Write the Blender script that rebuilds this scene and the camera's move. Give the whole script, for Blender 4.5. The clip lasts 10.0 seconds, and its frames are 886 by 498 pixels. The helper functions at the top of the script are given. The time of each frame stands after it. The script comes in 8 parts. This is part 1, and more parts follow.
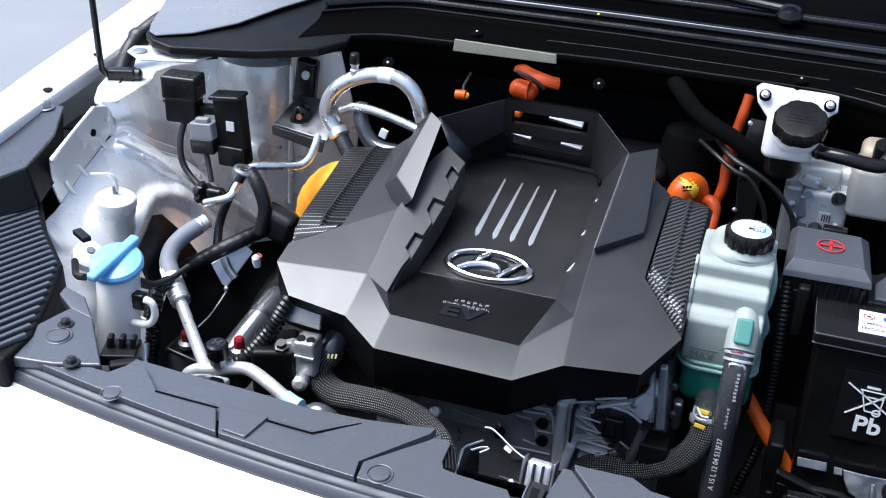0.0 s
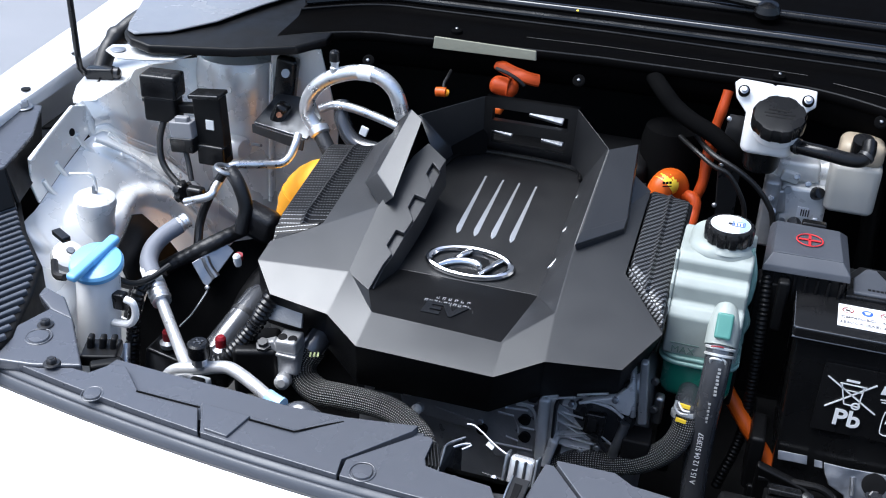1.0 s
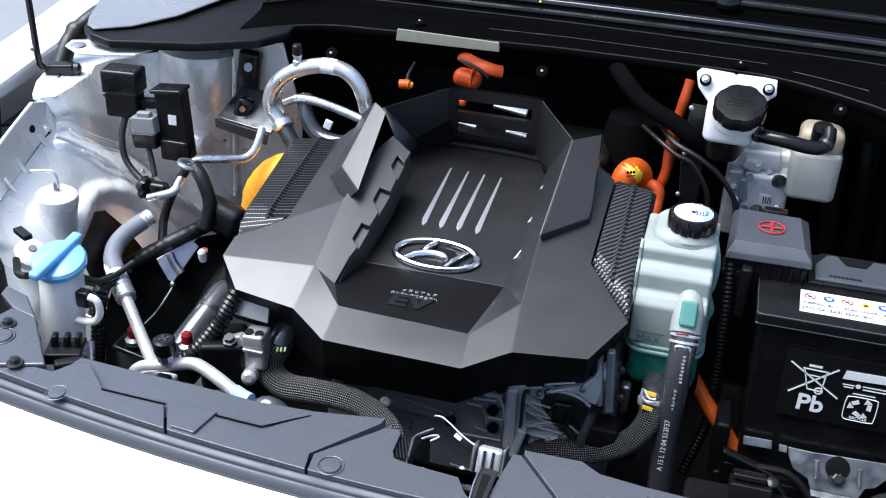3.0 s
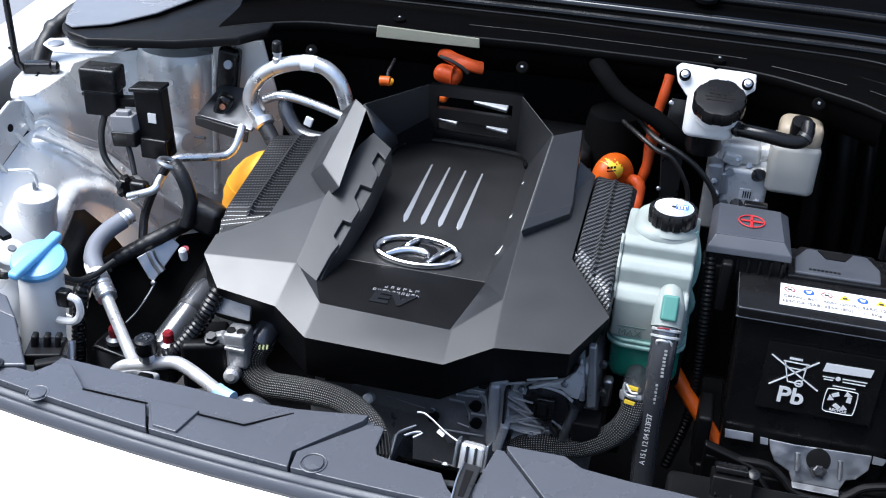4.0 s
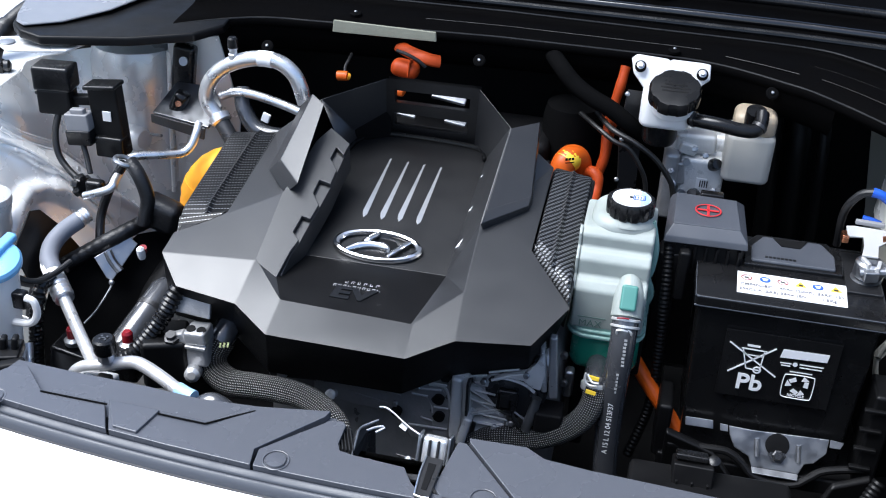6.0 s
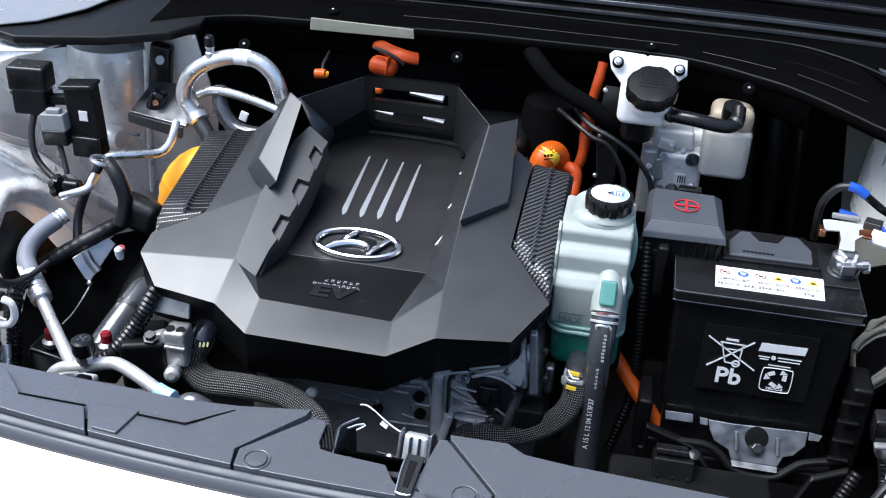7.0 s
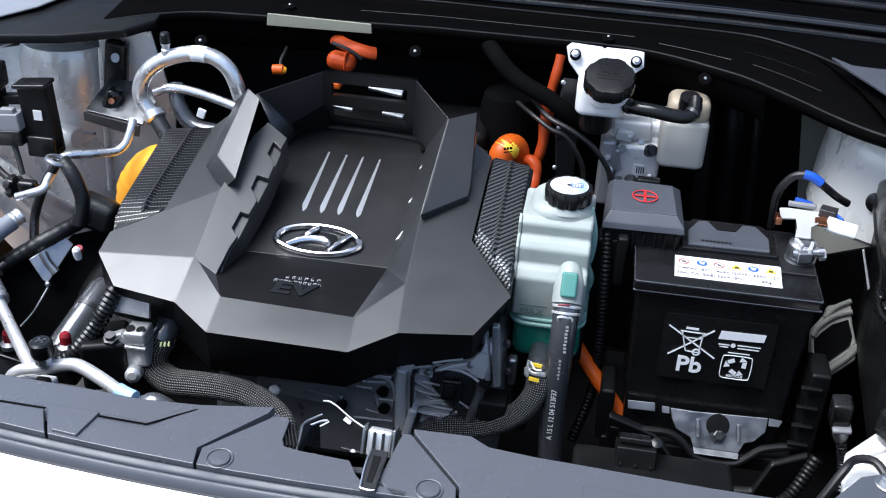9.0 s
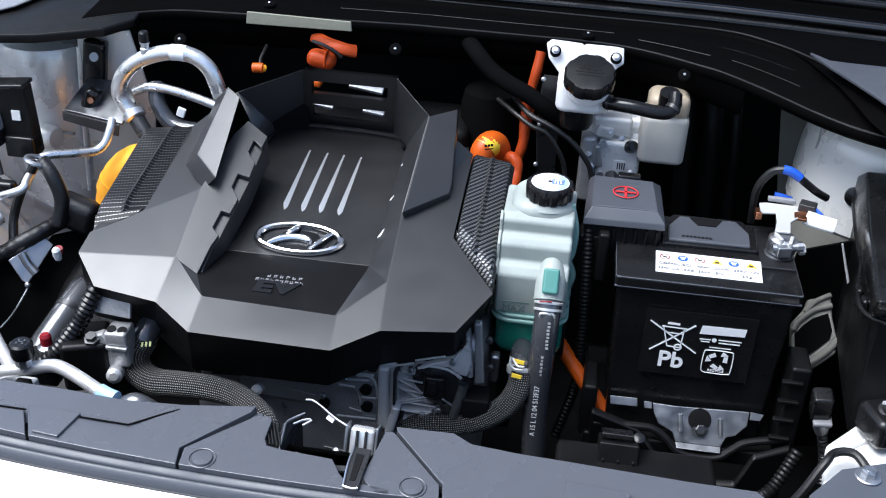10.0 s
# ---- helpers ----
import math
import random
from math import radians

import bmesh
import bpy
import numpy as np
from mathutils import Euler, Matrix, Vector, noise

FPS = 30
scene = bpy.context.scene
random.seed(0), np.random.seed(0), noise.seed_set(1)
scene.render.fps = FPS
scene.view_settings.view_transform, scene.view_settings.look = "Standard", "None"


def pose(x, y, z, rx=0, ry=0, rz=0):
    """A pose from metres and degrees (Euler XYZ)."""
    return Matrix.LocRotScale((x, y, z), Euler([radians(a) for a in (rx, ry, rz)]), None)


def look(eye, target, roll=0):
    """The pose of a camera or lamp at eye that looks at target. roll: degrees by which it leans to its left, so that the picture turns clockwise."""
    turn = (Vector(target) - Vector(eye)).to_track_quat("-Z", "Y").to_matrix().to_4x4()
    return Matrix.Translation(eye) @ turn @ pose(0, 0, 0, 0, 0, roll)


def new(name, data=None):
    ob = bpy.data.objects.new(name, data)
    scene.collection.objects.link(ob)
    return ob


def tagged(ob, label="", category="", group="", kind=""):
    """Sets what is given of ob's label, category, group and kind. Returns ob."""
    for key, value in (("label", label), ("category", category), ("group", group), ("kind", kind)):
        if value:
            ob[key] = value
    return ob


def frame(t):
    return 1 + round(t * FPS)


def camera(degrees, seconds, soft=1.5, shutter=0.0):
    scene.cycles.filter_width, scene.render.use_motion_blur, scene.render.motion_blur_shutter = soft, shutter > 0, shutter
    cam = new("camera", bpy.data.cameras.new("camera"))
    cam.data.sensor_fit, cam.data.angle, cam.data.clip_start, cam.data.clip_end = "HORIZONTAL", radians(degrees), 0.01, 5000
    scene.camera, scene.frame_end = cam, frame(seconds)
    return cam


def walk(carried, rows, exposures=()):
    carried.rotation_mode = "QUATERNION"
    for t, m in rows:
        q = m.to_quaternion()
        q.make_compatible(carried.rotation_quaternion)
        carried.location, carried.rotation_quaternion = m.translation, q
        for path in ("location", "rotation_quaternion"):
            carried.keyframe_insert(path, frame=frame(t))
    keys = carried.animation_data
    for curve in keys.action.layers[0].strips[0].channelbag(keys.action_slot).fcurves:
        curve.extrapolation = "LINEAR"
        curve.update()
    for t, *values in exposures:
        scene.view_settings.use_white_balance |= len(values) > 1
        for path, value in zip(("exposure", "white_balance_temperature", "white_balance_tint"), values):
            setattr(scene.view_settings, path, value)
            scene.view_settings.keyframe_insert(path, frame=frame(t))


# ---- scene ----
cam = camera(44.5, 10.0, 1.1)
# seconds, eye x, eye z, three angles
ROWS = [
    (0.0, -0.0075, 1.4480, 60.776, -1.924, 18.735),
    (0.5, -0.0067, 1.4482, 60.732, -1.958, 18.203),
    (1.0, -0.0060, 1.4484, 60.663, -1.984, 17.714),
    (1.5, -0.0053, 1.4486, 60.580, -2.004, 17.247),
    (2.0, -0.0045, 1.4488, 60.489, -2.023, 16.786),
    (2.5, -0.0037, 1.4490, 60.398, -2.042, 16.320),
    (3.0, -0.0030, 1.4492, 60.309, -2.062, 15.841),
    (3.5, -0.0023, 1.4494, 60.226, -2.084, 15.344),
    (4.0, -0.0015, 1.4496, 60.149, -2.109, 14.829),
    (4.5, -0.0008, 1.4498, 60.079, -2.135, 14.294),
    (5.0, 0.0000, 1.4500, 60.015, -2.162, 13.744),
    (5.5, 0.0008, 1.4502, 59.955, -2.190, 13.182),
    (6.0, 0.0015, 1.4504, 59.899, -2.218, 12.613),
    (6.5, 0.0023, 1.4506, 59.844, -2.244, 12.041),
    (7.0, 0.0030, 1.4508, 59.789, -2.270, 11.473),
    (7.5, 0.0037, 1.4510, 59.732, -2.294, 10.914),
    (8.0, 0.0045, 1.4512, 59.673, -2.317, 10.366),
    (8.5, 0.0053, 1.4514, 59.613, -2.339, 9.831),
    (9.0, 0.0060, 1.4516, 59.554, -2.361, 9.312),
    (9.5, 0.0067, 1.4518, 59.498, -2.385, 8.804),
    (10.0, 0.0075, 1.4520, 59.451, -2.414, 8.303),
]
EXPOSURE = 0.88
walk(cam, [(t, pose(x, 0, z, a, b, c)) for t, x, z, a, b, c in ROWS], [(0.0, EXPOSURE, 5820, 8), (10.0, EXPOSURE, 5820, 8)])

# ---- daylight: a bright, hazy sky ----
world = bpy.data.worlds.new("sky")
scene.world = world
world.use_nodes = True
wn = world.node_tree.nodes
sky = wn.new("ShaderNodeTexSky")
sky.sky_type, sky.sun_disc = "NISHITA", False
sky.sun_elevation, sky.sun_rotation = radians(64), radians(252)
sky.air_density, sky.dust_density, sky.ozone_density = 1.0, 4.0, 1.0
wn["Background"].inputs["Strength"].default_value = 0.13
world.node_tree.links.new(sky.outputs[0], wn["Background"].inputs["Color"])
sun = new("sun", bpy.data.lights.new("sun", "SUN"))
sun.data.energy, sun.data.angle, sun.data.color = 3.4, radians(46), (1.0, 0.985, 0.96)
sun.matrix_world = look((-2.0, -0.65, 4.35), (0, 0, 0))


# ---- materials ----
def mk(name, col, rough=0.5, metal=0.0, var=0.12, scale=25.0, bump=0.08, bscale=600.0, coat=0.0,
       trans=0.0, sss=0.0, rvar=0.12, spec=0.5, dirt=0.0, dirtcol=(0.25, 0.23, 0.2), ior=1.5):
    """A surface with mottling, fine grain, uneven gloss and a film of dust."""
    m = bpy.data.materials.new(name)
    m.use_nodes = True
    n, l = m.node_tree.nodes, m.node_tree.links
    b = n["Principled BSDF"]
    tc = n.new("ShaderNodeTexCoord")
    big = n.new("ShaderNodeTexNoise")
    big.inputs["Scale"].default_value, big.inputs["Detail"].default_value = scale, 5
    l.new(tc.outputs["Object"], big.inputs["Vector"])
    ramp = n.new("ShaderNodeMix")
    ramp.data_type = "RGBA"
    ramp.inputs[6].default_value = (*[c * (1 - var) for c in col], 1)
    ramp.inputs[7].default_value = (*[min(1, c * (1 + var)) for c in col], 1)
    l.new(big.outputs[0], ramp.inputs[0])
    out = ramp.outputs[2]
    fine = n.new("ShaderNodeTexNoise")
    fine.inputs["Scale"].default_value, fine.inputs["Detail"].default_value = bscale, 3
    l.new(tc.outputs["Object"], fine.inputs["Vector"])
    if dirt:
        mid = n.new("ShaderNodeTexNoise")
        mid.inputs["Scale"].default_value, mid.inputs["Detail"].default_value = scale * 0.6, 8
        l.new(tc.outputs["Object"], mid.inputs["Vector"])
        mr = n.new("ShaderNodeMapRange")
        mr.inputs[1].default_value, mr.inputs[2].default_value, mr.inputs[4].default_value = 0.48, 0.75, dirt
        l.new(mid.outputs[0], mr.inputs[0])
        mx = n.new("ShaderNodeMix")
        mx.data_type = "RGBA"
        mx.inputs[7].default_value = (*dirtcol, 1)
        l.new(mr.outputs[0], mx.inputs[0])
        l.new(out, mx.inputs[6])
        out = mx.outputs[2]
    l.new(out, b.inputs["Base Color"])
    rr = n.new("ShaderNodeMapRange")
    rr.inputs[1].default_value, rr.inputs[2].default_value = 0.3, 0.7
    rr.inputs[3].default_value, rr.inputs[4].default_value = max(0.02, rough - rvar), min(1, rough + rvar)
    l.new(big.outputs[0], rr.inputs[0])
    l.new(rr.outputs[0], b.inputs["Roughness"])
    if bump:
        bp = n.new("ShaderNodeBump")
        bp.inputs["Strength"].default_value, bp.inputs["Distance"].default_value = bump, 0.001
        l.new(fine.outputs[0], bp.inputs["Height"])
        l.new(bp.outputs[0], b.inputs["Normal"])
    b.inputs["Metallic"].default_value = metal
    b.inputs["Specular IOR Level"].default_value = spec
    b.inputs["Coat Weight"].default_value, b.inputs["Coat Roughness"].default_value = coat, 0.06
    b.inputs["Transmission Weight"].default_value, b.inputs["IOR"].default_value = trans, ior
    if sss:
        b.inputs["Subsurface Weight"].default_value, b.inputs["Subsurface Scale"].default_value = sss, 0.02
        b.inputs["Subsurface Radius"].default_value = (1, 1, 1)
    return m


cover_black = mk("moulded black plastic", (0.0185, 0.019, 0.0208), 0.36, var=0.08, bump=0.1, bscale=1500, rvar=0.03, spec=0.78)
# Darker copy of the cover plastic; the skirt's shade is put into it.
skirt_shaded = mk("cover plastic darkened as shade", (0.005, 0.005, 0.0056), 0.5, var=0.1, bump=0.15, bscale=1400, rvar=0.03, spec=0.15, ior=1.3)
plate_black = mk("grained black plastic", (0.007, 0.007, 0.0078), 0.40, var=0.1, bump=0.25, bscale=1200, rvar=0.05, spec=0.6)
# Plate plastic again, darkened for the dimmer reflection on the front slope.
face_shaded = mk("plate plastic darkened for reflection", (0.0045, 0.0045, 0.005), 0.42, var=0.1, bump=0.25, bscale=1200, rvar=0.05, spec=0.22)
black_chrome = mk("glossy black trim", (0.004, 0.004, 0.0045), 0.14, var=0.05, bump=0.0, spec=0.6, coat=0.6, rvar=0.03)
rib_chrome = mk("polished rib metal", (0.92, 0.92, 0.93), 0.23, metal=0.7, var=0.03, bump=0.0, rvar=0.04)
gloss_black = mk("gloss black plastic", (0.007, 0.007, 0.0075), 0.26, var=0.15, bump=0.05, spec=0.4)
satin_black = mk("satin black plastic", (0.0042, 0.0042, 0.0046), 0.46, bump=0.12, dirt=0.05, dirtcol=(0.02, 0.02, 0.02), spec=0.22)
grey_panel = mk("dark grey moulded plastic", (0.066, 0.070, 0.082), 0.27, var=0.05, bump=0.12, bscale=1400, rvar=0.015, spec=0.85)
box_grey = mk("slate grey plastic", (0.055, 0.06, 0.072), 0.45, var=0.07, bump=0.14, bscale=1500)
matt_black = mk("matt black plastic", (0.004, 0.004, 0.0042), 0.85, spec=0.08, bump=0.1, ior=1.2)
scuttle_black = mk("dull black scuttle plastic", (0.0025, 0.0024, 0.0025), 0.5, var=0.2, bump=0.15, bscale=900, spec=0.08, ior=1.12)
# Paler than the scuttle plastic.
edge_black = mk("slightly paler black edge", (0.011, 0.011, 0.011), 0.42, var=0.3, scale=60, bump=0.1, spec=0.3)
# Also stands in for shade inside holes, gaps and the deep bay.
deep_black = mk("black plastic and black for shade", (0.006, 0.006, 0.0065), 0.55, dirt=0.15, dirtcol=(0.02, 0.02, 0.02), spec=0.3, ior=1.3)
rubber = mk("black rubber", (0.006, 0.006, 0.0065), 0.45, var=0.2, bump=0.25, bscale=500, dirt=0.1)
hose_rubber = mk("grey black hose rubber", (0.05, 0.052, 0.058), 0.2, spec=1.0, var=0.12, bump=0.08, bscale=700, coat=0.4)
sleeve = mk("grey rubber hose", (0.16, 0.17, 0.2), 0.55, var=0.1, bump=0.2)
tape = mk("black cloth tape", (0.005, 0.005, 0.006), 0.4, var=0.2, bump=0.5, bscale=300)
silver_paint = mk("silver painted steel", (0.88, 0.875, 0.855), 0.27, metal=0.28, var=0.05, scale=14, bump=0.06, bscale=300, coat=0.25, dirt=0.1, dirtcol=(0.4, 0.38, 0.35))
# Lightened and darkened copies of the tower paint, standing in for light and shade.
tower_lit = mk("tower paint lightened as if lit", (0.92, 0.9, 0.85), 0.28, metal=0.1, var=0.08, scale=14, bump=0.06, bscale=300, coat=0.3, dirt=0.1, dirtcol=(0.4, 0.38, 0.33))
apron_shade = mk("tower paint darkened as shade", (0.13, 0.13, 0.11), 0.5, var=0.2, scale=12, bump=0.08, dirt=0.2, dirtcol=(0.2, 0.19, 0.17))
white_paint = mk("white car paint", (0.82, 0.82, 0.83), 0.25, var=0.02, scale=6, bump=0.02, coat=0.7)
bright_pipe = mk("pale matt aluminium", (0.66, 0.66, 0.67), 0.36, metal=0.6, var=0.06, scale=60, bump=0.05)
inner_bonnet = mk("grey inner bonnet", (0.36, 0.36, 0.37), 0.5, var=0.06, scale=8, bump=0.05)
alu = mk("aluminium tube", (0.82, 0.82, 0.83), 0.33, metal=0.92, var=0.08, scale=60, bump=0.05)
cast_alu = mk("cast aluminium", (0.48, 0.48, 0.485), 0.38, metal=0.55, var=0.25, scale=40, bump=0.5, bscale=350, dirt=0.3, dirtcol=(0.08, 0.075, 0.07))
# Lighter cast aluminium; light on motor edges and ribs is put into it.
bright_cast = mk("cast aluminium brightened as if lit", (0.68, 0.68, 0.67), 0.33, metal=0.15, var=0.15, scale=50, bump=0.35, bscale=400)
zinc = mk("zinc plated steel", (0.38, 0.39, 0.41), 0.42, metal=1.0, var=0.15, scale=60, bump=0.08)
dark_steel = mk("black steel", (0.05, 0.05, 0.052), 0.35, metal=0.6, var=0.2, bump=0.1)
chrome = mk("chrome", (0.9, 0.9, 0.91), 0.14, metal=1.0, var=0.02, bump=0.0, rvar=0.03)
brushed = mk("bright satin metal", (0.92, 0.92, 0.92), 0.30, metal=0.6, var=0.01, bump=0.05, rvar=0.05)
white_plastic = mk("milky white plastic", (0.74, 0.74, 0.74), 0.36, var=0.05, bump=0.06, sss=0.25)
aged_plastic = mk("yellowed milky plastic", (0.44, 0.43, 0.40), 0.4, var=0.1, bump=0.08, sss=0.25)
stained_plastic = mk("brown stained milky plastic", (0.42, 0.35, 0.26), 0.4, var=0.45, scale=22, bump=0.08, sss=0.2)
tank_plastic = mk("milky coolant plastic", (0.295, 0.325, 0.305), 0.46, var=0.22, scale=26, bump=0.3, bscale=90, sss=0.3)
tank_mid = mk("pale green milky plastic", (0.22, 0.37, 0.33), 0.34, var=0.15, scale=30, bump=0.2, bscale=150, sss=0.2)
coolant = mk("green coolant behind plastic", (0.02, 0.19, 0.13), 0.25, var=0.2, scale=18, bump=0.05, sss=0.1)
coolant_neck = mk("green coolant in neck", (0.07, 0.21, 0.18), 0.4, var=0.1, sss=0.05)
orange = mk("orange high voltage plastic", (0.56, 0.095, 0.007), 0.45, var=0.12, bump=0.1, spec=0.35)
# Darker copy of the orange, with the shade on the rear leads in it.
orange_shaded = mk("orange darkened for shade", (0.36, 0.045, 0.004), 0.55, var=0.2, bump=0.2, spec=0.3)
amber = mk("amber orange cap", (0.9, 0.38, 0.02), 0.45, var=0.1, bump=0.15)
yellow = mk("yellow sticker", (0.9, 0.62, 0.04), 0.45, var=0.04, bump=0.02)
blue_cap = mk("light blue plastic", (0.2, 0.47, 0.78), 0.35, var=0.06, bump=0.08)
blue_tape = mk("blue plastic", (0.02, 0.09, 0.5), 0.4, bump=0.1)
red_mark = mk("red marking paint", (0.5, 0.02, 0.025), 0.5, var=0.05, bump=0.02)
red_plastic = mk("dark red plastic", (0.2, 0.008, 0.014), 0.3, bump=0.05)
white_ink = mk("white print", (0.8, 0.8, 0.8), 0.5, var=0.02, bump=0.0)
black_ink = mk("black print", (0.02, 0.02, 0.022), 0.5, var=0.02, bump=0.0)
label_ink = mk("grey label print", (0.13, 0.13, 0.15), 0.5, var=0.05, bump=0.0)
paper = mk("white label paper", (0.8, 0.8, 0.8), 0.42, var=0.02, bump=0.02)
cream_pad = mk("cream foam strip", (0.26, 0.26, 0.2), 0.75, var=0.12, scale=60, bump=0.4, bscale=400)
grey_connector = mk("grey connector plastic", (0.22, 0.22, 0.23), 0.45, bump=0.08)
sticker_blue = mk("pale blue label", (0.35, 0.55, 0.75), 0.35, var=0.04, bump=0.0)
copper = mk("copper", (0.62, 0.26, 0.14), 0.3, metal=1.0, var=0.1, bump=0.05)
concrete = mk("pale grey concrete", (0.2, 0.205, 0.22), 0.8, var=0.12, scale=3, bump=0.4, bscale=120, dirt=0.2, dirtcol=(0.28, 0.28, 0.3))
glass_dark = mk("dark windscreen glass", (0.012, 0.014, 0.02), 0.06, var=0.05, bump=0.0, rvar=0.03)
gasket = mk("green grey print", (0.1, 0.16, 0.14), 0.5)
felt = mk("grey bonnet lining", (0.05, 0.05, 0.052), 0.8, var=0.1, bump=0.3)
# Shade of the tower's lower wall put into the paint; also the arch rim.
olive_grey = mk("olive grey tower and arch paint", (0.21, 0.205, 0.18), 0.5, var=0.2, scale=12, bump=0.08, dirt=0.2, dirtcol=(0.3, 0.28, 0.25))
worn_ink = mk("worn white print", (0.4, 0.4, 0.4), 0.5, var=0.5, scale=300, bump=0.0)
tinned = mk("tin plated metal", (0.6, 0.6, 0.59), 0.42, metal=0.45, var=0.08, bump=0.06)
pale_mark = mk("pale green paint", (0.4, 0.45, 0.2), 0.5)
cap_sheen = mk("glossy plastic greyed as sky sheen", (0.2, 0.205, 0.22), 0.22, var=0.05, bump=0.04)


def carbon_material(share):
    """Twill weave: slanted rows of short metallic dashes between black ones."""
    m = bpy.data.materials.new("carbon fibre weave")
    m.use_nodes = True
    n, l = m.node_tree.nodes, m.node_tree.links
    b = n["Principled BSDF"]
    uv = n.new("ShaderNodeUVMap")
    sp = n.new("ShaderNodeSeparateXYZ")
    l.new(uv.outputs[0], sp.inputs[0])

    def op(kind, a, bb=0.0):
        q = n.new("ShaderNodeMath")
        q.operation = kind
        for i, val in enumerate((a, bb)):
            if isinstance(val, (int, float)):
                q.inputs[i].default_value = val
            else:
                l.new(val, q.inputs[i])
        return q.outputs[0]

    along, across = sp.outputs[0], sp.outputs[1]
    row = op("MULTIPLY", across, 1 / 0.0050)
    lit = op("LESS_THAN", op("FRACT", row), share)
    dash = op("GREATER_THAN", op("FRACT", op("ADD", op("MULTIPLY", along, 1 / 0.0034), row)), 0.28)
    k = op("MULTIPLY", lit, dash)
    mx = n.new("ShaderNodeMix")
    mx.data_type = "RGBA"
    mx.inputs[6].default_value, mx.inputs[7].default_value = (0.006, 0.006, 0.007, 1), (0.2, 0.205, 0.215, 1)
    l.new(k, mx.inputs[0])
    l.new(mx.outputs[2], b.inputs["Base Color"])
    b.inputs["Roughness"].default_value = 0.42
    l.new(op("MULTIPLY", k, 0.75), b.inputs["Metallic"])
    bp = n.new("ShaderNodeBump")
    bp.inputs["Strength"].default_value, bp.inputs["Distance"].default_value = 0.15, 0.0005
    l.new(k, bp.inputs["Height"])
    l.new(bp.outputs[0], b.inputs["Normal"])
    b.inputs["Specular IOR Level"].default_value = 0.18
    return m


def braid_material():
    """Woven nylon sleeve: crossing strands, coloured pale as though catching the light."""
    m = bpy.data.materials.new("braided nylon sleeve")
    m.use_nodes = True
    n, l = m.node_tree.nodes, m.node_tree.links
    b = n["Principled BSDF"]
    uv = n.new("ShaderNodeUVMap")
    sp = n.new("ShaderNodeSeparateXYZ")
    l.new(uv.outputs[0], sp.inputs[0])

    def op(kind, a, bb=0.0):
        q = n.new("ShaderNodeMath")
        q.operation = kind
        for i, val in enumerate((a, bb)):
            if isinstance(val, (int, float)):
                q.inputs[i].default_value = val
            else:
                l.new(val, q.inputs[i])
        return q.outputs[0]

    a = op("MULTIPLY", sp.outputs[0], 2 * math.pi * 16)
    v = op("MULTIPLY", sp.outputs[1], 2 * math.pi / 0.0050)
    d1 = op("SINE", op("ADD", a, v))
    d2 = op("SINE", op("SUBTRACT", a, v))
    h = op("MULTIPLY", d1, d2)
    mr = n.new("ShaderNodeMapRange")
    mr.inputs[1].default_value, mr.inputs[2].default_value = 0.25, 0.8
    l.new(h, mr.inputs[0])
    mx = n.new("ShaderNodeMix")
    mx.data_type = "RGBA"
    mx.inputs[6].default_value, mx.inputs[7].default_value = (0.008, 0.008, 0.008, 1), (0.36, 0.355, 0.345, 1)
    l.new(mr.outputs[0], mx.inputs[0])
    l.new(mx.outputs[2], b.inputs["Base Color"])
    b.inputs["Roughness"].default_value = 0.42
    bp = n.new("ShaderNodeBump")
    bp.inputs["Strength"].default_value, bp.inputs["Distance"].default_value = 0.9, 0.0012
    l.new(h, bp.inputs["Height"])
    l.new(bp.outputs[0], b.inputs["Normal"])
    return m


# The second weave has fewer bright dashes, dimmed for its panel's dark reflection.
carbon, carbon_dim = carbon_material(0.5), carbon_material(0.15)
braid = braid_material()


# ---- building tools ----
ORIGIN = {}
ROUNDED = set()


def thing(name, base, label, category, group="", kind="", turn=(0, 0, 0)):
    """An Empty at the base of a thing, which parents its parts."""
    ob = new(name)
    ob.empty_display_size = 0.02
    ob.matrix_basis = pose(*base, *turn)
    ORIGIN[ob] = Vector(base)
    return tagged(ob, label, category, group, kind)


def weighted_normals(me):
    """Large faces keep their own shade; only the narrow rounded edges blend."""
    total = [Vector((0, 0, 0)) for _ in me.vertices]
    for p in me.polygons:
        for i in p.vertices:
            total[i] += p.normal * p.area
    me.normals_split_custom_set_from_vertices([v.normalized() if v.length > 0 else Vector((0, 0, 1)) for v in total])


def finish(bm, mat, name, sharp=32, offset=(0, 0, 0), flip=True):
    soft_edges = id(bm) in ROUNDED
    ROUNDED.discard(id(bm))
    if flip:
        bmesh.ops.recalc_face_normals(bm, faces=bm.faces)
    if any(offset):
        bmesh.ops.translate(bm, verts=bm.verts, vec=-Vector(offset))
    me = bpy.data.meshes.new(name)
    bm.to_mesh(me)
    bm.free()
    for p in me.polygons:
        p.use_smooth = True
    if soft_edges:
        weighted_normals(me)
    else:
        me.set_sharp_from_angle(angle=radians(sharp))
    me.materials.append(mat)
    return me


def part(name, bm, mat, parent, label="", local=False, sharp=32, flip=True):
    """One mesh under a thing or a part. Its points are given in the place's own metres, or, with local, in the thing's."""
    base = ORIGIN[parent]
    ob = new(name, finish(bm, mat, name, sharp, (0, 0, 0) if local else base, flip))
    ob.parent = parent
    ORIGIN[ob] = base
    if label:
        ob["label"] = label
    return ob


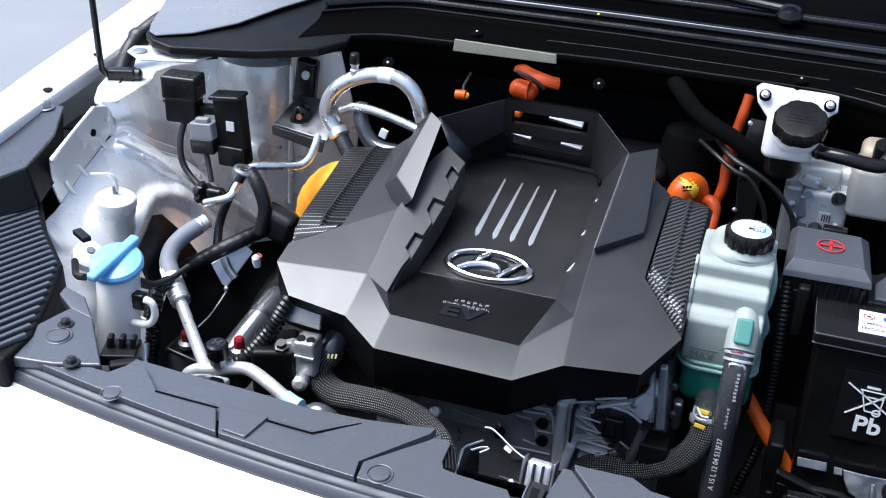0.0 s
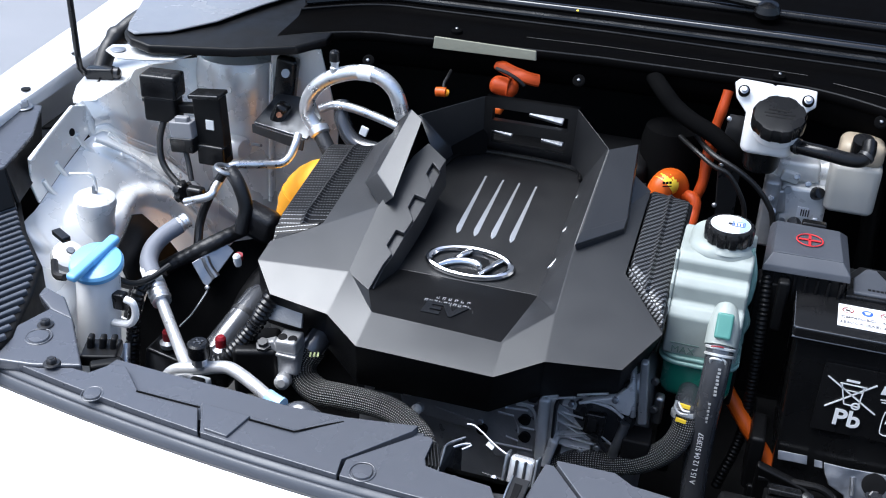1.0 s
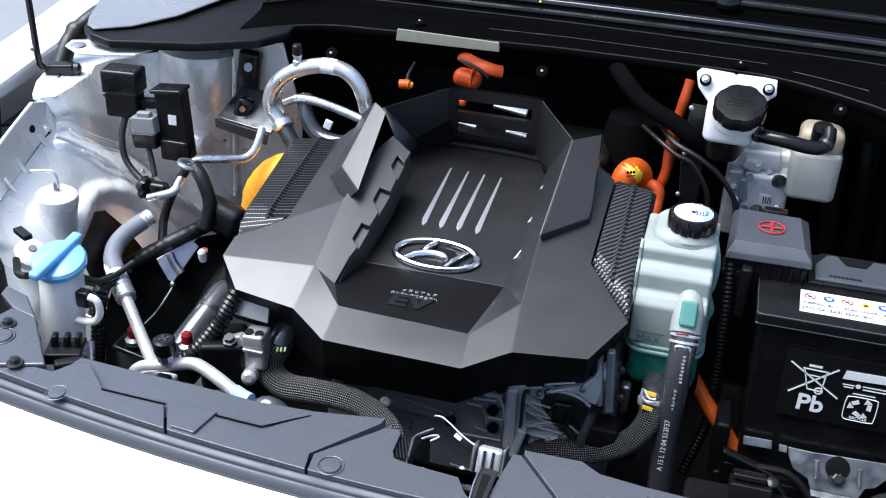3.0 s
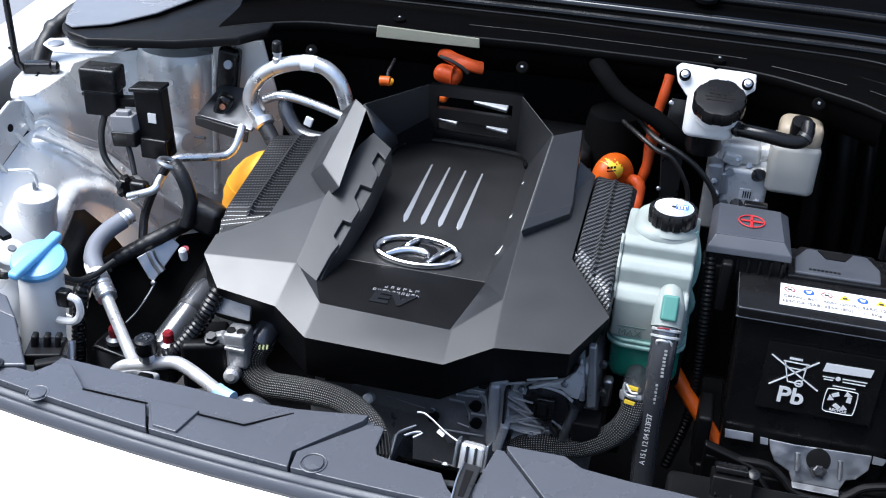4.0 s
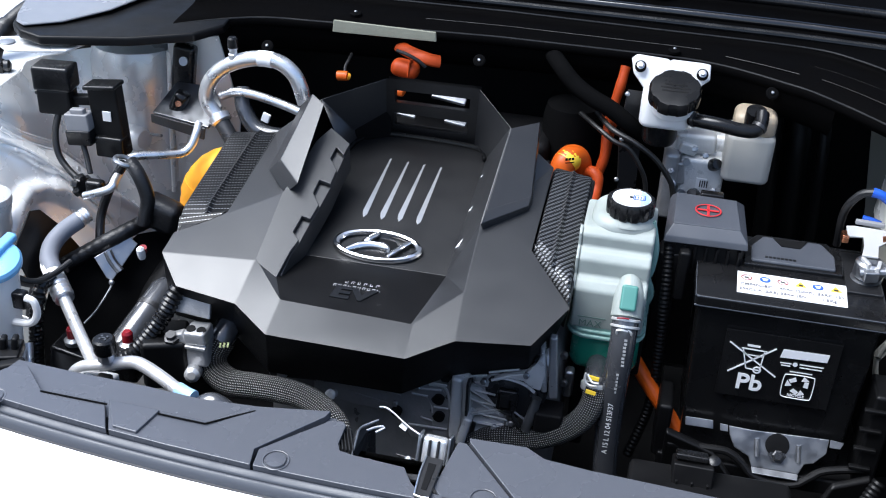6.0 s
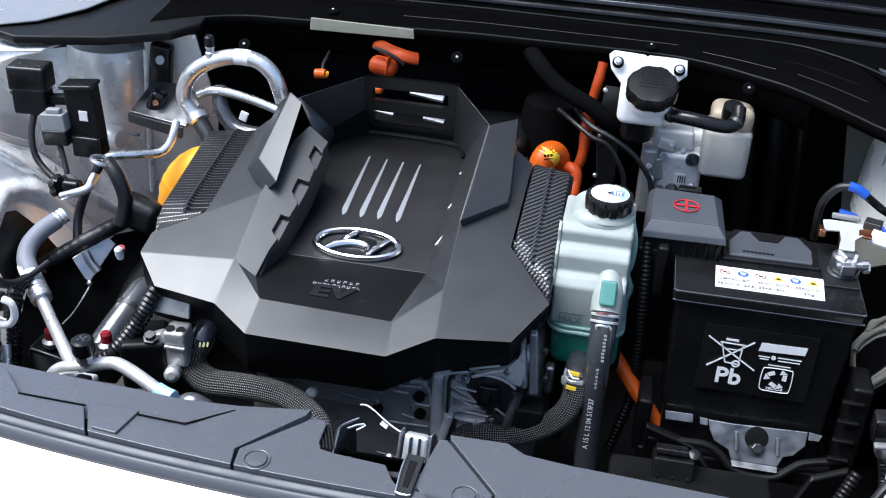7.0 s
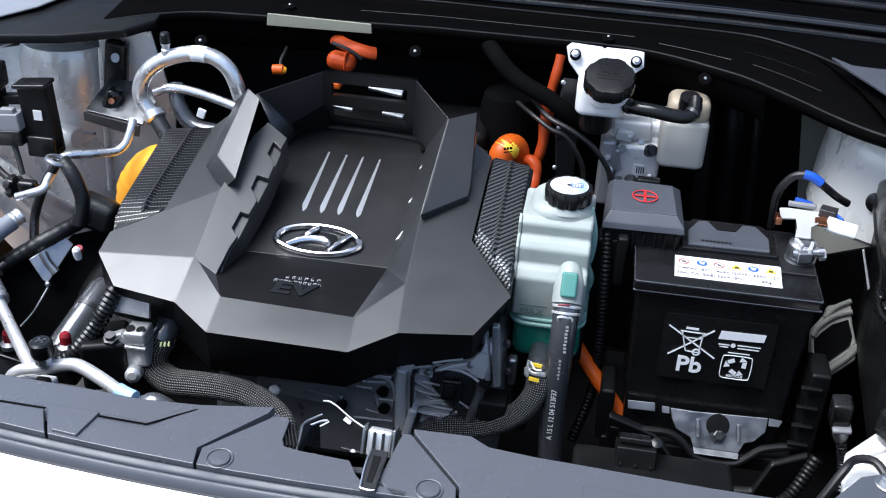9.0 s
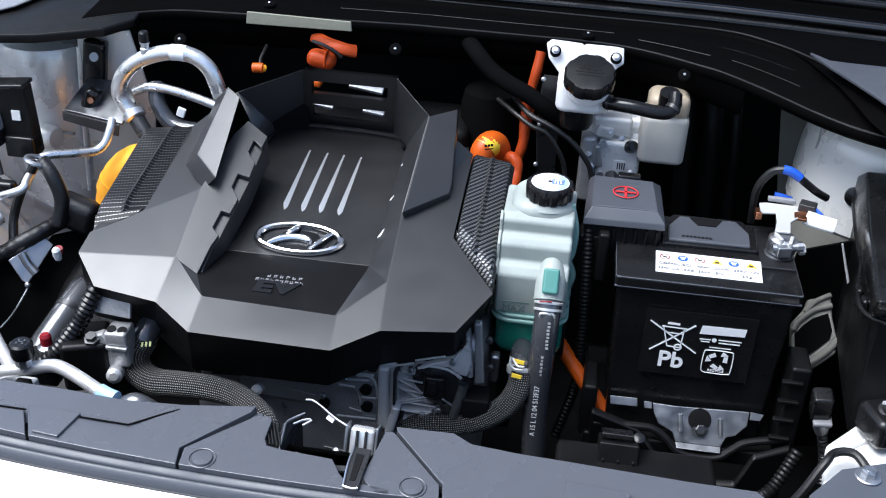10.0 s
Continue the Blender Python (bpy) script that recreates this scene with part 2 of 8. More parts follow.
def solo(name, bm, mat, label, category, group="", kind="", sharp=32):
    """A thing of one mesh, whose origin lies at the middle of its foot."""
    lo = [min(v.co[i] for v in bm.verts) for i in range(3)]
    hi = [max(v.co[i] for v in bm.verts) for i in range(3)]
    base = ((lo[0] + hi[0]) / 2, (lo[1] + hi[1]) / 2, lo[2])
    ob = new(name, finish(bm, mat, name, sharp, base))
    ob.location = base
    ORIGIN[ob] = Vector(base)
    return tagged(ob, label, category, group, kind)


def bevel(bm, w, seg=2, angle=25):
    if w <= 0:
        return bm
    bmesh.ops.recalc_face_normals(bm, faces=bm.faces)
    es = [e for e in bm.edges if len(e.link_faces) == 2 and e.calc_face_angle(0) > radians(angle)]
    bmesh.ops.bevel(bm, geom=es, offset=w, segments=seg, profile=0.5, affect="EDGES", clamp_overlap=True)
    ROUNDED.add(id(bm))
    return bm


def merge(bm, other):
    me = bpy.data.meshes.new("piece")
    other.to_mesh(me)
    if id(other) in ROUNDED:
        ROUNDED.add(id(bm))
        ROUNDED.discard(id(other))
    other.free()
    bm.from_mesh(me)
    bpy.data.meshes.remove(me)
    return bm


def box(c, s, bev=0.002, turn=(0, 0, 0), bm=None, taper=1.0, seg=2):
    """A rounded block: centre, size, bevel, turn in degrees; taper scales its foot."""
    b = bmesh.new()
    bmesh.ops.create_cube(b, size=1)
    for v in b.verts:
        k = taper if v.co.z < 0 else 1
        v.co = Vector((v.co.x * s[0] * k, v.co.y * s[1] * k, v.co.z * s[2]))
    bevel(b, bev, seg)
    b.transform(pose(*c, *turn))
    return merge(bm, b) if bm is not None else b


def axis_turn(d):
    return Vector(d).normalized().to_track_quat("Z", "Y").to_matrix().to_4x4()


def lathe(c, d, prof, seg=28, bm=None, flute=0, depth=0.0):
    """A turned form: foot c, axis d, profile of (radius, height); flute cuts that many grips into it."""
    b = bm if bm is not None else bmesh.new()
    m = Matrix.Translation(c) @ axis_turn(d)
    rings = []
    for r, h in prof:
        ring = []
        for i in range(seg):
            a = 2 * math.pi * i / seg
            k = 1 - (depth if flute and math.cos(flute * a) > 0.35 else 0)
            ring.append(b.verts.new(m @ Vector((r * k * math.cos(a), r * k * math.sin(a), h))))
        rings.append(ring)
    for p, q in zip(rings, rings[1:]):
        for i in range(seg):
            b.faces.new((p[i], p[(i + 1) % seg], q[(i + 1) % seg], q[i]))
    b.faces.new(rings[0][::-1])
    b.faces.new(rings[-1])
    return b


def path_points(pts, step=0.006):
    """A smooth line through the points, at even steps."""
    p = [Vector(q) for q in pts]
    p = [2 * p[0] - p[1]] + p + [2 * p[-1] - p[-2]]
    raw = []
    for a, b, c, d in zip(p, p[1:], p[2:], p[3:]):
        for k in range(24):
            t = k / 24
            raw.append(0.5 * (2 * b + (c - a) * t + (2 * a - 5 * b + 4 * c - d) * t * t + (3 * b - a - 3 * c + d) * t ** 3))
    raw.append(p[-2])
    run = [0.0]
    for a, b in zip(raw, raw[1:]):
        run.append(run[-1] + (b - a).length)
    n = max(4, int(run[-1] / step))
    out, k = [], 0
    for i in range(n + 1):
        s = run[-1] * i / n
        while k < len(run) - 2 and run[k + 1] < s:
            k += 1
        f = (s - run[k]) / max(1e-9, run[k + 1] - run[k])
        out.append((raw[k].lerp(raw[k + 1], min(1, f)), s))
    return out, run[-1]


def tube(pts, r, seg=14, step=0.006, shape=None, bm=None, flat=1.0):
    """A pipe along a smooth line; shape(s, length) scales its radius on the way."""
    b = bm if bm is not None else bmesh.new()
    uv = b.loops.layers.uv.verify()
    line, total = path_points(pts, step)
    tang = [((line[min(i + 1, len(line) - 1)][0] - line[max(i - 1, 0)][0]).normalized()) for i in range(len(line))]
    nor = tang[0].orthogonal().normalized()
    rings = []
    for (p, s), t in zip(line, tang):
        nor = (nor - t * nor.dot(t)).normalized()
        bi = t.cross(nor)
        rr = r * (shape(s, total) if shape else 1)
        rings.append([b.verts.new(p + nor * rr * math.cos(2 * math.pi * i / seg) + bi * rr * flat * math.sin(2 * math.pi * i / seg)) for i in range(seg)])
    for k, (p, q) in enumerate(zip(rings, rings[1:])):
        for i in range(seg):
            f = b.faces.new((p[i], p[(i + 1) % seg], q[(i + 1) % seg], q[i]))
            for loop, (u, w) in zip(f.loops, ((i, k), (i + 1, k), (i + 1, k + 1), (i, k + 1))):
                loop[uv].uv = (u / seg, line[w][1])
    b.faces.new(rings[0][::-1])
    b.faces.new(rings[-1])
    return b


def ridges(pitch, depth):
    return lambda s, total: 1 + depth * math.sin(2 * math.pi * s / pitch)


def slab(pts, thick, bev=0.0015, seg=2, bm=None):
    """A plate over the corners, which go round its upper side; thick may be a vector down to its lower side."""
    b = bmesh.new()
    p = [Vector(q) for q in pts]
    n = Vector((0, 0, 0))
    for a, c in zip(p, p[1:] + p[:1]):
        n += a.cross(c)
    n.normalize()
    if n.z < -0.02:
        n = -n
    down = Vector(thick) if isinstance(thick, (tuple, Vector)) else -n * thick
    top = [b.verts.new(q) for q in p]
    low = [b.verts.new(q + down) for q in p]
    b.faces.new(top)
    b.faces.new(low[::-1])
    for i in range(len(p)):
        j = (i + 1) % len(p)
        b.faces.new((top[i], low[i], low[j], top[j]))
    bevel(b, bev, seg)
    return merge(bm, b) if bm is not None else b


def flat_uv(bm, ax, ay):
    uv = bm.loops.layers.uv.verify()
    for f in bm.faces:
        for loop in f.loops:
            loop[uv].uv = (loop.vert.co.dot(ax), loop.vert.co.dot(ay))
    return bm


def lettering(words, size, depth, m, thin=0.0, round_edge=0.0):
    """Raised or printed words in the built-in face as a mesh."""
    cu = bpy.data.curves.new("words", "FONT")
    cu.body, cu.size, cu.extrude, cu.align_x, cu.align_y, cu.offset = words, size, depth, "CENTER", "CENTER", thin
    cu.resolution_u, cu.bevel_depth, cu.bevel_resolution = 3, round_edge, 1
    ob = bpy.data.objects.new("words", cu)
    me = bpy.data.meshes.new_from_object(ob)
    b = bmesh.new()
    b.from_mesh(me)
    bpy.data.objects.remove(ob)
    bpy.data.meshes.remove(me)
    b.transform(m)
    return b


def bars(rows, m, depth=0.0003):
    """Plain bars for print that cannot be read: x, y, width, height."""
    b = bmesh.new()
    for x, y, w, h in rows:
        box((x, y, 0), (w, h, depth), 0, bm=b)
    b.transform(m)
    return b


def ring(c, d, r, w, h, seg=40, sx=1.0, bm=None):
    """A flat ring with a rounded section round the axis d."""
    b = bm if bm is not None else bmesh.new()
    m = Matrix.Translation(c) @ axis_turn(d)
    n = 8
    rows = []
    for i in range(seg):
        a = 2 * math.pi * i / seg
        rows.append([])
        for k in range(n):
            q = 2 * math.pi * k / n
            rr = r + w * math.cos(q)
            rows[-1].append(b.verts.new(m @ Vector((rr * math.cos(a) * sx, rr * math.sin(a), h * math.sin(q)))))
    for i in range(seg):
        p, q = rows[i], rows[(i + 1) % seg]
        for k in range(n):
            b.faces.new((p[k], q[k], q[(k + 1) % n], p[(k + 1) % n]))
    return b


def patch(grid, du=10, dv=10, bump=None, thick=0.0015):
    """A sheet pressed over a net of corner points, smooth between them; bump(u, v) lifts it along its normal."""
    rows = [[Vector(p) for p in r] for r in grid]

    def cat(p, t):
        n = len(p) - 1
        k = min(n - 1, int(t * n))
        f = t * n - k
        a = p[k - 1] if k > 0 else 2 * p[0] - p[1]
        d = p[k + 2] if k + 2 <= n else 2 * p[n] - p[n - 1]
        b, c = p[k], p[k + 1]
        return 0.5 * (2 * b + (c - a) * f + (2 * a - 5 * b + 4 * c - d) * f * f + (3 * b - a - 3 * c + d) * f ** 3)

    b = bmesh.new()
    net = []
    for j in range(dv + 1):
        v = j / dv
        col = [cat([r[i] for r in rows], v) for i in range(len(rows[0]))]
        net.append([cat(col, i / du) for i in range(du + 1)])
    vs = []
    for j in range(dv + 1):
        vs.append([])
        for i in range(du + 1):
            p = net[j][i]
            ex = net[j][min(du, i + 1)] - net[j][max(0, i - 1)]
            ey = net[min(dv, j + 1)][i] - net[max(0, j - 1)][i]
            n = ex.cross(ey).normalized()
            vs[-1].append(b.verts.new(p + n * (bump(i / du, j / dv) if bump else 0)))
    for j in range(dv):
        for i in range(du):
            b.faces.new((vs[j][i], vs[j][i + 1], vs[j + 1][i + 1], vs[j + 1][i]))
    bmesh.ops.recalc_face_normals(b, faces=b.faces)
    bmesh.ops.solidify(b, geom=b.faces[:], thickness=thick)
    return b


def hexbolt(c, d=(0, 0, 1), r=0.006, mat=None, group="panel bolts", label="small zinc hex bolt with a washer", name="bolt"):
    """A hexagon head on a round washer."""
    t = thing(name, c, label, "bolt", group)
    part("washer", lathe(c, d, [(r * 1.6, 0), (r * 1.65, 0.0008), (r * 1.5, 0.0016)], 24), mat or zinc, t)
    b = lathe(Vector(c) + Vector(d).normalized() * 0.0016, d, [(r, 0), (r, r * 0.75), (r * 0.85, r * 0.95)], 6)
    lathe(Vector(c) + Vector(d).normalized() * (0.0016 + r * 0.9), d, [(r * 0.6, 0), (r * 0.5, 0.001)], 12, bm=b)
    part("head", b, mat or zinc, t, sharp=20)
    return t


# ---- ground, body and the sheet metal round the bay ----
def front_line(x):
    """How far back the curved nose stands at x."""
    return 0.612 + 0.2 * (x + 0.155) ** 2


b = bmesh.new()
bmesh.ops.create_grid(b, x_segments=2, y_segments=2, size=300)
tagged(new("ground", finish(b, concrete, "ground")), "pale grey concrete ground under the car", "ground", kind="structure")

# the white nose below the bonnet's leading edge
xs = [-0.80 + 0.13 * i for i in range(11)]
nose = [[(x, front_line(x) - dy, z) for x in xs] for dy, z in ((-0.004, 0.832), (0.012, 0.834), (0.05, 0.812), (0.12, 0.75), (0.17, 0.62), (0.18, 0.40))]
fbm = thing("front_bumper", (-0.155, 0.5, 0.36), "glossy white painted nose panel below the open bay", "bumper")
part("skin", patch(nose, 40, 20, thick=0.004), white_paint, fbm)
part("upper_hem", tube([(x, front_line(x) - 0.0045, 0.8345) for x in xs], 0.0022, 8, 0.012), white_paint, fbm)

# rubber seal along the nose: a rounded bead with a thin lip
seal_pts = [(x, front_line(x) + 0.004, 0.842) for x in xs]
s = thing("front_seal", (-0.155, 0.62, 0.83), "grey black rubber seal along the white nose panel", "seal")
part("bead", patch([[(x, front_line(x) + dy, z) for x in xs] for dy, z in ((0.0110, 0.8420), (0.0098, 0.8495), (0.0048, 0.8475), (0.0034, 0.8440), (0.0028, 0.8462), (0.0006, 0.8460), (-0.0022, 0.8425), (-0.0034, 0.8370))], 60, 40, thick=0.0015), box_grey, s)
part("lip", tube([(x, y - 0.0074, z - 0.0055) for x, y, z in seal_pts], 0.0014, 8, 0.012), felt, s)

# wing on the far side: bright strip, hem and inner drop
wing = [[(-1.005, 1.60, 0.90), (-0.965, 1.30, 0.90), (-0.935, 1.10, 0.90), (-0.915, 0.94, 0.89), (-0.911, 0.78, 0.870)],
        [(-1.000, 1.60, 0.955), (-0.952, 1.30, 0.952), (-0.925, 1.10, 0.948), (-0.900, 0.94, 0.942), (-0.896, 0.78, 0.922)],
        [(-0.975, 1.60, 0.962), (-0.925, 1.30, 0.958), (-0.898, 1.10, 0.953), (-0.877, 0.94, 0.948), (-0.873, 0.78, 0.928)],
        [(-0.955, 1.60, 0.945), (-0.905, 1.30, 0.945), (-0.878, 1.10, 0.942), (-0.860, 0.94, 0.938), (-0.856, 0.78, 0.918)],
        [(-0.945, 1.60, 0.945), (-0.890, 1.30, 0.945), (-0.864, 1.10, 0.942), (-0.848, 0.94, 0.938), (-0.844, 0.78, 0.918)],
        [(-0.944, 1.60, 0.925), (-0.889, 1.30, 0.925), (-0.863, 1.10, 0.925), (-0.847, 0.94, 0.925), (-0.843, 0.78, 0.905)]]
w = thing("front_wing", (-0.89, 1.1, 0.86), "silver white painted front wing with a folded inner flange", "car wing")
part("panel", patch(wing, 30, 24, thick=0.0015), white_paint, w)
part("hole", lathe((-0.872, 1.06, 0.9432), (0, 0, 1), [(0.006, 0), (0.006, 0.0012)], 20), deep_black, w, "dark punched hole")
part("hole", lathe((-0.890, 1.19, 0.9455), (0, 0, 1), [(0.004, 0), (0.004, 0.0010)], 20), deep_black, w, "dark punched hole")
part("side", slab([(-1.005, 1.60, 0.90), (-0.915, 0.94, 0.89), (-0.915, 0.94, 0.35), (-1.005, 1.60, 0.35)], 0.003, 0), white_paint, w)

# plain closing of the bay below and round it, blackened in place of shade
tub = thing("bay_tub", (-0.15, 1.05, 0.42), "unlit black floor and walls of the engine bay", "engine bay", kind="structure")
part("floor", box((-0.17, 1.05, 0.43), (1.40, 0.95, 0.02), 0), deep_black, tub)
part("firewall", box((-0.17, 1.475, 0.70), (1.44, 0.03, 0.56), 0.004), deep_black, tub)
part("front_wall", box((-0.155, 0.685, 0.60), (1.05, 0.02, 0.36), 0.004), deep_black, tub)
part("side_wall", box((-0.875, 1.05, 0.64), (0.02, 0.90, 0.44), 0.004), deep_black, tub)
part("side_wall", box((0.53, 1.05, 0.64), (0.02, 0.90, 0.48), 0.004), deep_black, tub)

# unseen bonnet, held open above the bay; slope and grey set for reflections
hood = thing("bonnet", (-0.155, 1.44, 1.10), "white painted bonnet standing open over the bay", "bonnet")
part("skin", slab([(-0.86, 1.46, 1.12), (0.55, 1.46, 1.12), (0.48, 1.26, 2.02), (-0.79, 1.26, 2.02)], 0.004, 0.002), white_paint, hood)
part("lining", slab([(-0.82, 1.44, 1.12), (0.51, 1.44, 1.12), (0.44, 1.245, 2.0), (-0.75, 1.245, 2.0)], 0.006, 0.002), inner_bonnet, hood)

# windscreen and the dark scuttle below it
glass = thing("windscreen", (-0.155, 1.6, 1.05), "dark glossy windscreen glass above the scuttle", "windscreen")
part("pane", patch([[(-0.85, 1.52, 1.045), (-0.16, 1.60, 1.05), (0.55, 1.52, 1.045)], [(-0.75, 2.2, 1.5), (-0.16, 2.3, 1.52), (0.45, 2.2, 1.5)]], 20, 8, thick=0.005), glass_dark, glass)


def run(x, knots):
    """Smooth line through a few (along, depth) knots."""
    if x <= knots[0][0]:
        return knots[0][1]
    for (a, p), (c, q) in zip(knots, knots[1:]):
        if x <= c:
            t = (x - a) / (c - a)
            return p + (q - p) * t
    return knots[-1][1]


def scuttle_line(x):
    """Where the scuttle's front edge runs: straight in the middle, sweeping forward at both ends."""
    if x > -0.2:
        return run(x, ((-0.2, 1.302), (0.0, 1.300), (0.045, 1.297), (0.08, 1.288), (0.125, 1.266), (0.18, 1.232), (0.225, 1.187), (0.28, 1.122), (0.33, 1.086), (0.45, 1.040), (0.56, 1.02)))
    t = min(1, max(0, (-0.2 - x - 0.28) / 0.28))
    return 1.302 - 0.022 * min(1, (-0.2 - x) / 0.3) - 0.17 * t * t * (3 - 2 * t)


def ridge_line(x):
    """The raised rib half way up the scuttle, which sweeps forward later than the edge."""
    if x > -0.2:
        return run(x, ((-0.2, 1.362), (0.0, 1.353), (0.1, 1.350), (0.17, 1.345), (0.205, 1.336), (0.235, 1.316), (0.278, 1.277), (0.322, 1.195), (0.342, 1.147), (0.385, 1.09), (0.45, 1.06), (0.56, 1.04)))
    return scuttle_line(x) + 0.060 + 0.018 * min(1, (-0.2 - x) / 0.3)


def seal_line(x):
    """The nearly straight seal along the windscreen side."""
    if x > -0.2:
        return run(x, ((-0.2, 1.398), (0.0, 1.394), (0.16, 1.388), (0.27, 1.377), (0.38, 1.363), (0.56, 1.34)))
    return ridge_line(x) + 0.036


xs = [-0.60 + 0.02875 * i for i in range(41)]
sc = thing("windscreen_scuttle", (-0.155, 1.3, 0.96), "black ribbed scuttle panel under the windscreen edge", "scuttle panel")
rows = []
for x in xs:
    d, c, s = scuttle_line(x), ridge_line(x), seal_line(x)
    rows.append(((d + 0.008, 0.984), (d - 0.001, 0.991), (d, 0.9995), (d + 0.010, 1.003), (d + 0.5 * (c - d), 1.0055), (c - 0.010, 1.009), (c - 0.001, 1.015), (c + 0.006, 1.0155),
                 (c + 0.6 * (s - c), 1.019), (s - 0.012, 1.021), (s - 0.004, 1.029), (s + 0.004, 1.033), (s + 0.020, 1.034), (s + 0.034, 1.036), (s + 0.044, 1.041), (s + 0.08, 1.037), (s + 0.14, 1.042), (s + 0.24, 1.05)))
part("panel", patch([[(x, rows[i][k][0], rows[i][k][1]) for i, x in enumerate(xs)] for k in range(18)], 60, 80, thick=0.003), scuttle_black, sc)
part("front_flap", patch([[(x, scuttle_line(x) + dy, z) for x in xs[2:29]] for dy, z in ((0.004, 0.990), (0.010, 0.970), (0.028, 0.950), (0.08, 0.945))], 40, 10, thick=0.002), scuttle_black, sc)
part("seal", tube([(x, seal_line(x) + 0.042, 1.044) for x in xs], 0.006, 12, 0.012), gloss_black, sc, "shiny rounded rubber seal")
part("seal_lip", tube([(x, seal_line(x) - 0.003, 1.0285) for x in xs], 0.0065, 12, 0.012), black_chrome, sc, "shiny rounded rubber seal")
part("seal_lip", tube([(x, seal_line(x) - 0.021, 1.0205) for x in xs], 0.0045, 10, 0.012), gloss_black, sc)
part("edge_rib", tube([(x, ridge_line(x) - 0.001, 1.0155) for x in xs], 0.0014, 8, 0.012), edge_black, sc)
part("edge_rib", tube([(x, scuttle_line(x) + 0.001, 1.0000) for x in xs], 0.0014, 8, 0.012), edge_black, sc)
for share, a, c in ((0.30, 0.08, 0.165), (0.34, 0.19, 0.26), (0.66, -0.02, 0.30), (0.48, -0.30, 0.05)):
    part("moulding_line", tube([(x, scuttle_line(x) + share * (ridge_line(x) - scuttle_line(x)), 1.0052 + 0.0012 * share) for x in [a + (c - a) * k / 12 for k in range(13)]], 0.0006, 6, 0.012), edge_black, sc)


def stud(c, d=(0, -0.45, 1)):
    t = thing("push_rivet", c, "black push rivet with a bright centre in the scuttle panel", "rivet", "scuttle rivets")
    part("cap", lathe(c, d, [(0.0075, -0.002), (0.0078, 0.0012), (0.006, 0.0024)], 22), matt_black, t)
    part("pin", lathe(Vector(c) + Vector(d).normalized() * 0.003, d, [(0.0020, 0), (0.0020, 0.001), (0.001, 0.0018)], 12), zinc, t, "bright pin")


# ---- motor cover ----
C0 = (-0.262, 0.963, 0.873)
cover = thing("motor_cover", C0, "faceted matt black motor cover with carbon look side panels", "motor cover", turn=(10, 0, 0))
INNER = [(-0.079, -0.090, -0.012), (0.061, -0.095, -0.012), (0.103, -0.047, -0.003), (0.1000, 0.0550, 0.0050), (0.109, 0.182, 0.050),
         (0.062, 0.236, 0.062), (-0.052, 0.235, 0.062), (-0.120, 0.192, 0.050), (-0.1260, 0.0560, 0.0080), (-0.122, -0.046, -0.004)]
OUTER = [(-0.224, -0.053, -0.006), (-0.1947, -0.0885, -0.0175), (-0.1248, -0.1004, -0.0176), (-0.0794, -0.1354, -0.0184), (0.0646, -0.1397, -0.0159),
         (0.1082, -0.1116, -0.0094), (0.1813, -0.1010, -0.0100), (0.211, -0.042, -0.008), (0.1600, 0.0320, -0.0020), (0.161, 0.176, 0.006), (0.1220, 0.2150, 0.000),
         (0.063, 0.254, 0.024), (-0.054, 0.253, 0.024), (-0.136, 0.214, 0.018), (-0.175, 0.173, 0.006), (-0.1780, 0.0190, 0.0000), (-0.225, -0.019, -0.006)]
FOOT = [(-0.2588, -0.0002, -0.1011), (-0.2332, -0.0375, -0.1138), (-0.1597, -0.0492, -0.1138), (-0.1012, -0.0950, -0.1181), (0.0469, -0.0940, -0.1181), (0.0927, -0.0567, -0.1181), (0.1736, -0.0343, -0.1181), (0.1906, 0.0019, -0.1117)]
BASE = [(-0.1003, 0.0061, -0.0325), (0.0730, 0.0061, -0.0325), (0.0730, 0.2297, -0.0325), (0.0532, 0.2547, -0.0325), (-0.0617, 0.2600, -0.0325), (-0.0888, 0.2411, -0.0325), (-0.1003, 0.2014, -0.0325)]
# what stands on the recessed plate is laid flat, then sunk along the camera's view
VIEW = Vector((0.2620, -0.8482, 0.7355))
SINK = Matrix.Translation(VIEW) @ Matrix.Scale(1.0442, 4) @ Matrix.Translation(-VIEW)


def sunk(b):
    b.transform(SINK)
    return b


def cover_shell():
    """Top facets between the inner and outer rims and the walls of the recess."""
    b = bmesh.new()
    i = [b.verts.new(p) for p in INNER]
    o = [b.verts.new(p) for p in OUTER]
    k = [b.verts.new(p) for p in BASE]
    for f in ((o[0], o[1], o[2], i[9]), (o[2], o[3], i[0], i[9]), (o[3], o[4], i[1], i[0]), (o[4], o[5], i[2], i[1]), (o[5], o[6], o[7], i[2]),
              (i[2], o[7], o[8], i[3]), (i[3], o[8], o[9]), (i[3], o[9], i[4]), (i[4], o[9], o[10]), (i[4], o[10], o[11], i[5]),
              (i[6], o[12], o[13], i[7]), (i[7], o[13], o[14]), (i[7], o[14], i[8]), (i[8], o[14], o[15]), (i[8], o[15], o[16], o[0], i[9]),
              (i[1], i[2], k[1]), (i[2], i[3], k[1]), (i[3], i[4], k[2], k[1]), (i[4], i[5], k[3], k[2]),
              (i[6], i[7], k[5], k[4]), (i[7], k[6], k[5])):
        b.faces.new(f)
    bevel(b, 0.0015, 2, 4)
    return b


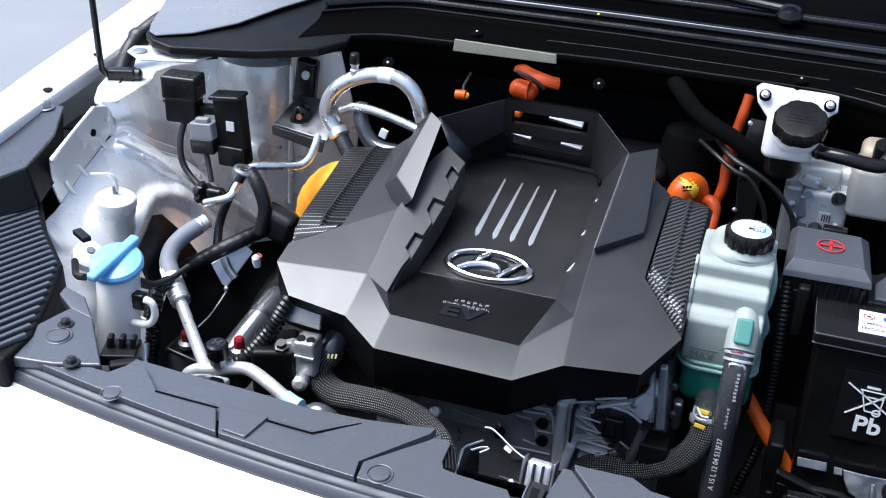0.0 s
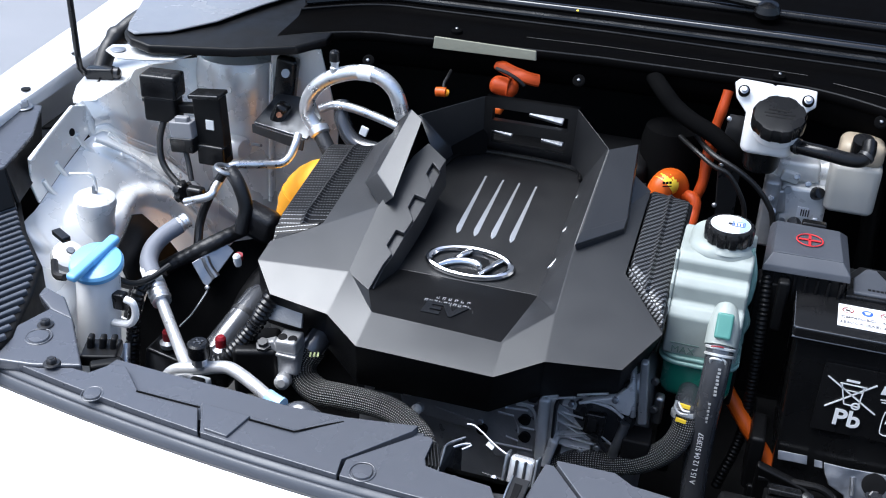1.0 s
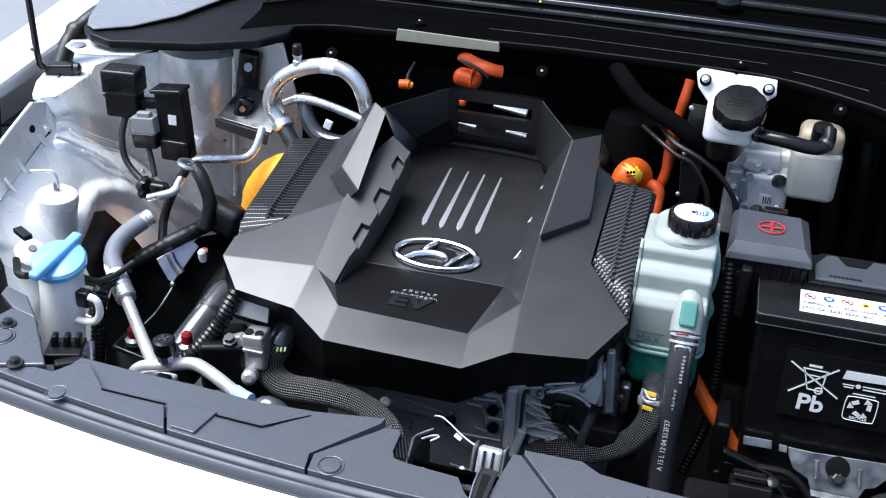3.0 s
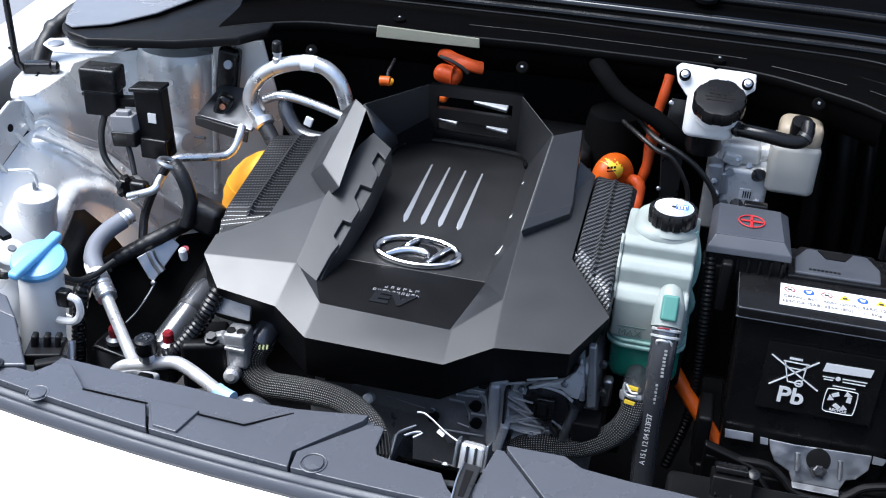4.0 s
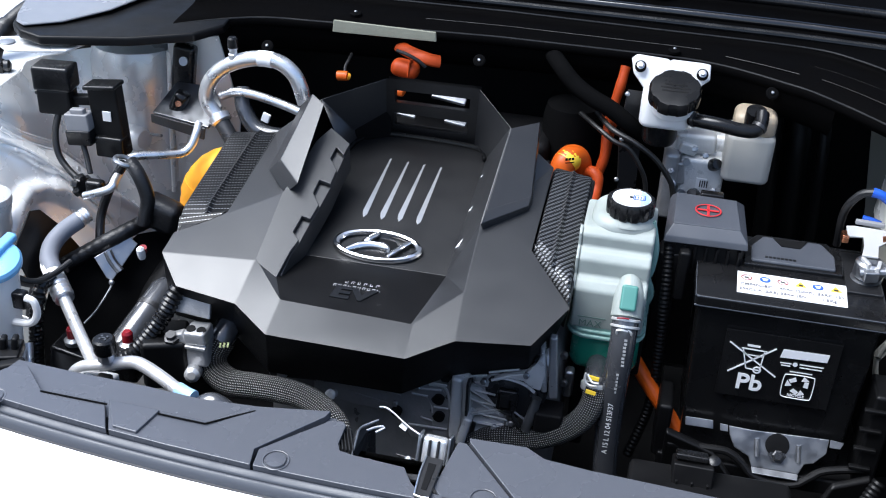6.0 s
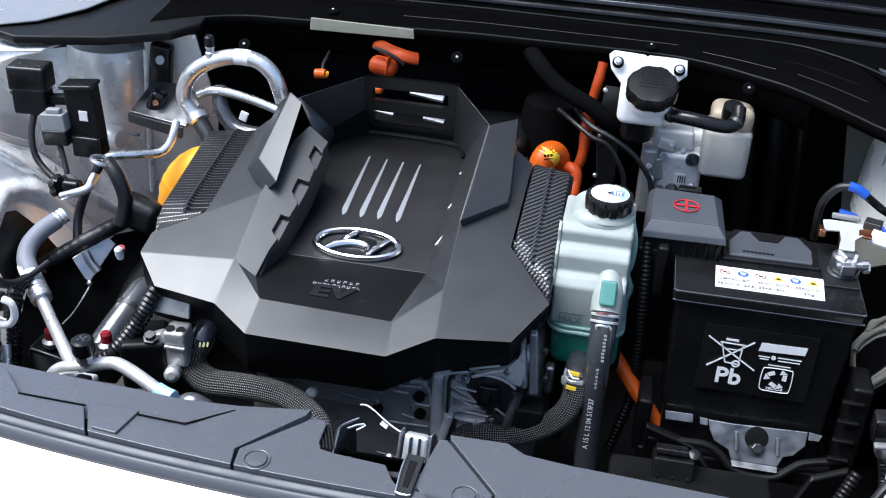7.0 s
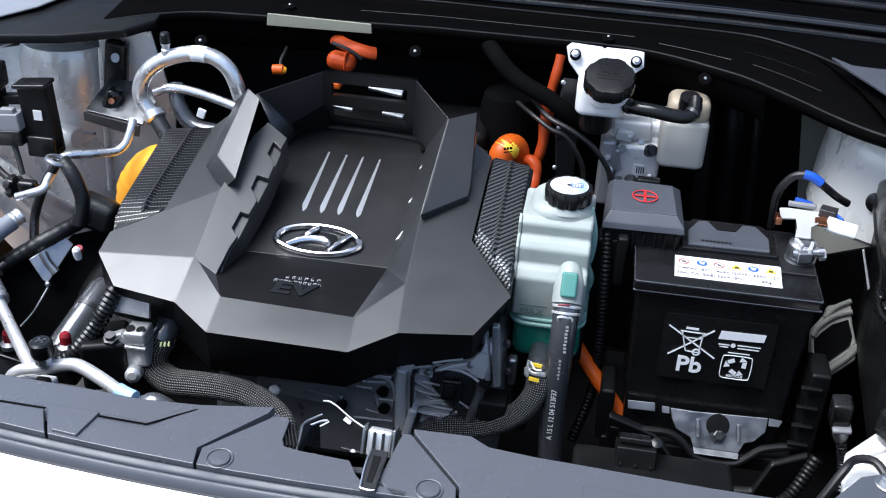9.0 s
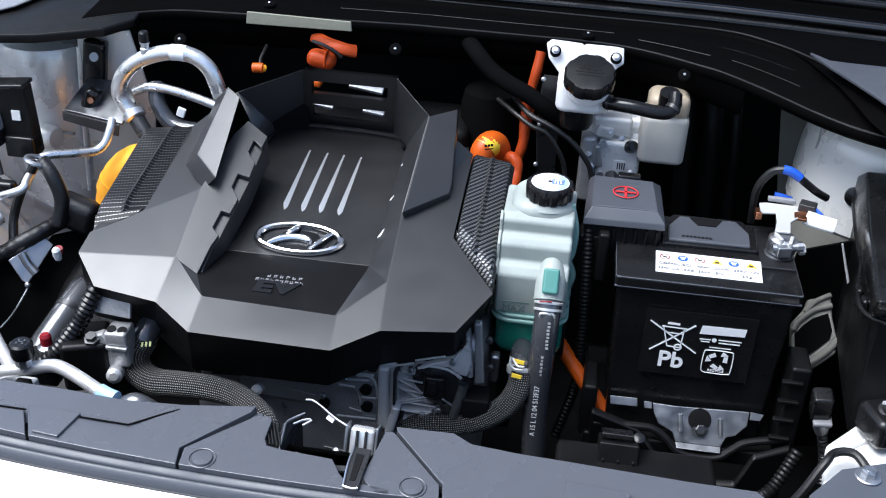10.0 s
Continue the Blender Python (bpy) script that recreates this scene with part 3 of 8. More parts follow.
def cover_skirt():
    """The side below the top facets, drawn back along the view to look undercut."""
    b = bmesh.new()
    o = [b.verts.new(p) for p in OUTER]
    low = [b.verts.new(FOOT[j] if j < len(FOOT) else (p[0] * 0.97, p[1] * 0.99, min(p[2], 0.0) - 0.047)) for j, p in enumerate(OUTER)]
    n = len(o)
    for j in range(n):
        if j != 11:
            b.faces.new((o[j], low[j], low[(j + 1) % n], o[(j + 1) % n]))
    bevel(b, 0.0015, 2, 4)
    return b


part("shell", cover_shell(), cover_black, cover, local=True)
part("skirt", cover_skirt(), skirt_shaded, cover, "cover skirt, its shade put into the colour", local=True)
# gently sloping wall of the recess with three hooked notches in its lower edge
WALL_FOOT = (-0.0941, -0.0589, -0.0115)
wall_top = [(-0.1218, -0.0458, -0.0040), WALL_FOOT, (-0.0900, -0.0228, -0.0036), (-0.0859, -0.0073, -0.0006), (-0.0904, -0.0036, 0.0010), (-0.0947, 0.0010, 0.0028),
            (-0.0916, 0.0236, 0.0076), (-0.0821, 0.0225, 0.0059), (-0.0787, 0.0432, 0.0102), (-0.0893, 0.0570, 0.0152), (-0.0878, 0.0759, 0.0194), (-0.0746, 0.0745, 0.0170),
            (-0.0735, 0.0952, 0.0217), (-0.0847, 0.1088, 0.0267), (-0.0829, 0.1261, 0.0305), (-0.0721, 0.1181, 0.0269), (-0.0697, 0.1358, 0.0307), (-0.0962, 0.1520, 0.0388),
            (-0.1068, 0.1280, 0.0348), (-0.1214, 0.0442, 0.0173)]
part("side_wall", slab(wall_top, (0, 0, -0.0045), 0.0007), cover_black, cover, local=True)
wall_foot = [p for k, p in enumerate(wall_top) if k not in (4, 5, 6, 9, 10, 13, 14)]
part("side_wall_foot", slab([(x - 0.0006 if k > 1 else x + 0.002, y, z - 0.0062) for k, (x, y, z) in enumerate(wall_foot)], (0, 0, -0.030), 0.0005), cover_black, cover, local=True)
part("corner_facet", slab([(-0.1220, -0.0460, -0.0042), (-0.0790, -0.0900, -0.0122), WALL_FOOT], 0.002, 0.0003), cover_black, cover, local=True)
part("front_face", slab([WALL_FOOT, (-0.079, -0.090, -0.0122), (0.061, -0.095, -0.0122), BASE[1], BASE[0]], 0.003, 0.0004), face_shaded, cover, "grained sloping face, its dim reflection put into the colour", local=True)
part("centre_plate", sunk(slab([(-0.0855, -0.0305, 0.0005), (0.0815, -0.0305, 0.0005), (0.0815, 0.1845, 0.0005), (0.0620, 0.2085, 0.0005), (-0.0480, 0.2135, 0.0005), (-0.0745, 0.1955, 0.0005), (-0.0855, 0.1575, 0.0005)], 0.003, 0.0006)), plate_black, cover, "grained black recessed centre plate", local=True)


def vent_frame():
    """The upright back wall with its two long slots."""
    b = bmesh.new()
    p0, p1, p2, p3 = [Vector(q) for q in (BASE[4], BASE[3], (0.062, 0.236, 0.062), (-0.052, 0.235, 0.062))]
    us, vs = (0, 0.09, 0.91, 1), (0, 0.18, 0.40, 0.59, 0.81, 1)
    back = Vector((0, 0.012, -0.004))
    at = lambda u, v: p0.lerp(p1, u).lerp(p3.lerp(p2, u), v)
    cut = {(1, 1), (1, 3)}
    for i in range(3):
        for j in range(5):
            q = [at(us[i], vs[j]), at(us[i + 1], vs[j]), at(us[i + 1], vs[j + 1]), at(us[i], vs[j + 1])]
            if (i, j) in cut:
                for a, c in zip(q, q[1:] + q[:1]):
                    b.faces.new([b.verts.new(x) for x in (a, c, c + back, a + back)])
            else:
                b.faces.new([b.verts.new(x) for x in q])
                b.faces.new([b.verts.new(x + back) for x in q[::-1]])
    bmesh.ops.remove_doubles(b, verts=b.verts, dist=0.0001)
    return b


part("vent_frame", vent_frame(), plate_black, cover, local=True)
rim = [(-0.0835, 0.160), (-0.0730, 0.1945), (-0.0480, 0.2120), (0.0620, 0.2070), (0.0812, 0.183)]
part("plate_rim", sunk(tube([(x, y - 0.006, 0.003) for x, y in rim], 0.0028, 8, 0.004)), gloss_black, cover, local=True)

# four raised bright ribs on the plate
for x0, x1, y0, y1 in ((-0.0288, -0.0278, 0.0444, 0.1590), (-0.0087, -0.0063, 0.0443, 0.1570), (0.0109, 0.0134, 0.0452, 0.1560), (0.0321, 0.0338, 0.0445, 0.1550)):
    b = bmesh.new()
    hw = 0.0026
    a = [b.verts.new(p) for p in ((x0 - hw, y0 + 0.005, 0.0008), (x0, y0, 0.0008), (x0 + hw, y0 + 0.006, 0.0008), (x1 + hw * 0.4, y1, 0.0008), (x1 - hw * 0.4, y1, 0.0008))]
    t = [b.verts.new(p) for p in ((x0 - 0.0024, y0 + 0.008, 0.0042), (x1 - 0.0009, y1 - 0.002, 0.0014))]
    for f in ((a[0], a[1], t[0]), (a[1], a[2], t[0]), (a[2], a[3], t[1], t[0]), (a[4], a[0], t[0], t[1]), (a[3], a[4], t[1])):
        b.faces.new(f)
    b.faces.new(a)
    part("rib", sunk(b), rib_chrome, cover, "bright metal rib", local=True, sharp=15)

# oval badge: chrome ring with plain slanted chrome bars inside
em = part("emblem", sunk(ring((0.0006, -0.0038, 0.0040), (0, 0, 1), 0.0224, 0.0022, 0.0034, 72, 1.989)), chrome, cover, "oval chrome badge", local=True)
part("emblem_bed", sunk(lathe((0.0006, -0.0038, 0.0008), (0, 0, 1), [(0.0215, 0), (0.0215, 0.0010)], 40)), gloss_black, em, "dark bed inside the ring", local=True)


def badge_bar(pts, r):
    """A plump chrome stroke with a rounded back."""
    return tube([(x, y, 0.0045) for x, y in pts], r, 14, 0.0015, lambda s, tot: 0.6 + 0.4 * min(1.0, min(s, tot - s) / (0.25 * tot)), flat=0.7)


for pts, r in ((((-0.0140, -0.0010), (-0.0090, 0.0070), (-0.0030, 0.0150)), 0.0046), (((0.0150, -0.0205), (0.0240, -0.0050), (0.0340, 0.0105)), 0.0042),
               (((-0.0300, -0.0165), (-0.0200, -0.0085), (-0.0080, -0.0035), (0.0050, -0.0030), (0.0125, -0.0070), (0.0140, -0.0140)), 0.0040)):
    part("emblem_bar", sunk(badge_bar(pts, r)), chrome, em, local=True)

# raised letters on the sloping front face
slope = Matrix.Translation((-0.0118, -0.0605, -0.0190)) @ Matrix.Rotation(radians(-12.0), 4, "X")
part("letters", lettering("EV", 0.032, 0.0016, slope @ Matrix.Diagonal((1.25, 0.95, 1, 1)), 0.0012, 0.0005), black_chrome, cover, "black raised EV letters", local=True)
print_at = Matrix.Translation((-0.0137, -0.0417, -0.0230)) @ Matrix.Rotation(radians(-12.0), 4, "X")
strokes = []
for row, (n_, y_) in enumerate(((8, 0.0048), (10, -0.0040))):
    for k in range(n_):
        x_ = -0.024 + 0.003 * row + 0.047 * k / (n_ - 1)
        strokes += [(x_ - 0.0014, y_, 0.0007, 0.0046), (x_ + 0.0003, y_ + (0.0019 if (k + row) % 2 else -0.0019), 0.0026, 0.0007), (x_ + 0.0008, y_ + (0.001 if k % 3 else -0.001), 0.0007, 0.0024)]
part("small_print", bars(strokes, print_at, 0.0022), rib_chrome, cover, "two rows of small raised bright letters", local=True)

# blades over both arms
part("blade", slab([(-0.1199, 0.1643, 0.0742), (-0.1010, 0.1477, 0.0728), (-0.1024, 0.0471, 0.0322), (-0.1340, 0.0804, 0.0368)], (-0.0188, 0.0067, -0.0225), 0.0012), cover_black, cover, local=True)
part("blade", slab([(0.1096, 0.1806, 0.0500), (0.1392, 0.2068, 0.0460), (0.1473, 0.1056, 0.0138), (0.1464, 0.0922, 0.0103), (0.1020, 0.0450, 0.0140), (0.1039, 0.0630, 0.0185)], (0.001, 0.003, -0.0100), 0.0012), cover_black, cover, local=True)
part("blade_edge", slab([(0.1041, 0.0632, 0.0190), (0.1471, 0.1058, 0.0143), (0.1462, 0.0924, 0.0106), (0.1021, 0.0452, 0.0144)], (0, 0, -0.004), 0.0008), cover_black, cover, local=True)

# tabs along the wall of the recess
for x, y in ((0.087, 0.147), (0.0865, 0.082), (0.0855, 0.017)):
    part("tab", sunk(slab([(x - 0.005, y - 0.005, 0.003), (x + 0.002, y - 0.003, 0.007), (x + 0.002, y + 0.005, 0.010)], 0.002, 0.0004)), brushed, cover, "small bright tab", local=True)


# carbon look side panels with a rolled edge, a raised fold and a front lip
def carbon_panel(near, far, turn, fold=0.5):
    """near and far: the two ends, each from one long side to the other."""
    b = bmesh.new()
    rows = []
    shape = ((0, -0.005), (0.03, -0.0012), (0.07, 0.0), (fold - 0.08, 0.0), (fold - 0.045, 0.0012), (fold, 0.0034), (fold + 0.045, 0.0012), (fold + 0.08, 0.0), (0.93, 0.0), (0.97, -0.0012), (1, -0.005))
    for k in range(13):
        v = k / 12
        a, c = Vector(near[0]).lerp(Vector(far[0]), v), Vector(near[1]).lerp(Vector(far[1]), v)
        drop = 0.006 * max(0.0, 1 - v / 0.06) ** 2 + 0.005 * max(0.0, (v - 0.94) / 0.06) ** 2
        rows.append([b.verts.new(a.lerp(c, u) + Vector((0, 0, h - drop))) for u, h in shape])
    for p, q in zip(rows, rows[1:]):
        for i in range(len(p) - 1):
            b.faces.new((p[i], p[i + 1], q[i + 1], q[i]))
    bmesh.ops.recalc_face_normals(b, faces=b.faces)
    bmesh.ops.solidify(b, geom=b.faces[:], thickness=0.004)
    r = radians(turn)
    return flat_uv(b, Vector((math.cos(r), math.sin(r), 0)), Vector((-math.sin(r), math.cos(r), 0)))


def carbon_lip(pts, turn):
    r = radians(turn)
    return flat_uv(slab(pts, 0.004, 0.0012), Vector((math.cos(r), math.sin(r), 0)), Vector((-math.sin(r), math.cos(r), 0)))


cpn = part("carbon_panel", carbon_panel([(0.162, 0.044, 0.000), (0.207, -0.010, -0.010)], [(0.162, 0.192, 0.000), (0.208, 0.187, -0.004)], 48), carbon, cover, "folded carbon look panel", local=True, flip=False)
part("front_lip", carbon_lip([(0.1605, 0.036, -0.010), (0.2075, -0.022, -0.021), (0.2075, -0.011, -0.0125), (0.1605, 0.046, -0.0025)], 48), carbon, cpn, local=True)
cpn = part("carbon_panel", carbon_panel([(-0.238, 0.020, -0.010), (-0.180, 0.036, -0.009)], [(-0.240, 0.190, -0.008), (-0.173, 0.203, -0.008)], 14, 0.52), carbon_dim, cover, "folded carbon look panel", local=True, flip=False)
part("front_lip", carbon_lip([(-0.186, 0.034, -0.0095), (-0.2385, 0.022, -0.0165), (-0.232, -0.012, -0.030), (-0.205, 0.008, -0.024)], 14), carbon_dim, cpn, local=True)
part("panel_backing", slab([(-0.174, 0.212, -0.014), (-0.178, 0.02, -0.014), (-0.230, -0.02, -0.020), (-0.243, 0.10, -0.020), (-0.240, 0.192, -0.020)], 0.02, 0.003), plate_black, cover, local=True)
part("panel_backing", slab([(0.158, 0.034, -0.012), (0.210, -0.030, -0.022), (0.211, 0.194, -0.016), (0.160, 0.201, -0.012)], 0.03, 0.003), plate_black, cover, local=True)
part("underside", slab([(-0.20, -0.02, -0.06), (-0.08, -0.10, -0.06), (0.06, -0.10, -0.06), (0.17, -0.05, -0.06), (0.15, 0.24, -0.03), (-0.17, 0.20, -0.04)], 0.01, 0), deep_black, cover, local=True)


# ---- coolant tank ----
def rounded_loop(x0, x1, y0, y1, z, r, n=5):
    out = []
    for cx, cy, a0 in ((x1 - r, y0 + r, -90), (x1 - r, y1 - r, 0), (x0 + r, y1 - r, 90), (x0 + r, y0 + r, 180)):
        for i in range(n + 1):
            a = radians(a0 + 90 * i / n)
            out.append((cx + r * math.cos(a), cy + r * math.sin(a), z))
    return out


def loft(loops, bm=None):
    b = bm if bm is not None else bmesh.new()
    vs = [[b.verts.new(p) for p in lp] for lp in loops]
    n = len(vs[0])
    for p, q in zip(vs, vs[1:]):
        for i in range(n):
            b.faces.new((p[i], p[(i + 1) % n], q[(i + 1) % n], q[i]))
    b.faces.new(vs[0][::-1])
    b.faces.new(vs[-1])
    return b


def pillow(x0, x1, y0, y1, z0, z1, r, soft=0.008, bm=None, lean=0.0):
    """A blown plastic body with rounded edges; lean shifts its top back."""
    rows = []
    arc = [radians(15 * k) for k in range(7)]
    for ins, z in [(soft * (1 - math.sin(a)), z0 + soft * (1 - math.cos(a))) for a in arc] + [(soft * (1 - math.cos(a)), z1 - soft * (1 - math.sin(a))) for a in arc]:
        d = lean * (z - z0) / (z1 - z0)
        rows.append([(x, y + d, zz) for x, y, zz in rounded_loop(x0 + ins, x1 - ins, y0 + ins, y1 - ins, z, max(0.002, r - ins), 7)])
    return loft(rows, bm)


tank = thing("coolant_tank", (-0.012, 1.03, 0.757), "milky coolant tank with green coolant and a black screw cap", "coolant tank")
part("lower_half", pillow(-0.050, 0.024, 0.982, 1.06, 0.742, 0.792, 0.016, 0.012), coolant, tank, "dark green coolant showing through")
part("seam_flange", pillow(-0.056, 0.029, 0.976, 1.066, 0.7885, 0.7935, 0.022, 0.0022), tank_mid, tank)
part("seam_flange", pillow(-0.0545, 0.0275, 0.9775, 1.064, 0.7945, 0.7990, 0.021, 0.0020), tank_mid, tank)
part("liquid_band", pillow(-0.0528, 0.0258, 0.9797, 1.06, 0.796, 0.8145, 0.020, 0.002), tank_mid, tank, "greenish band at the coolant level")
prof = [(0.9795, 0.800), (0.9775, 0.8480), (0.9865, 0.8570), (0.9930, 0.8580), (0.9930, 0.8760), (1.0010, 0.8840), (1.0075, 0.8845), (1.0070, 0.8980), (1.0150, 0.9050), (1.080, 0.9050), (1.080, 0.800)]
part("main_chamber", bevel(slab([(-0.0520, y, z) for y, z in prof], (0.0760, 0, 0), 0), 0.0055, 4, 12), tank_plastic, tank, "stepped milky main chamber")
part("seam_flange", slab([(-0.0545, y - 0.001, z + 0.0012) for y, z in prof[1:9]] + [(-0.0545, 1.02, 0.86), (-0.0545, 1.02, 0.81)], (0.0030, 0, 0), 0.0006), tank_plastic, tank)
part("rear_chamber", pillow(-0.0455, 0.0235, 1.012, 1.090, 0.858, 0.9150, 0.026, 0.014), tank_plastic, tank)
part("side_seam", tube([(0.0187, 1.035, 0.9100), (0.0262, 1.035, 0.8781), (0.0250, 1.035, 0.8499), (0.0223, 1.035, 0.8405), (0.0285, 1.035, 0.8222), (0.0250, 1.035, 0.8068), (0.0255, 1.035, 0.7950)], 0.0042, 10, 0.004), tank_mid, tank)
part("neck", lathe((-0.006, 1.040, 0.908), (0, 0, 1), [(0.028, 0), (0.025, 0.004), (0.022, 0.008), (0.021, 0.014)], 36), tank_plastic, tank)
cap = part("cap", lathe((-0.006, 1.040, 0.9135), (0, 0, 1), [(0.024, 0), (0.0255, 0.002), (0.0258, 0.015), (0.0245, 0.018), (0.0225, 0.0185), (0.0215, 0.0178)], 96, flute=12, depth=0.05), gloss_black, tank, "black ribbed screw cap")
part("cap_label", lathe((-0.006, 1.040, 0.9315), (0, 0, 1), [(0.0205, 0), (0.0203, 0.0006)], 40), paper, cap, "round printed label")
part("cap_print", slab([(-0.006 + 0.0198 * math.cos(radians(a)), 1.040 + 0.0198 * math.sin(radians(a)), 0.9324) for a in list(range(-62, 62, 12)) + [62]], 0.0003, 0), sticker_blue, cap, "blue half of the label")
part("cap_print", slab([(-0.006 + 0.0198 * math.cos(radians(a)), 1.040 + 0.0198 * math.sin(radians(a)), 0.9324) for a in (196, 208, 220, 232, 244, 256)], 0.0003, 0), sticker_blue, cap, "blue rim of the label")
part("cap_print", bars([(0.008, 0.000, 0.013, 0.011)], Matrix.Translation((-0.006, 1.040, 0.9327))), paper, cap)
part("cap_print", bars([(0.0035 + 0.003 * i, -0.0005, 0.0012, 0.0065) for i in range(4)] + [(0.008, 0.0048, 0.012, 0.001), (0.008, -0.0050, 0.012, 0.001), (0.002, 0.0, 0.001, 0.010), (0.014, 0.0, 0.001, 0.010)], Matrix.Translation((-0.006, 1.040, 0.93295))), blue_tape, cap)
part("cap_print", lathe((-0.0065, 1.040, 0.9323), (0, 0, 1), [(0.0022, 0), (0.0022, 0.0005)], 16), black_ink, cap, "small dark centre mark")
part("cap_print", bars([(-0.009, 0.006, 0.008, 0.0008), (-0.010, 0.002, 0.006, 0.0008), (-0.011, -0.003, 0.007, 0.0008), (-0.008, -0.008, 0.006, 0.0008)], Matrix.Translation((-0.006, 1.040, 0.9324))), worn_ink, cap)
part("bulge", tube([(0.004, 1.000, 0.860), (0.0055, 0.990, 0.853), (0.006, 0.980, 0.842), (0.006, 0.968, 0.828)], 0.0165, 26, 0.003, lambda q, tot: 0.5 + 0.5 * min(1, q / (0.5 * tot)) ** 0.7), tank_plastic, tank)
part("outlet", box((0.0060, 0.9655, 0.8540), (0.0170, 0.0060, 0.027), 0.0028, (-38, 0, 0), seg=4), coolant_neck, tank, "green coolant showing in the outlet")
part("level_mark", lettering("MAX", 0.0115, 0.0003, Matrix.Translation((-0.0310, 0.9782, 0.8075)) @ Matrix.Rotation(radians(90), 4, "X")), gasket, tank, "moulded MAX mark")
part("level_line", box((-0.030, 0.9786, 0.8150), (0.030, 0.0008, 0.0009), 0), gasket, tank)
part("bottom_outlet", tube([(-0.0167, 0.9850, 0.7548), (-0.0179, 0.9600, 0.7572), (-0.0176, 0.9410, 0.7575)], 0.0118, 18, 0.004), hose_rubber, tank, "dark rubber outlet")
part("bracket", box((0.022, 1.03, 0.755), (0.012, 0.05, 0.05), 0.003), satin_black, tank)

hose = thing("coolant_hose", (0.0, 0.94, 0.58), "black rubber coolant hose with white print and a wire clamp", "hose")
HP = [(0.006, 0.951, 0.839), (0.006, 0.945, 0.829), (0.0056, 0.938, 0.803), (0.004, 0.935, 0.763), (0.0036, 0.935, 0.7224), (0.0048, 0.935, 0.684), (0.0065, 0.935, 0.655), (0.010, 0.934, 0.62), (0.02, 0.93, 0.58)]
part("tube", tube(HP, 0.0136, 24, 0.004), hose_rubber, hose)
cl = part("clamp", lathe((0.006, 0.9455, 0.8300), (0, 0.51, 0.86), [(0.0136, 0), (0.0150, 0.0006), (0.0150, 0.0026), (0.0136, 0.0032)], 30), tinned, hose, "bright wire clamp")
part("clamp_wire", lathe((0.006, 0.9490, 0.8360), (0, 0.51, 0.86), [(0.0136, 0), (0.0150, 0.0006), (0.0150, 0.0026), (0.0136, 0.0032)], 30), tinned, cl)
part("clamp_ear", tube([(0.000, 0.9345, 0.826), (-0.001, 0.9330, 0.834), (0.008, 0.9335, 0.834), (0.015, 0.938, 0.828)], 0.0015, 8, 0.002), tinned, cl)
part("clamp_ear", tube([(0.010, 0.9345, 0.824), (0.013, 0.9345, 0.832), (0.004, 0.9355, 0.838)], 0.0015, 8, 0.002), tinned, cl)
part("paint_mark", tube([(-0.003, 0.937, 0.846), (0.003, 0.936, 0.8475), (0.009, 0.937, 0.847)], 0.0009, 8, 0.002), red_plastic, hose, "red paint line")
upright = lambda x, y, z: Matrix.Translation((x, y, z)) @ Matrix.Rotation(radians(90), 4, "X") @ Matrix.Rotation(radians(90), 4, "Z")
part("print", lettering("A 15 L 12 04 S13F37", 0.0080, 0.0001, upright(0.0037, 0.92105, 0.716), 0.00003), white_ink, hose, "white printed code")
part("print", bars([(0.0045 * i - 0.012, 0.0004 * (i % 2), 0.0026, 0.0018 + 0.001 * (i % 2)) for i in range(6)], upright(0.0060, 0.92125, 0.777)), worn_ink, hose, "worn white print")
part("print", bars([(0.0042 * i - 0.014, 0.0003 * (i % 3), 0.0024, 0.0030) for i in range(8)], upright(0.0092, 0.9250, 0.812) @ Matrix.Rotation(radians(6), 4, "Y")), worn_ink, hose, "worn white print")

low = thing("lower_hose", (-0.05, 0.92, 0.64), "braided black sleeve hose below the coolant tank with a spring clamp", "hose", "braided hoses")
part("sleeve", tube([(-0.0141, 0.9340, 0.7594), (-0.0163, 0.9280, 0.7402), (-0.0238, 0.9240, 0.7230), (-0.0361, 0.9230, 0.7079), (-0.0568, 0.9230, 0.6928), (-0.0813, 0.9230, 0.6833), (-0.1081, 0.9230, 0.6789), (-0.1297, 0.9250, 0.6690), (-0.1513, 0.9300, 0.6474), (-0.1757, 0.9400, 0.6131)], 0.0128, 30, 0.004), braid, low, "woven nylon sleeve")
part("cuff", tube([(-0.0178, 0.9410, 0.7604), (-0.0161, 0.9360, 0.7523), (-0.0130, 0.9300, 0.7422)], 0.0130, 24, 0.004), hose_rubber, low)
cp_ = part("spring_clamp", lathe((-0.0163, 0.9370, 0.7531), (-0.02, 0.35, 0.9), [(0.0140, 0), (0.0146, 0.001), (0.0146, 0.007), (0.0140, 0.008)], 30), tinned, low, "bright steel spring clamp")
part("clamp_ear", tube([(-0.0265, 0.9280, 0.7790), (-0.0269, 0.9250, 0.7715), (-0.0210, 0.9220, 0.7679), (-0.0126, 0.9210, 0.7692)], 0.0013, 8, 0.002), tinned, cp_, "bright bent clamp ear")
part("clamp_ear", tube([(-0.0247, 0.9290, 0.7770), (-0.0190, 0.9230, 0.7719), (-0.0118, 0.9210, 0.7730)], 0.0013, 8, 0.002), tinned, cp_)
for x, y, z in ((-0.0177, 0.9270, 0.7744), (-0.0191, 0.9210, 0.7601)):
    part("paint_dot", box((x, y, z), (0.011, 0.002, 0.0045), 0.0006, (-15, 8, 0)), yellow, low, "yellow paint mark")
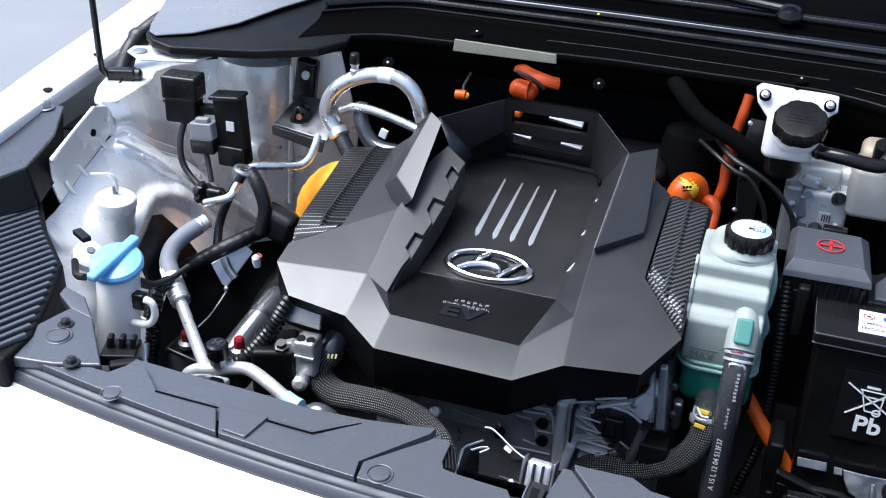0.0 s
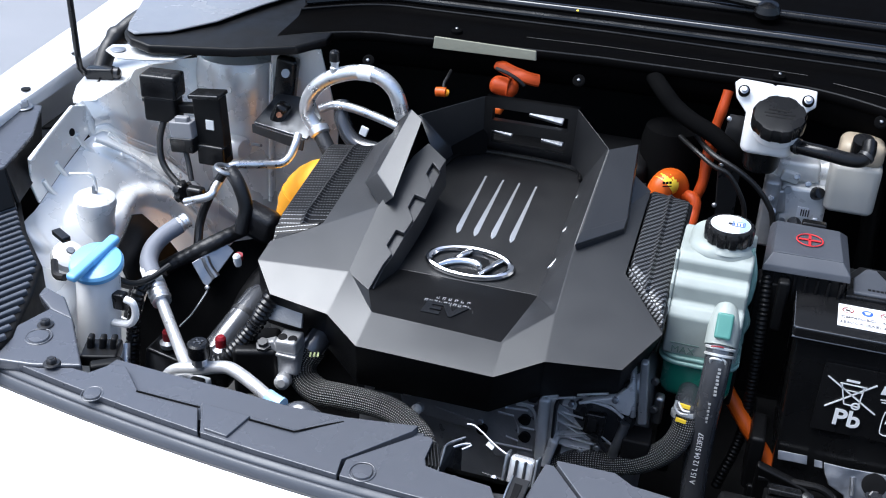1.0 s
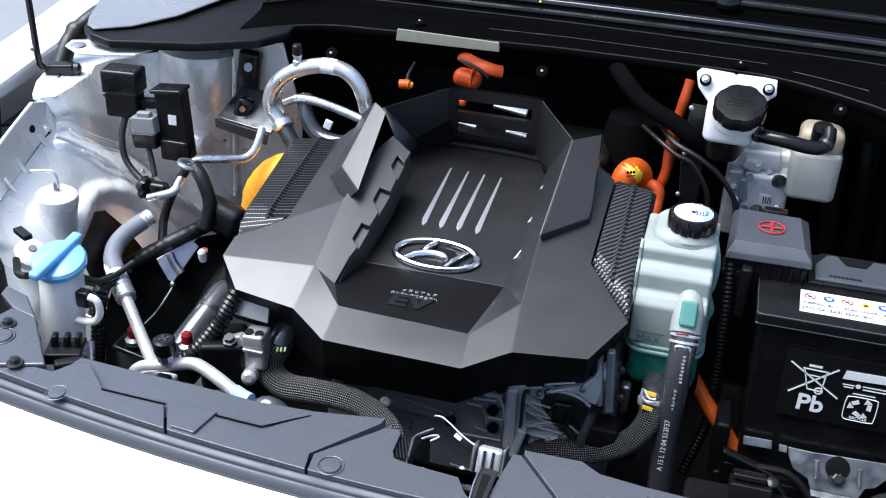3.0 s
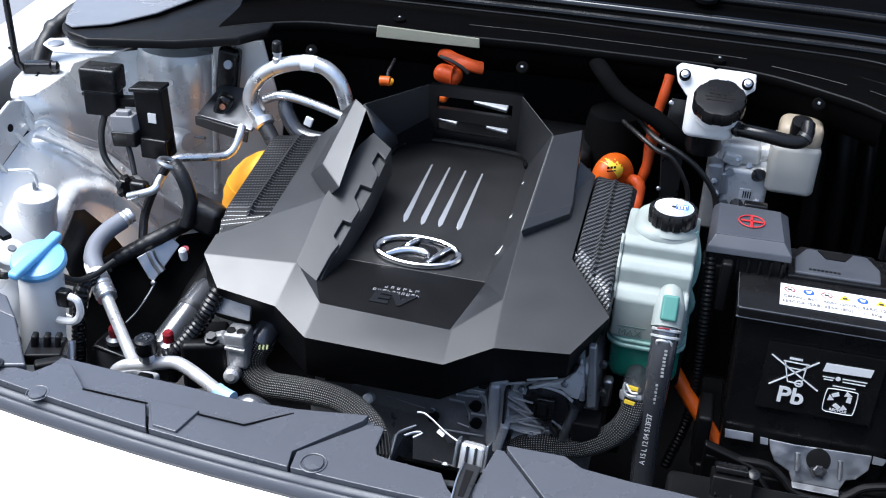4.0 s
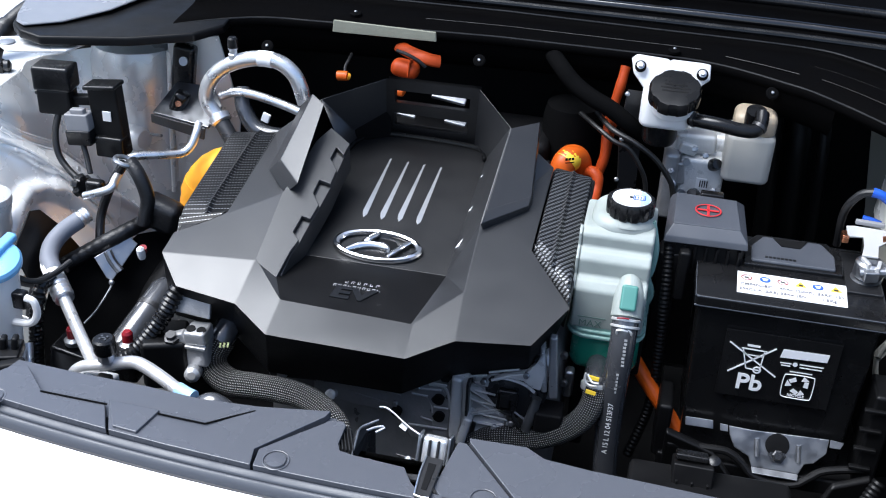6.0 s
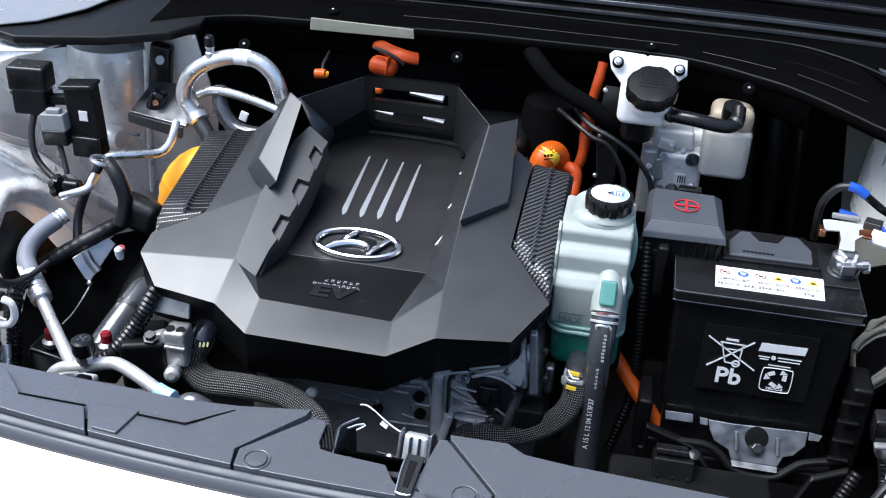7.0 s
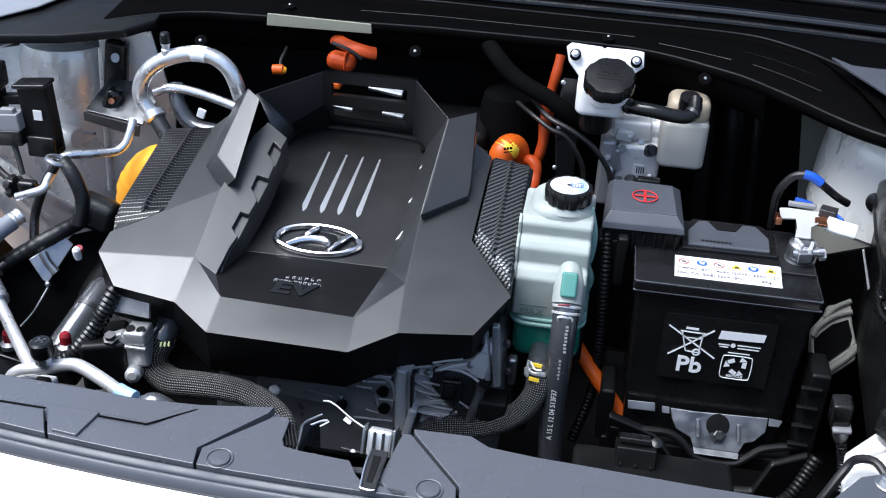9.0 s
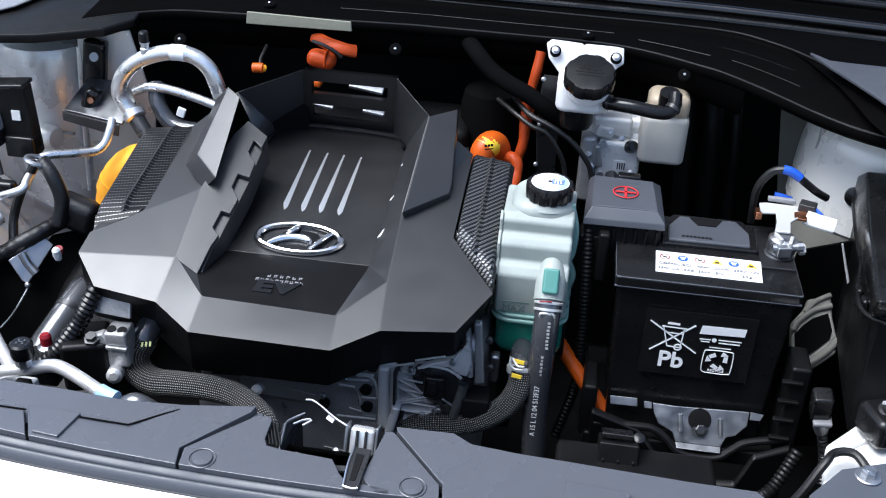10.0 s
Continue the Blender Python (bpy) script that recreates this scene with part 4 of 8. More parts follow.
part("stay", box((-0.0445, 0.950, 0.748), (0.010, 0.014, 0.034), 0.003), zinc, low)

# ---- battery ----
bat = thing("battery", (0.168, 1.045, 0.665), "black twelve volt battery with white warning labels", "battery")
b = bmesh.new()
loft([rounded_loop(0.083, 0.253, 0.984, 1.106, 0.665, 0.004), rounded_loop(0.0775, 0.2585, 0.979, 1.111, 0.842, 0.004), rounded_loop(0.074, 0.261, 0.975, 1.115, 0.8535, 0.004)], b)
part("case", b, gloss_black, bat, sharp=40)
part("lid", pillow(0.0715, 0.2635, 0.9725, 1.1175, 0.8525, 0.8655, 0.005, 0.0025), gloss_black, bat)
hd = part("handle_recess", slab([(0.121, 1.047, 0.8695), (0.224, 1.049, 0.8695), (0.226, 1.090, 0.8695), (0.212, 1.116, 0.8695), (0.136, 1.116, 0.8695), (0.121, 1.090, 0.8695)], 0.006, 0.0015), gloss_black, bat)
part("handle", slab([(0.128, 1.052, 0.8725), (0.216, 1.0535, 0.8725), (0.217, 1.082, 0.8725), (0.205, 1.108, 0.8725), (0.142, 1.108, 0.8725), (0.129, 1.084, 0.8725)], 0.005, 0.002), box_grey, hd, "folded black carry handle")
part("finger_slot", slab([(0.153, 1.104, 0.8736), (0.189, 1.104, 0.8736), (0.181, 1.088, 0.8736), (0.161, 1.088, 0.8736)], 0.001, 0), deep_black, hd)
part("maker_mark", bars([(-0.012 + 0.0042 * i, 0, 0.003, 0.0035) for i in range(8)], Matrix.Translation((0.156, 1.0605, 0.8728))), satin_black, hd)
# Paler thin tubes drawn in as highlights along the lid's edges.
for pts in ([(0.0730, 1.115, 0.8640), (0.0730, 0.9745, 0.8640)], [(0.0735, 0.9740, 0.8640), (0.2615, 0.9740, 0.8640)], [(0.2620, 0.9745, 0.8640), (0.2620, 1.060, 0.8640)], [(0.0720, 0.9735, 0.8535), (0.2630, 0.9735, 0.8535)]):
    part("lid_highlight", tube(pts, 0.0012, 8, 0.02), box_grey, bat)
lb = part("top_label", slab([(0.113, 0.989, 0.8668), (0.223, 0.989, 0.8668), (0.2255, 1.0325, 0.8668), (0.1145, 1.0325, 0.8668)], 0.0009, 0.0003), paper, bat, "white printed data label")
tx = lambda w, s, x, y: part("print", lettering(w, s * 1.08, 0.0002, Matrix.Translation((x, y, 0.8673)), 0.00004), label_ink, lb)
tx("CMF40L-BCI", 0.0060, 0.1335, 1.0065)
tx("354CCA (SAE)", 0.0060, 0.1350, 0.9965)
tx("40Ah (20HR)", 0.0060, 0.1740, 1.0065)
tx("354A (EN)", 0.0060, 0.1710, 0.9965)
tx("55RC", 0.0060, 0.2020, 1.0060)
tx("12V", 0.0060, 0.2165, 1.0060)
tx("11.5Kg", 0.0060, 0.2035, 0.9960)
for x, m, kind in ((0.1235, red_plastic, 0), (0.1425, blue_tape, 1), (0.1605, red_plastic, 0), (0.1785, yellow, 2), (0.1960, blue_tape, 1), (0.2140, yellow, 2)):
    if kind == 2:
        part("symbol", slab([(x - 0.0062, 1.0160, 0.8672), (x + 0.0062, 1.0160, 0.8672), (x, 1.0265, 0.8672)], 0.0003, 0), m, lb, "yellow warning triangle")
        part("symbol", bars([(0, 0, 0.0045, 0.0035)], Matrix.Translation((x, 1.0188, 0.8674))), black_ink, lb)
    elif kind == 1:
        part("symbol", lathe((x, 1.0205, 0.8669), (0, 0, 1), [(0.0056, 0), (0.0056, 0.0003)], 24), m, lb, "round blue sign")
        part("symbol", bars([(0, 0.001, 0.006, 0.0022), (0, -0.002, 0.004, 0.0016)], Matrix.Translation((x, 1.0205, 0.8674))), paper, lb)
    else:
        part("symbol", ring((x, 1.0205, 0.8671), (0, 0, 1), 0.0052, 0.0006, 0.0002, 28), m, lb, "round red sign")
        part("symbol", box((x, 1.0205, 0.8671), (0.0090, 0.0009, 0.0003), 0, (0, 0, -40)), m, lb)
        part("symbol", bars([(0, 0, 0.004, 0.0028)], Matrix.Translation((x, 1.0205, 0.8671))), black_ink, lb)

face = Matrix.Translation((0.0, 0.9785, 0.0)) @ Matrix.Rotation(radians(88.2), 4, "X")
fl = part("front_label", slab([(0.110, 0.9775, 0.745), (0.226, 0.9775, 0.745), (0.226, 0.9765, 0.828), (0.110, 0.9765, 0.828)], (0, 0.002, 0), 0), gloss_black, bat, "black front label with white print")
b = bmesh.new()
for x0, z0, x1, z1, w in ((0.1152, 0.8136, 0.1676, 0.7778, 0.0016), (0.1626, 0.8130, 0.1185, 0.7765, 0.0016), (0.1297, 0.8077, 0.1362, 0.7836, 0.0013), (0.1516, 0.8079, 0.1501, 0.7826, 0.0013), (0.1279, 0.8081, 0.1540, 0.8075, 0.0013), (0.1362, 0.7836, 0.1501, 0.7826, 0.0013), (0.1332, 0.8125, 0.1462, 0.8122, 0.0024), (0.1325, 0.8008, 0.1504, 0.8004, 0.0010)):
    L0 = math.hypot(x1 - x0, z1 - z0)
    box(((x0 + x1) / 2, 0.9758, (z0 + z1) / 2), (L0, 0.0006, w), 0, (0, -math.degrees(math.atan2(z1 - z0, x1 - x0)), 0), bm=b)
ring((0.1476, 0.9758, 0.7830), (0, -1, 0), 0.0036, 0.0010, 0.0003, 24, bm=b)
part("crossed_bin", b, white_ink, fl, "white crossed out bin sign")
part("letters", lettering("Pb", 0.0275, 0.0003, Matrix.Translation((0.1425, 0.9762, 0.7650)) @ Matrix.Rotation(radians(89), 4, "X"), 0.0006), white_ink, fl, "white Pb letters")
part("maker_bar", slab([(0.1676, 0.9757, 0.8036), (0.2144, 0.9757, 0.8052), (0.2156, 0.9757, 0.8148), (0.1695, 0.9757, 0.8140)], (0, 0.0005, 0), 0), white_ink, fl, "plain white bar")
part("fine_print", bars([(0.1746, 0.7973, 0.0116, 0.0013), (0.1750, 0.7944, 0.0093, 0.0013), (0.2004, 0.7981, 0.0241, 0.0013), (0.2002, 0.7944, 0.0224, 0.0013), (0.1918, 0.7880, 0.0226, 0.0012)], Matrix.Translation((0, 0.9758, 0)) @ Matrix.Rotation(radians(90), 4, "X")), white_ink, fl)
part("maker_dot", lathe((0.1841, 0.9760, 0.7972), (0, -1, 0), [(0.0026, 0), (0.0026, 0.0003)], 16), white_ink, fl)
b = bmesh.new()
x0, x1, z0, z1 = 0.1763, 0.2071, 0.7547, 0.7840
tube([(x0 + 0.004, 0.9760, z0), (x1 - 0.004, 0.9760, z0), (x1, 0.9760, z0 + 0.004), (x1, 0.9760, z1 - 0.004), (x1 - 0.004, 0.9760, z1), (x0 + 0.004, 0.9760, z1), (x0, 0.9760, z1 - 0.004), (x0, 0.9760, z0 + 0.004), (x0 + 0.004, 0.9760, z0)], 0.0006, 6, 0.001, bm=b)
for a in (90, 210, 330):
    m = Matrix.Translation((0.1917, 0.9757, 0.7713)) @ Matrix.Scale(0.95, 4) @ Matrix.Rotation(radians(a), 4, "Y")
    for q in ([(0.0045, -0.004), (0.0085, -0.007), (0.0125, 0.0), (0.0085, 0.002)], [(0.0055, 0.004), (0.0135, 0.001), (0.0105, 0.009)]):
        slab([m @ Vector((x, 0, z)) for x, z in q], (0, 0.0005, 0), 0, bm=b)
part("recycle_sign", b, white_ink, fl, "white three arrow recycling sign in a frame")
part("letters", lettering("RECYCLE", 0.0042, 0.0002, Matrix.Translation((0.1917, 0.9760, 0.7579)) @ Matrix.Rotation(radians(89), 4, "X"), 0.0001), white_ink, fl)
post = part("post", lathe((0.2465, 1.052, 0.8655), (0, 0, 1), [(0.016, 0), (0.016, 0.003), (0.010, 0.004), (0.0095, 0.020)], 24), zinc, bat, "lead terminal post")
part("post_well", box((0.243, 1.062, 0.8665), (0.036, 0.085, 0.0035), 0.001), plate_black, bat)

clampt = thing("battery_terminal", (0.245, 1.05, 0.872), "bright tin plated battery terminal clamp with sensor and copper strap", "battery terminal")
part("collar", lathe((0.2475, 1.053, 0.872), (0, 0, 1), [(0.015, 0), (0.0155, 0.002), (0.0150, 0.015), (0.012, 0.0175)], 26), zinc, clampt)
part("jaw", box((0.2470, 1.0385, 0.880), (0.016, 0.013, 0.012), 0.0015, (0, 0, 12)), zinc, clampt)
part("clamp_bolt", lathe((0.2355, 1.0385, 0.881), (1, 0.15, 0.1), [(0.0045, 0), (0.0045, 0.026), (0.006, 0.026), (0.006, 0.032)], 10), zinc, clampt)
part("jaw_rib", box((0.2415, 1.046, 0.884), (0.004, 0.016, 0.018), 0.001, (0, 0, 20)), tinned, clampt)
part("jaw_rib", box((0.2545, 1.044, 0.883), (0.004, 0.018, 0.016), 0.001, (0, 0, -15)), tinned, clampt)
part("clamp_nut", lathe((0.2640, 1.044, 0.880), (1, 0.15, 0.1), [(0.0062, 0), (0.0062, 0.006)], 6), tinned, clampt, sharp=20)
part("plate", slab([(0.2255, 1.1065, 0.900), (0.2340, 1.1085, 0.900), (0.2690, 1.106, 0.900), (0.2650, 1.081, 0.899), (0.2560, 1.073, 0.897), (0.2545, 1.056, 0.893), (0.2380, 1.056, 0.893), (0.2410, 1.0715, 0.897), (0.2415, 1.0870, 0.899), (0.2245, 1.084, 0.899)], 0.0025, 0.0008), tinned, clampt, "pale stamped plate")
part("sensor", box((0.2765, 1.1005, 0.9035), (0.018, 0.015, 0.009), 0.001, (0, 0, -20)), dark_steel, clampt, "dark sensor block")
part("sensor_lid", box((0.250, 1.1120, 0.9030), (0.030, 0.006, 0.005), 0.001, (0, 0, -4)), grey_connector, clampt)
part("strap", slab([(0.2616, 1.0913, 0.9005), (0.2764, 1.0973, 0.9005), (0.2737, 1.0784, 0.8985), (0.2602, 1.0805, 0.8985)], 0.003, 0.0005), copper, clampt, "copper strap")
part("copper_foot", box((0.2235, 1.0900, 0.8945), (0.007, 0.014, 0.009), 0.001), copper, clampt)
part("cable_lug", tube([(0.2745, 1.089, 0.896), (0.287, 1.084, 0.895), (0.3045, 1.0805, 0.893)], 0.0085, 14, 0.003, flat=0.6), white_plastic, clampt, "white crimped lug")
part("signal_wire", tube([(0.284, 1.098, 0.903), (0.290, 1.092, 0.900), (0.294, 1.098, 0.894)], 0.0022, 8, 0.003), blue_tape, clampt)

hold = thing("battery_hold_down", (0.19, 0.962, 0.635), "zinc plated battery hold down clamp with a hex bolt", "clamp bracket")
b = bmesh.new()
slab([(0.132, 0.9755, 0.7055), (0.157, 0.9752, 0.7050), (0.2376, 0.9767, 0.7078), (0.2364, 0.9692, 0.6938), (0.2250, 0.9634, 0.6829), (0.2155, 0.9620, 0.6803), (0.2107, 0.9566, 0.6702), (0.1614, 0.9566, 0.6702), (0.1571, 0.9614, 0.6792), (0.1408, 0.9649, 0.6858), (0.1345, 0.9705, 0.6963)], 0.003, 0.001, bm=b)
part("plate", b, zinc, hold)
part("foot_flange", slab([(0.1614, 0.9566, 0.6705), (0.2107, 0.9566, 0.6705), (0.2100, 0.9480, 0.6690), (0.1625, 0.9480, 0.6690)], 0.002, 0.0006), zinc, hold)
for x in (0.1640, 0.2078):
    part("stiffener", tube([(x - 0.001, 0.9700, 0.6985), (x, 0.9655, 0.6905), (x + 0.001, 0.9610, 0.6820)], 0.0026, 8, 0.003), zinc, hold)
# Black disc stands in for shade in the pressed recess.
part("dish", lathe((0.1850, 0.9690, 0.6950), (0, -0.88, 0.47), [(0.0130, -0.004), (0.0125, 0.0005), (0.0080, 0.0009)], 26), deep_black, hold, "black disc for the shade in the pressed recess")
part("bolt", lathe((0.1866, 0.9640, 0.6850), (0, -0.80, 0.6), [(0.0092, 0), (0.0092, 0.0015), (0.0064, 0.0016), (0.0062, 0.005), (0.0045, 0.0056)], 6), dark_steel, hold, sharp=20)

tray = thing("battery_tray", (0.17, 1.03, 0.58), "black plastic battery tray with ribbed edges", "battery tray")
part("floor", box((0.17, 1.045, 0.655), (0.22, 0.17, 0.02), 0.003), satin_black, tray)
part("front_lip", slab([(0.066, 0.968, 0.698), (0.118, 0.965, 0.683), (0.140, 0.948, 0.664), (0.158, 0.940, 0.636), (0.228, 0.940, 0.642), (0.244, 0.948, 0.676), (0.284, 0.962, 0.684), (0.284, 0.962, 0.600), (0.066, 0.968, 0.600)], 0.010, 0.003), satin_black, tray)
part("side_post", box((0.278, 0.985, 0.722), (0.022, 0.045, 0.12), 0.004), satin_black, tray)
part("side_post", box((0.062, 0.990, 0.690), (0.016, 0.05, 0.07), 0.004), satin_black, tray)
for z in (0.690, 0.715, 0.740, 0.765):
    part("rib", box((0.270, 0.961, z), (0.022, 0.006, 0.004), 0.001), satin_black, tray)
for q in ([(0.085, 0.9766, 0.7076), (0.1149, 0.9769, 0.7081), (0.116, 0.9724, 0.6998), (0.086, 0.9722, 0.6993)], [(0.1226, 0.9758, 0.7062), (0.1310, 0.9757, 0.7060), (0.1320, 0.9722, 0.6994), (0.1235, 0.9723, 0.6995)], [(0.2385, 0.9767, 0.7078), (0.253, 0.9761, 0.7067), (0.2495, 0.9727, 0.7002), (0.2385, 0.9726, 0.7001)]):
    part("metal_strip", slab(q, 0.002, 0.0005), zinc, tray, "bare metal strip")
part("lip_edge", tube([(0.070, 0.961, 0.680), (0.115, 0.961, 0.682), (0.135, 0.961, 0.681), (0.150, 0.957, 0.673), (0.163, 0.951, 0.663), (0.185, 0.949, 0.659), (0.208, 0.950, 0.661), (0.222, 0.955, 0.669), (0.237, 0.960, 0.678), (0.275, 0.964, 0.686)], 0.0045, 10, 0.005), satin_black, tray)

# ---- positive terminal box ----
pb = thing("terminal_box", (0.078, 1.09, 0.80), "slate grey positive terminal box with a red plus mark", "terminal box")
part("cover", slab([(0.042, 1.122, 0.9055), (0.108, 1.120, 0.9055), (0.112, 1.052, 0.9045), (0.041, 1.050, 0.9045)], 0.004, 0.001), box_grey, pb)
b = bmesh.new()
loft([[(0.033, 1.038, 0.886), (0.122, 1.041, 0.886), (0.119, 1.135, 0.888), (0.036, 1.138, 0.888)], [(0.034, 1.040, 0.893), (0.121, 1.043, 0.893), (0.118, 1.133, 0.895), (0.038, 1.136, 0.895)], [(0.041, 1.050, 0.9035), (0.112, 1.052, 0.9035), (0.108, 1.121, 0.9045), (0.042, 1.123, 0.9045)]], b)
part("cover_skirt", bevel(b, 0.0012), box_grey, pb)
part("base", slab([(0.037, 1.044, 0.887), (0.119, 1.047, 0.887), (0.116, 1.130, 0.887), (0.040, 1.132, 0.887)], 0.040, 0.002), satin_black, pb)
for i in range(7):
    part("rib", box((0.045 + 0.0115 * i, 1.0445, 0.868), (0.003, 0.004, 0.030), 0.0008), satin_black, pb)
part("leg", box((0.043, 1.058, 0.805), (0.024, 0.03, 0.13), 0.003), satin_black, pb)
part("arm", box((0.058, 1.040, 0.850), (0.012, 0.020, 0.060), 0.003), satin_black, pb)
pm = part("plus_ring", ring((0.077, 1.085, 0.9064), (0, 0, 1), 0.0135, 0.0008, 0.0006, 40), red_mark, pb, "red ring")
part("plus_bar", box((0.077, 1.085, 0.9064), (0.023, 0.0028, 0.0010), 0.0002), red_mark, pm)
part("plus_bar", box((0.077, 1.085, 0.9064), (0.0028, 0.023, 0.0010), 0.0002), red_mark, pm)
part("latch", box((0.082, 1.140, 0.892), (0.026, 0.012, 0.020), 0.002), gloss_black, pb)

# ---- brake fluid ----
br = thing("brake_reservoir", (0.018, 1.25, 0.92), "white plastic brake fluid reservoir with a black fluted cap", "fluid reservoir")
part("flange", slab([(-0.0265, 1.258, 0.990), (-0.012, 1.248, 0.976), (0.050, 1.248, 0.978), (0.0560, 1.256, 0.985), (0.0640, 1.258, 0.991), (0.0624, 1.264, 1.0080), (0.0520, 1.266, 1.0085), (0.0171, 1.266, 1.0090), (0.0150, 1.266, 1.0065), (0.0120, 1.266, 1.0090), (-0.0250, 1.266, 1.0110), (-0.0310, 1.264, 1.0060)], 0.008, 0.003, 3), white_plastic, br)
part("body", pillow(-0.0125, 0.0465, 1.207, 1.262, 0.9405, 0.982, 0.012, 0.008), white_plastic, br)
part("neck", lathe((0.024, 1.217, 0.970), (0, -0.42, 0.9), [(0.026, 0), (0.026, 0.012), (0.024, 0.016)], 28), white_plastic, br)
part("cap", lathe((0.0245, 1.210, 0.9815), (0, -0.42, 0.9), [(0.029, 0), (0.0305, 0.002), (0.0305, 0.014), (0.0285, 0.018), (0.024, 0.0185)], 96, flute=8, depth=0.045), gloss_black, br, "black fluted screw cap")
part("cap_print", bars([(0, 0.006, 0.030, 0.002), (0, 0.001, 0.034, 0.002), (0, -0.004, 0.026, 0.002)], Matrix.Translation((0.0245, 1.2022, 0.9984)) @ axis_turn((0, -0.42, 0.9)) @ Matrix.Rotation(radians(180), 4, "Z"), 0.0006), satin_black, br)
part("under_cap", lathe((0.014, 1.235, 0.915), (0, 0, 1), [(0.018, 0), (0.021, 0.006), (0.021, 0.028)], 24), gloss_black, br)
part("nozzle", tube([(0.045, 1.225, 0.952), (0.058, 1.215, 0.956)], 0.008, 14, 0.004), white_plastic, br)
for x, y, z in ((-0.0190, 1.254, 1.0005), (0.0540, 1.254, 0.9985)):
    part("bolt_seat", lathe((x, y, z), (0, -0.75, 0.65), [(0.0068, -0.003), (0.0068, 0.001)], 20), matt_black, br)
    part("bolt", lathe((x, y - 0.0015, z + 0.0013), (0, -0.75, 0.65), [(0.0046, 0), (0.0048, 0.001), (0.0030, 0.0015), (0.0028, 0.004)], 12), zinc, br, "zinc flange bolt")
fh = solo("brake_fluid_hose", tube([(0.0468, 1.2120, 0.9587), (0.0598, 1.2050, 0.9598), (0.0809, 1.2000, 0.9598), (0.1038, 1.2000, 0.9566), (0.1199, 1.2040, 0.9557), (0.1267, 1.2120, 0.9610), (0.1273, 1.2250, 0.9699)], 0.0082, 16, 0.004), gloss_black, "black rubber hose between the two fluid reservoirs", "hose")
for a, c in (((0.0494, 1.2105, 0.9589), (0.0527, 1.2090, 0.9593)), ((0.1240, 1.2075, 0.9576), (0.1261, 1.2100, 0.9604))):
    part("clamp", tube([a, c], 0.0094, 18, 0.002), dark_steel, fh, "black spring clamp")
r2 = thing("lower_reservoir", (0.122, 1.26, 0.87), "yellowed milky plastic lower fluid reservoir", "fluid reservoir")
part("body", pillow(0.094, 0.151, 1.235, 1.29, 0.872, 0.935, 0.010, 0.007), aged_plastic, r2)
part("upper_body", pillow(0.0990, 0.1495, 1.238, 1.285, 0.930, 0.9605, 0.012, 0.010), stained_plastic, r2)
part("spout", lathe((0.122, 1.240, 0.960), (0, -0.3, 1), [(0.013, -0.01), (0.012, 0.008)], 18), gloss_black, r2)
mc = thing("master_cylinder", (0.07, 1.28, 0.82), "bright cast aluminium brake master cylinder block", "master cylinder")
part("barrel", lathe((0.030, 1.285, 0.896), (1, 0, 0.1), [(0.014, 0), (0.018, 0.004), (0.018, 0.05), (0.015, 0.054), (0.015, 0.075)], 24), bright_cast, mc)
part("block", box((0.072, 1.278, 0.862), (0.055, 0.05, 0.055), 0.006), bright_cast, mc)
part("upper_block", box((0.060, 1.282, 0.905), (0.05, 0.04, 0.025), 0.005), bright_cast, mc)
part("flange", box((0.034, 1.272, 0.850), (0.020, 0.05, 0.09), 0.005), cast_alu, mc)
part("label", box((0.074, 1.2525, 0.858), (0.013, 0.001, 0.014), 0), paper, mc)
part("sensor", lathe((0.083, 1.262, 0.880), (0.3, -0.8, 0.5), [(0.008, 0), (0.008, 0.012), (0.006, 0.02)], 14), gloss_black, mc)
part("sensor", lathe((0.070, 1.258, 0.838), (-0.3, -0.8, 0.5), [(0.008, 0), (0.008, 0.012), (0.006, 0.02)], 14), gloss_black, mc)
for x, z in ((0.052, 0.884), (0.095, 0.884), (0.052, 0.842), (0.095, 0.842)):
    part("bolt", lathe((x, 1.255, z), (0, -1, 0.2), [(0.005, 0), (0.005, 0.005)], 6), zinc, mc)
part("rear_barrel", lathe((0.046, 1.282, 0.8905), (1, 0, -0.06), [(0.008, -0.006), (0.0125, -0.004), (0.0125, 0.012), (0.0105, 0.013), (0.0105, 0.040), (0.0135, 0.041), (0.0135, 0.052)], 24), bright_cast, mc)
part("ear", box((0.052, 1.262, 0.899), (0.022, 0.012, 0.014), 0.003, (0, 12, 0)), bright_cast, mc)
part("ear", box((0.044, 1.258, 0.868), (0.016, 0.016, 0.030), 0.003, (0, -8, 0)), cast_alu, mc)
part("lower_ear", box((0.066, 1.256, 0.836), (0.034, 0.012, 0.012), 0.003), cast_alu, mc)
for x, z, r in ((0.036, 0.872, 0.004), (0.040, 0.855, 0.005), (0.047, 0.838, 0.0045), (0.060, 0.905, 0.004), (0.074, 0.898, 0.004), (0.090, 0.852, 0.004)):
    part("nut", lathe((x, 1.248, z), (-0.2, -1, 0.4), [(r, 0), (r, 0.006), (r * 0.6, 0.0065), (r * 0.6, 0.010)], 6), zinc, mc, sharp=20)
for k in range(4):
    part("mark", box((0.0725 + 0.0028 * k, 1.2515, 0.858), (0.0014, 0.0006, 0.009), 0), black_ink, mc)
part("copper_pipe", tube([(0.078, 1.245, 0.838), (0.092, 1.242, 0.836), (0.104, 1.246, 0.834)], 0.0022, 8, 0.003), copper, mc, "copper brake pipe")
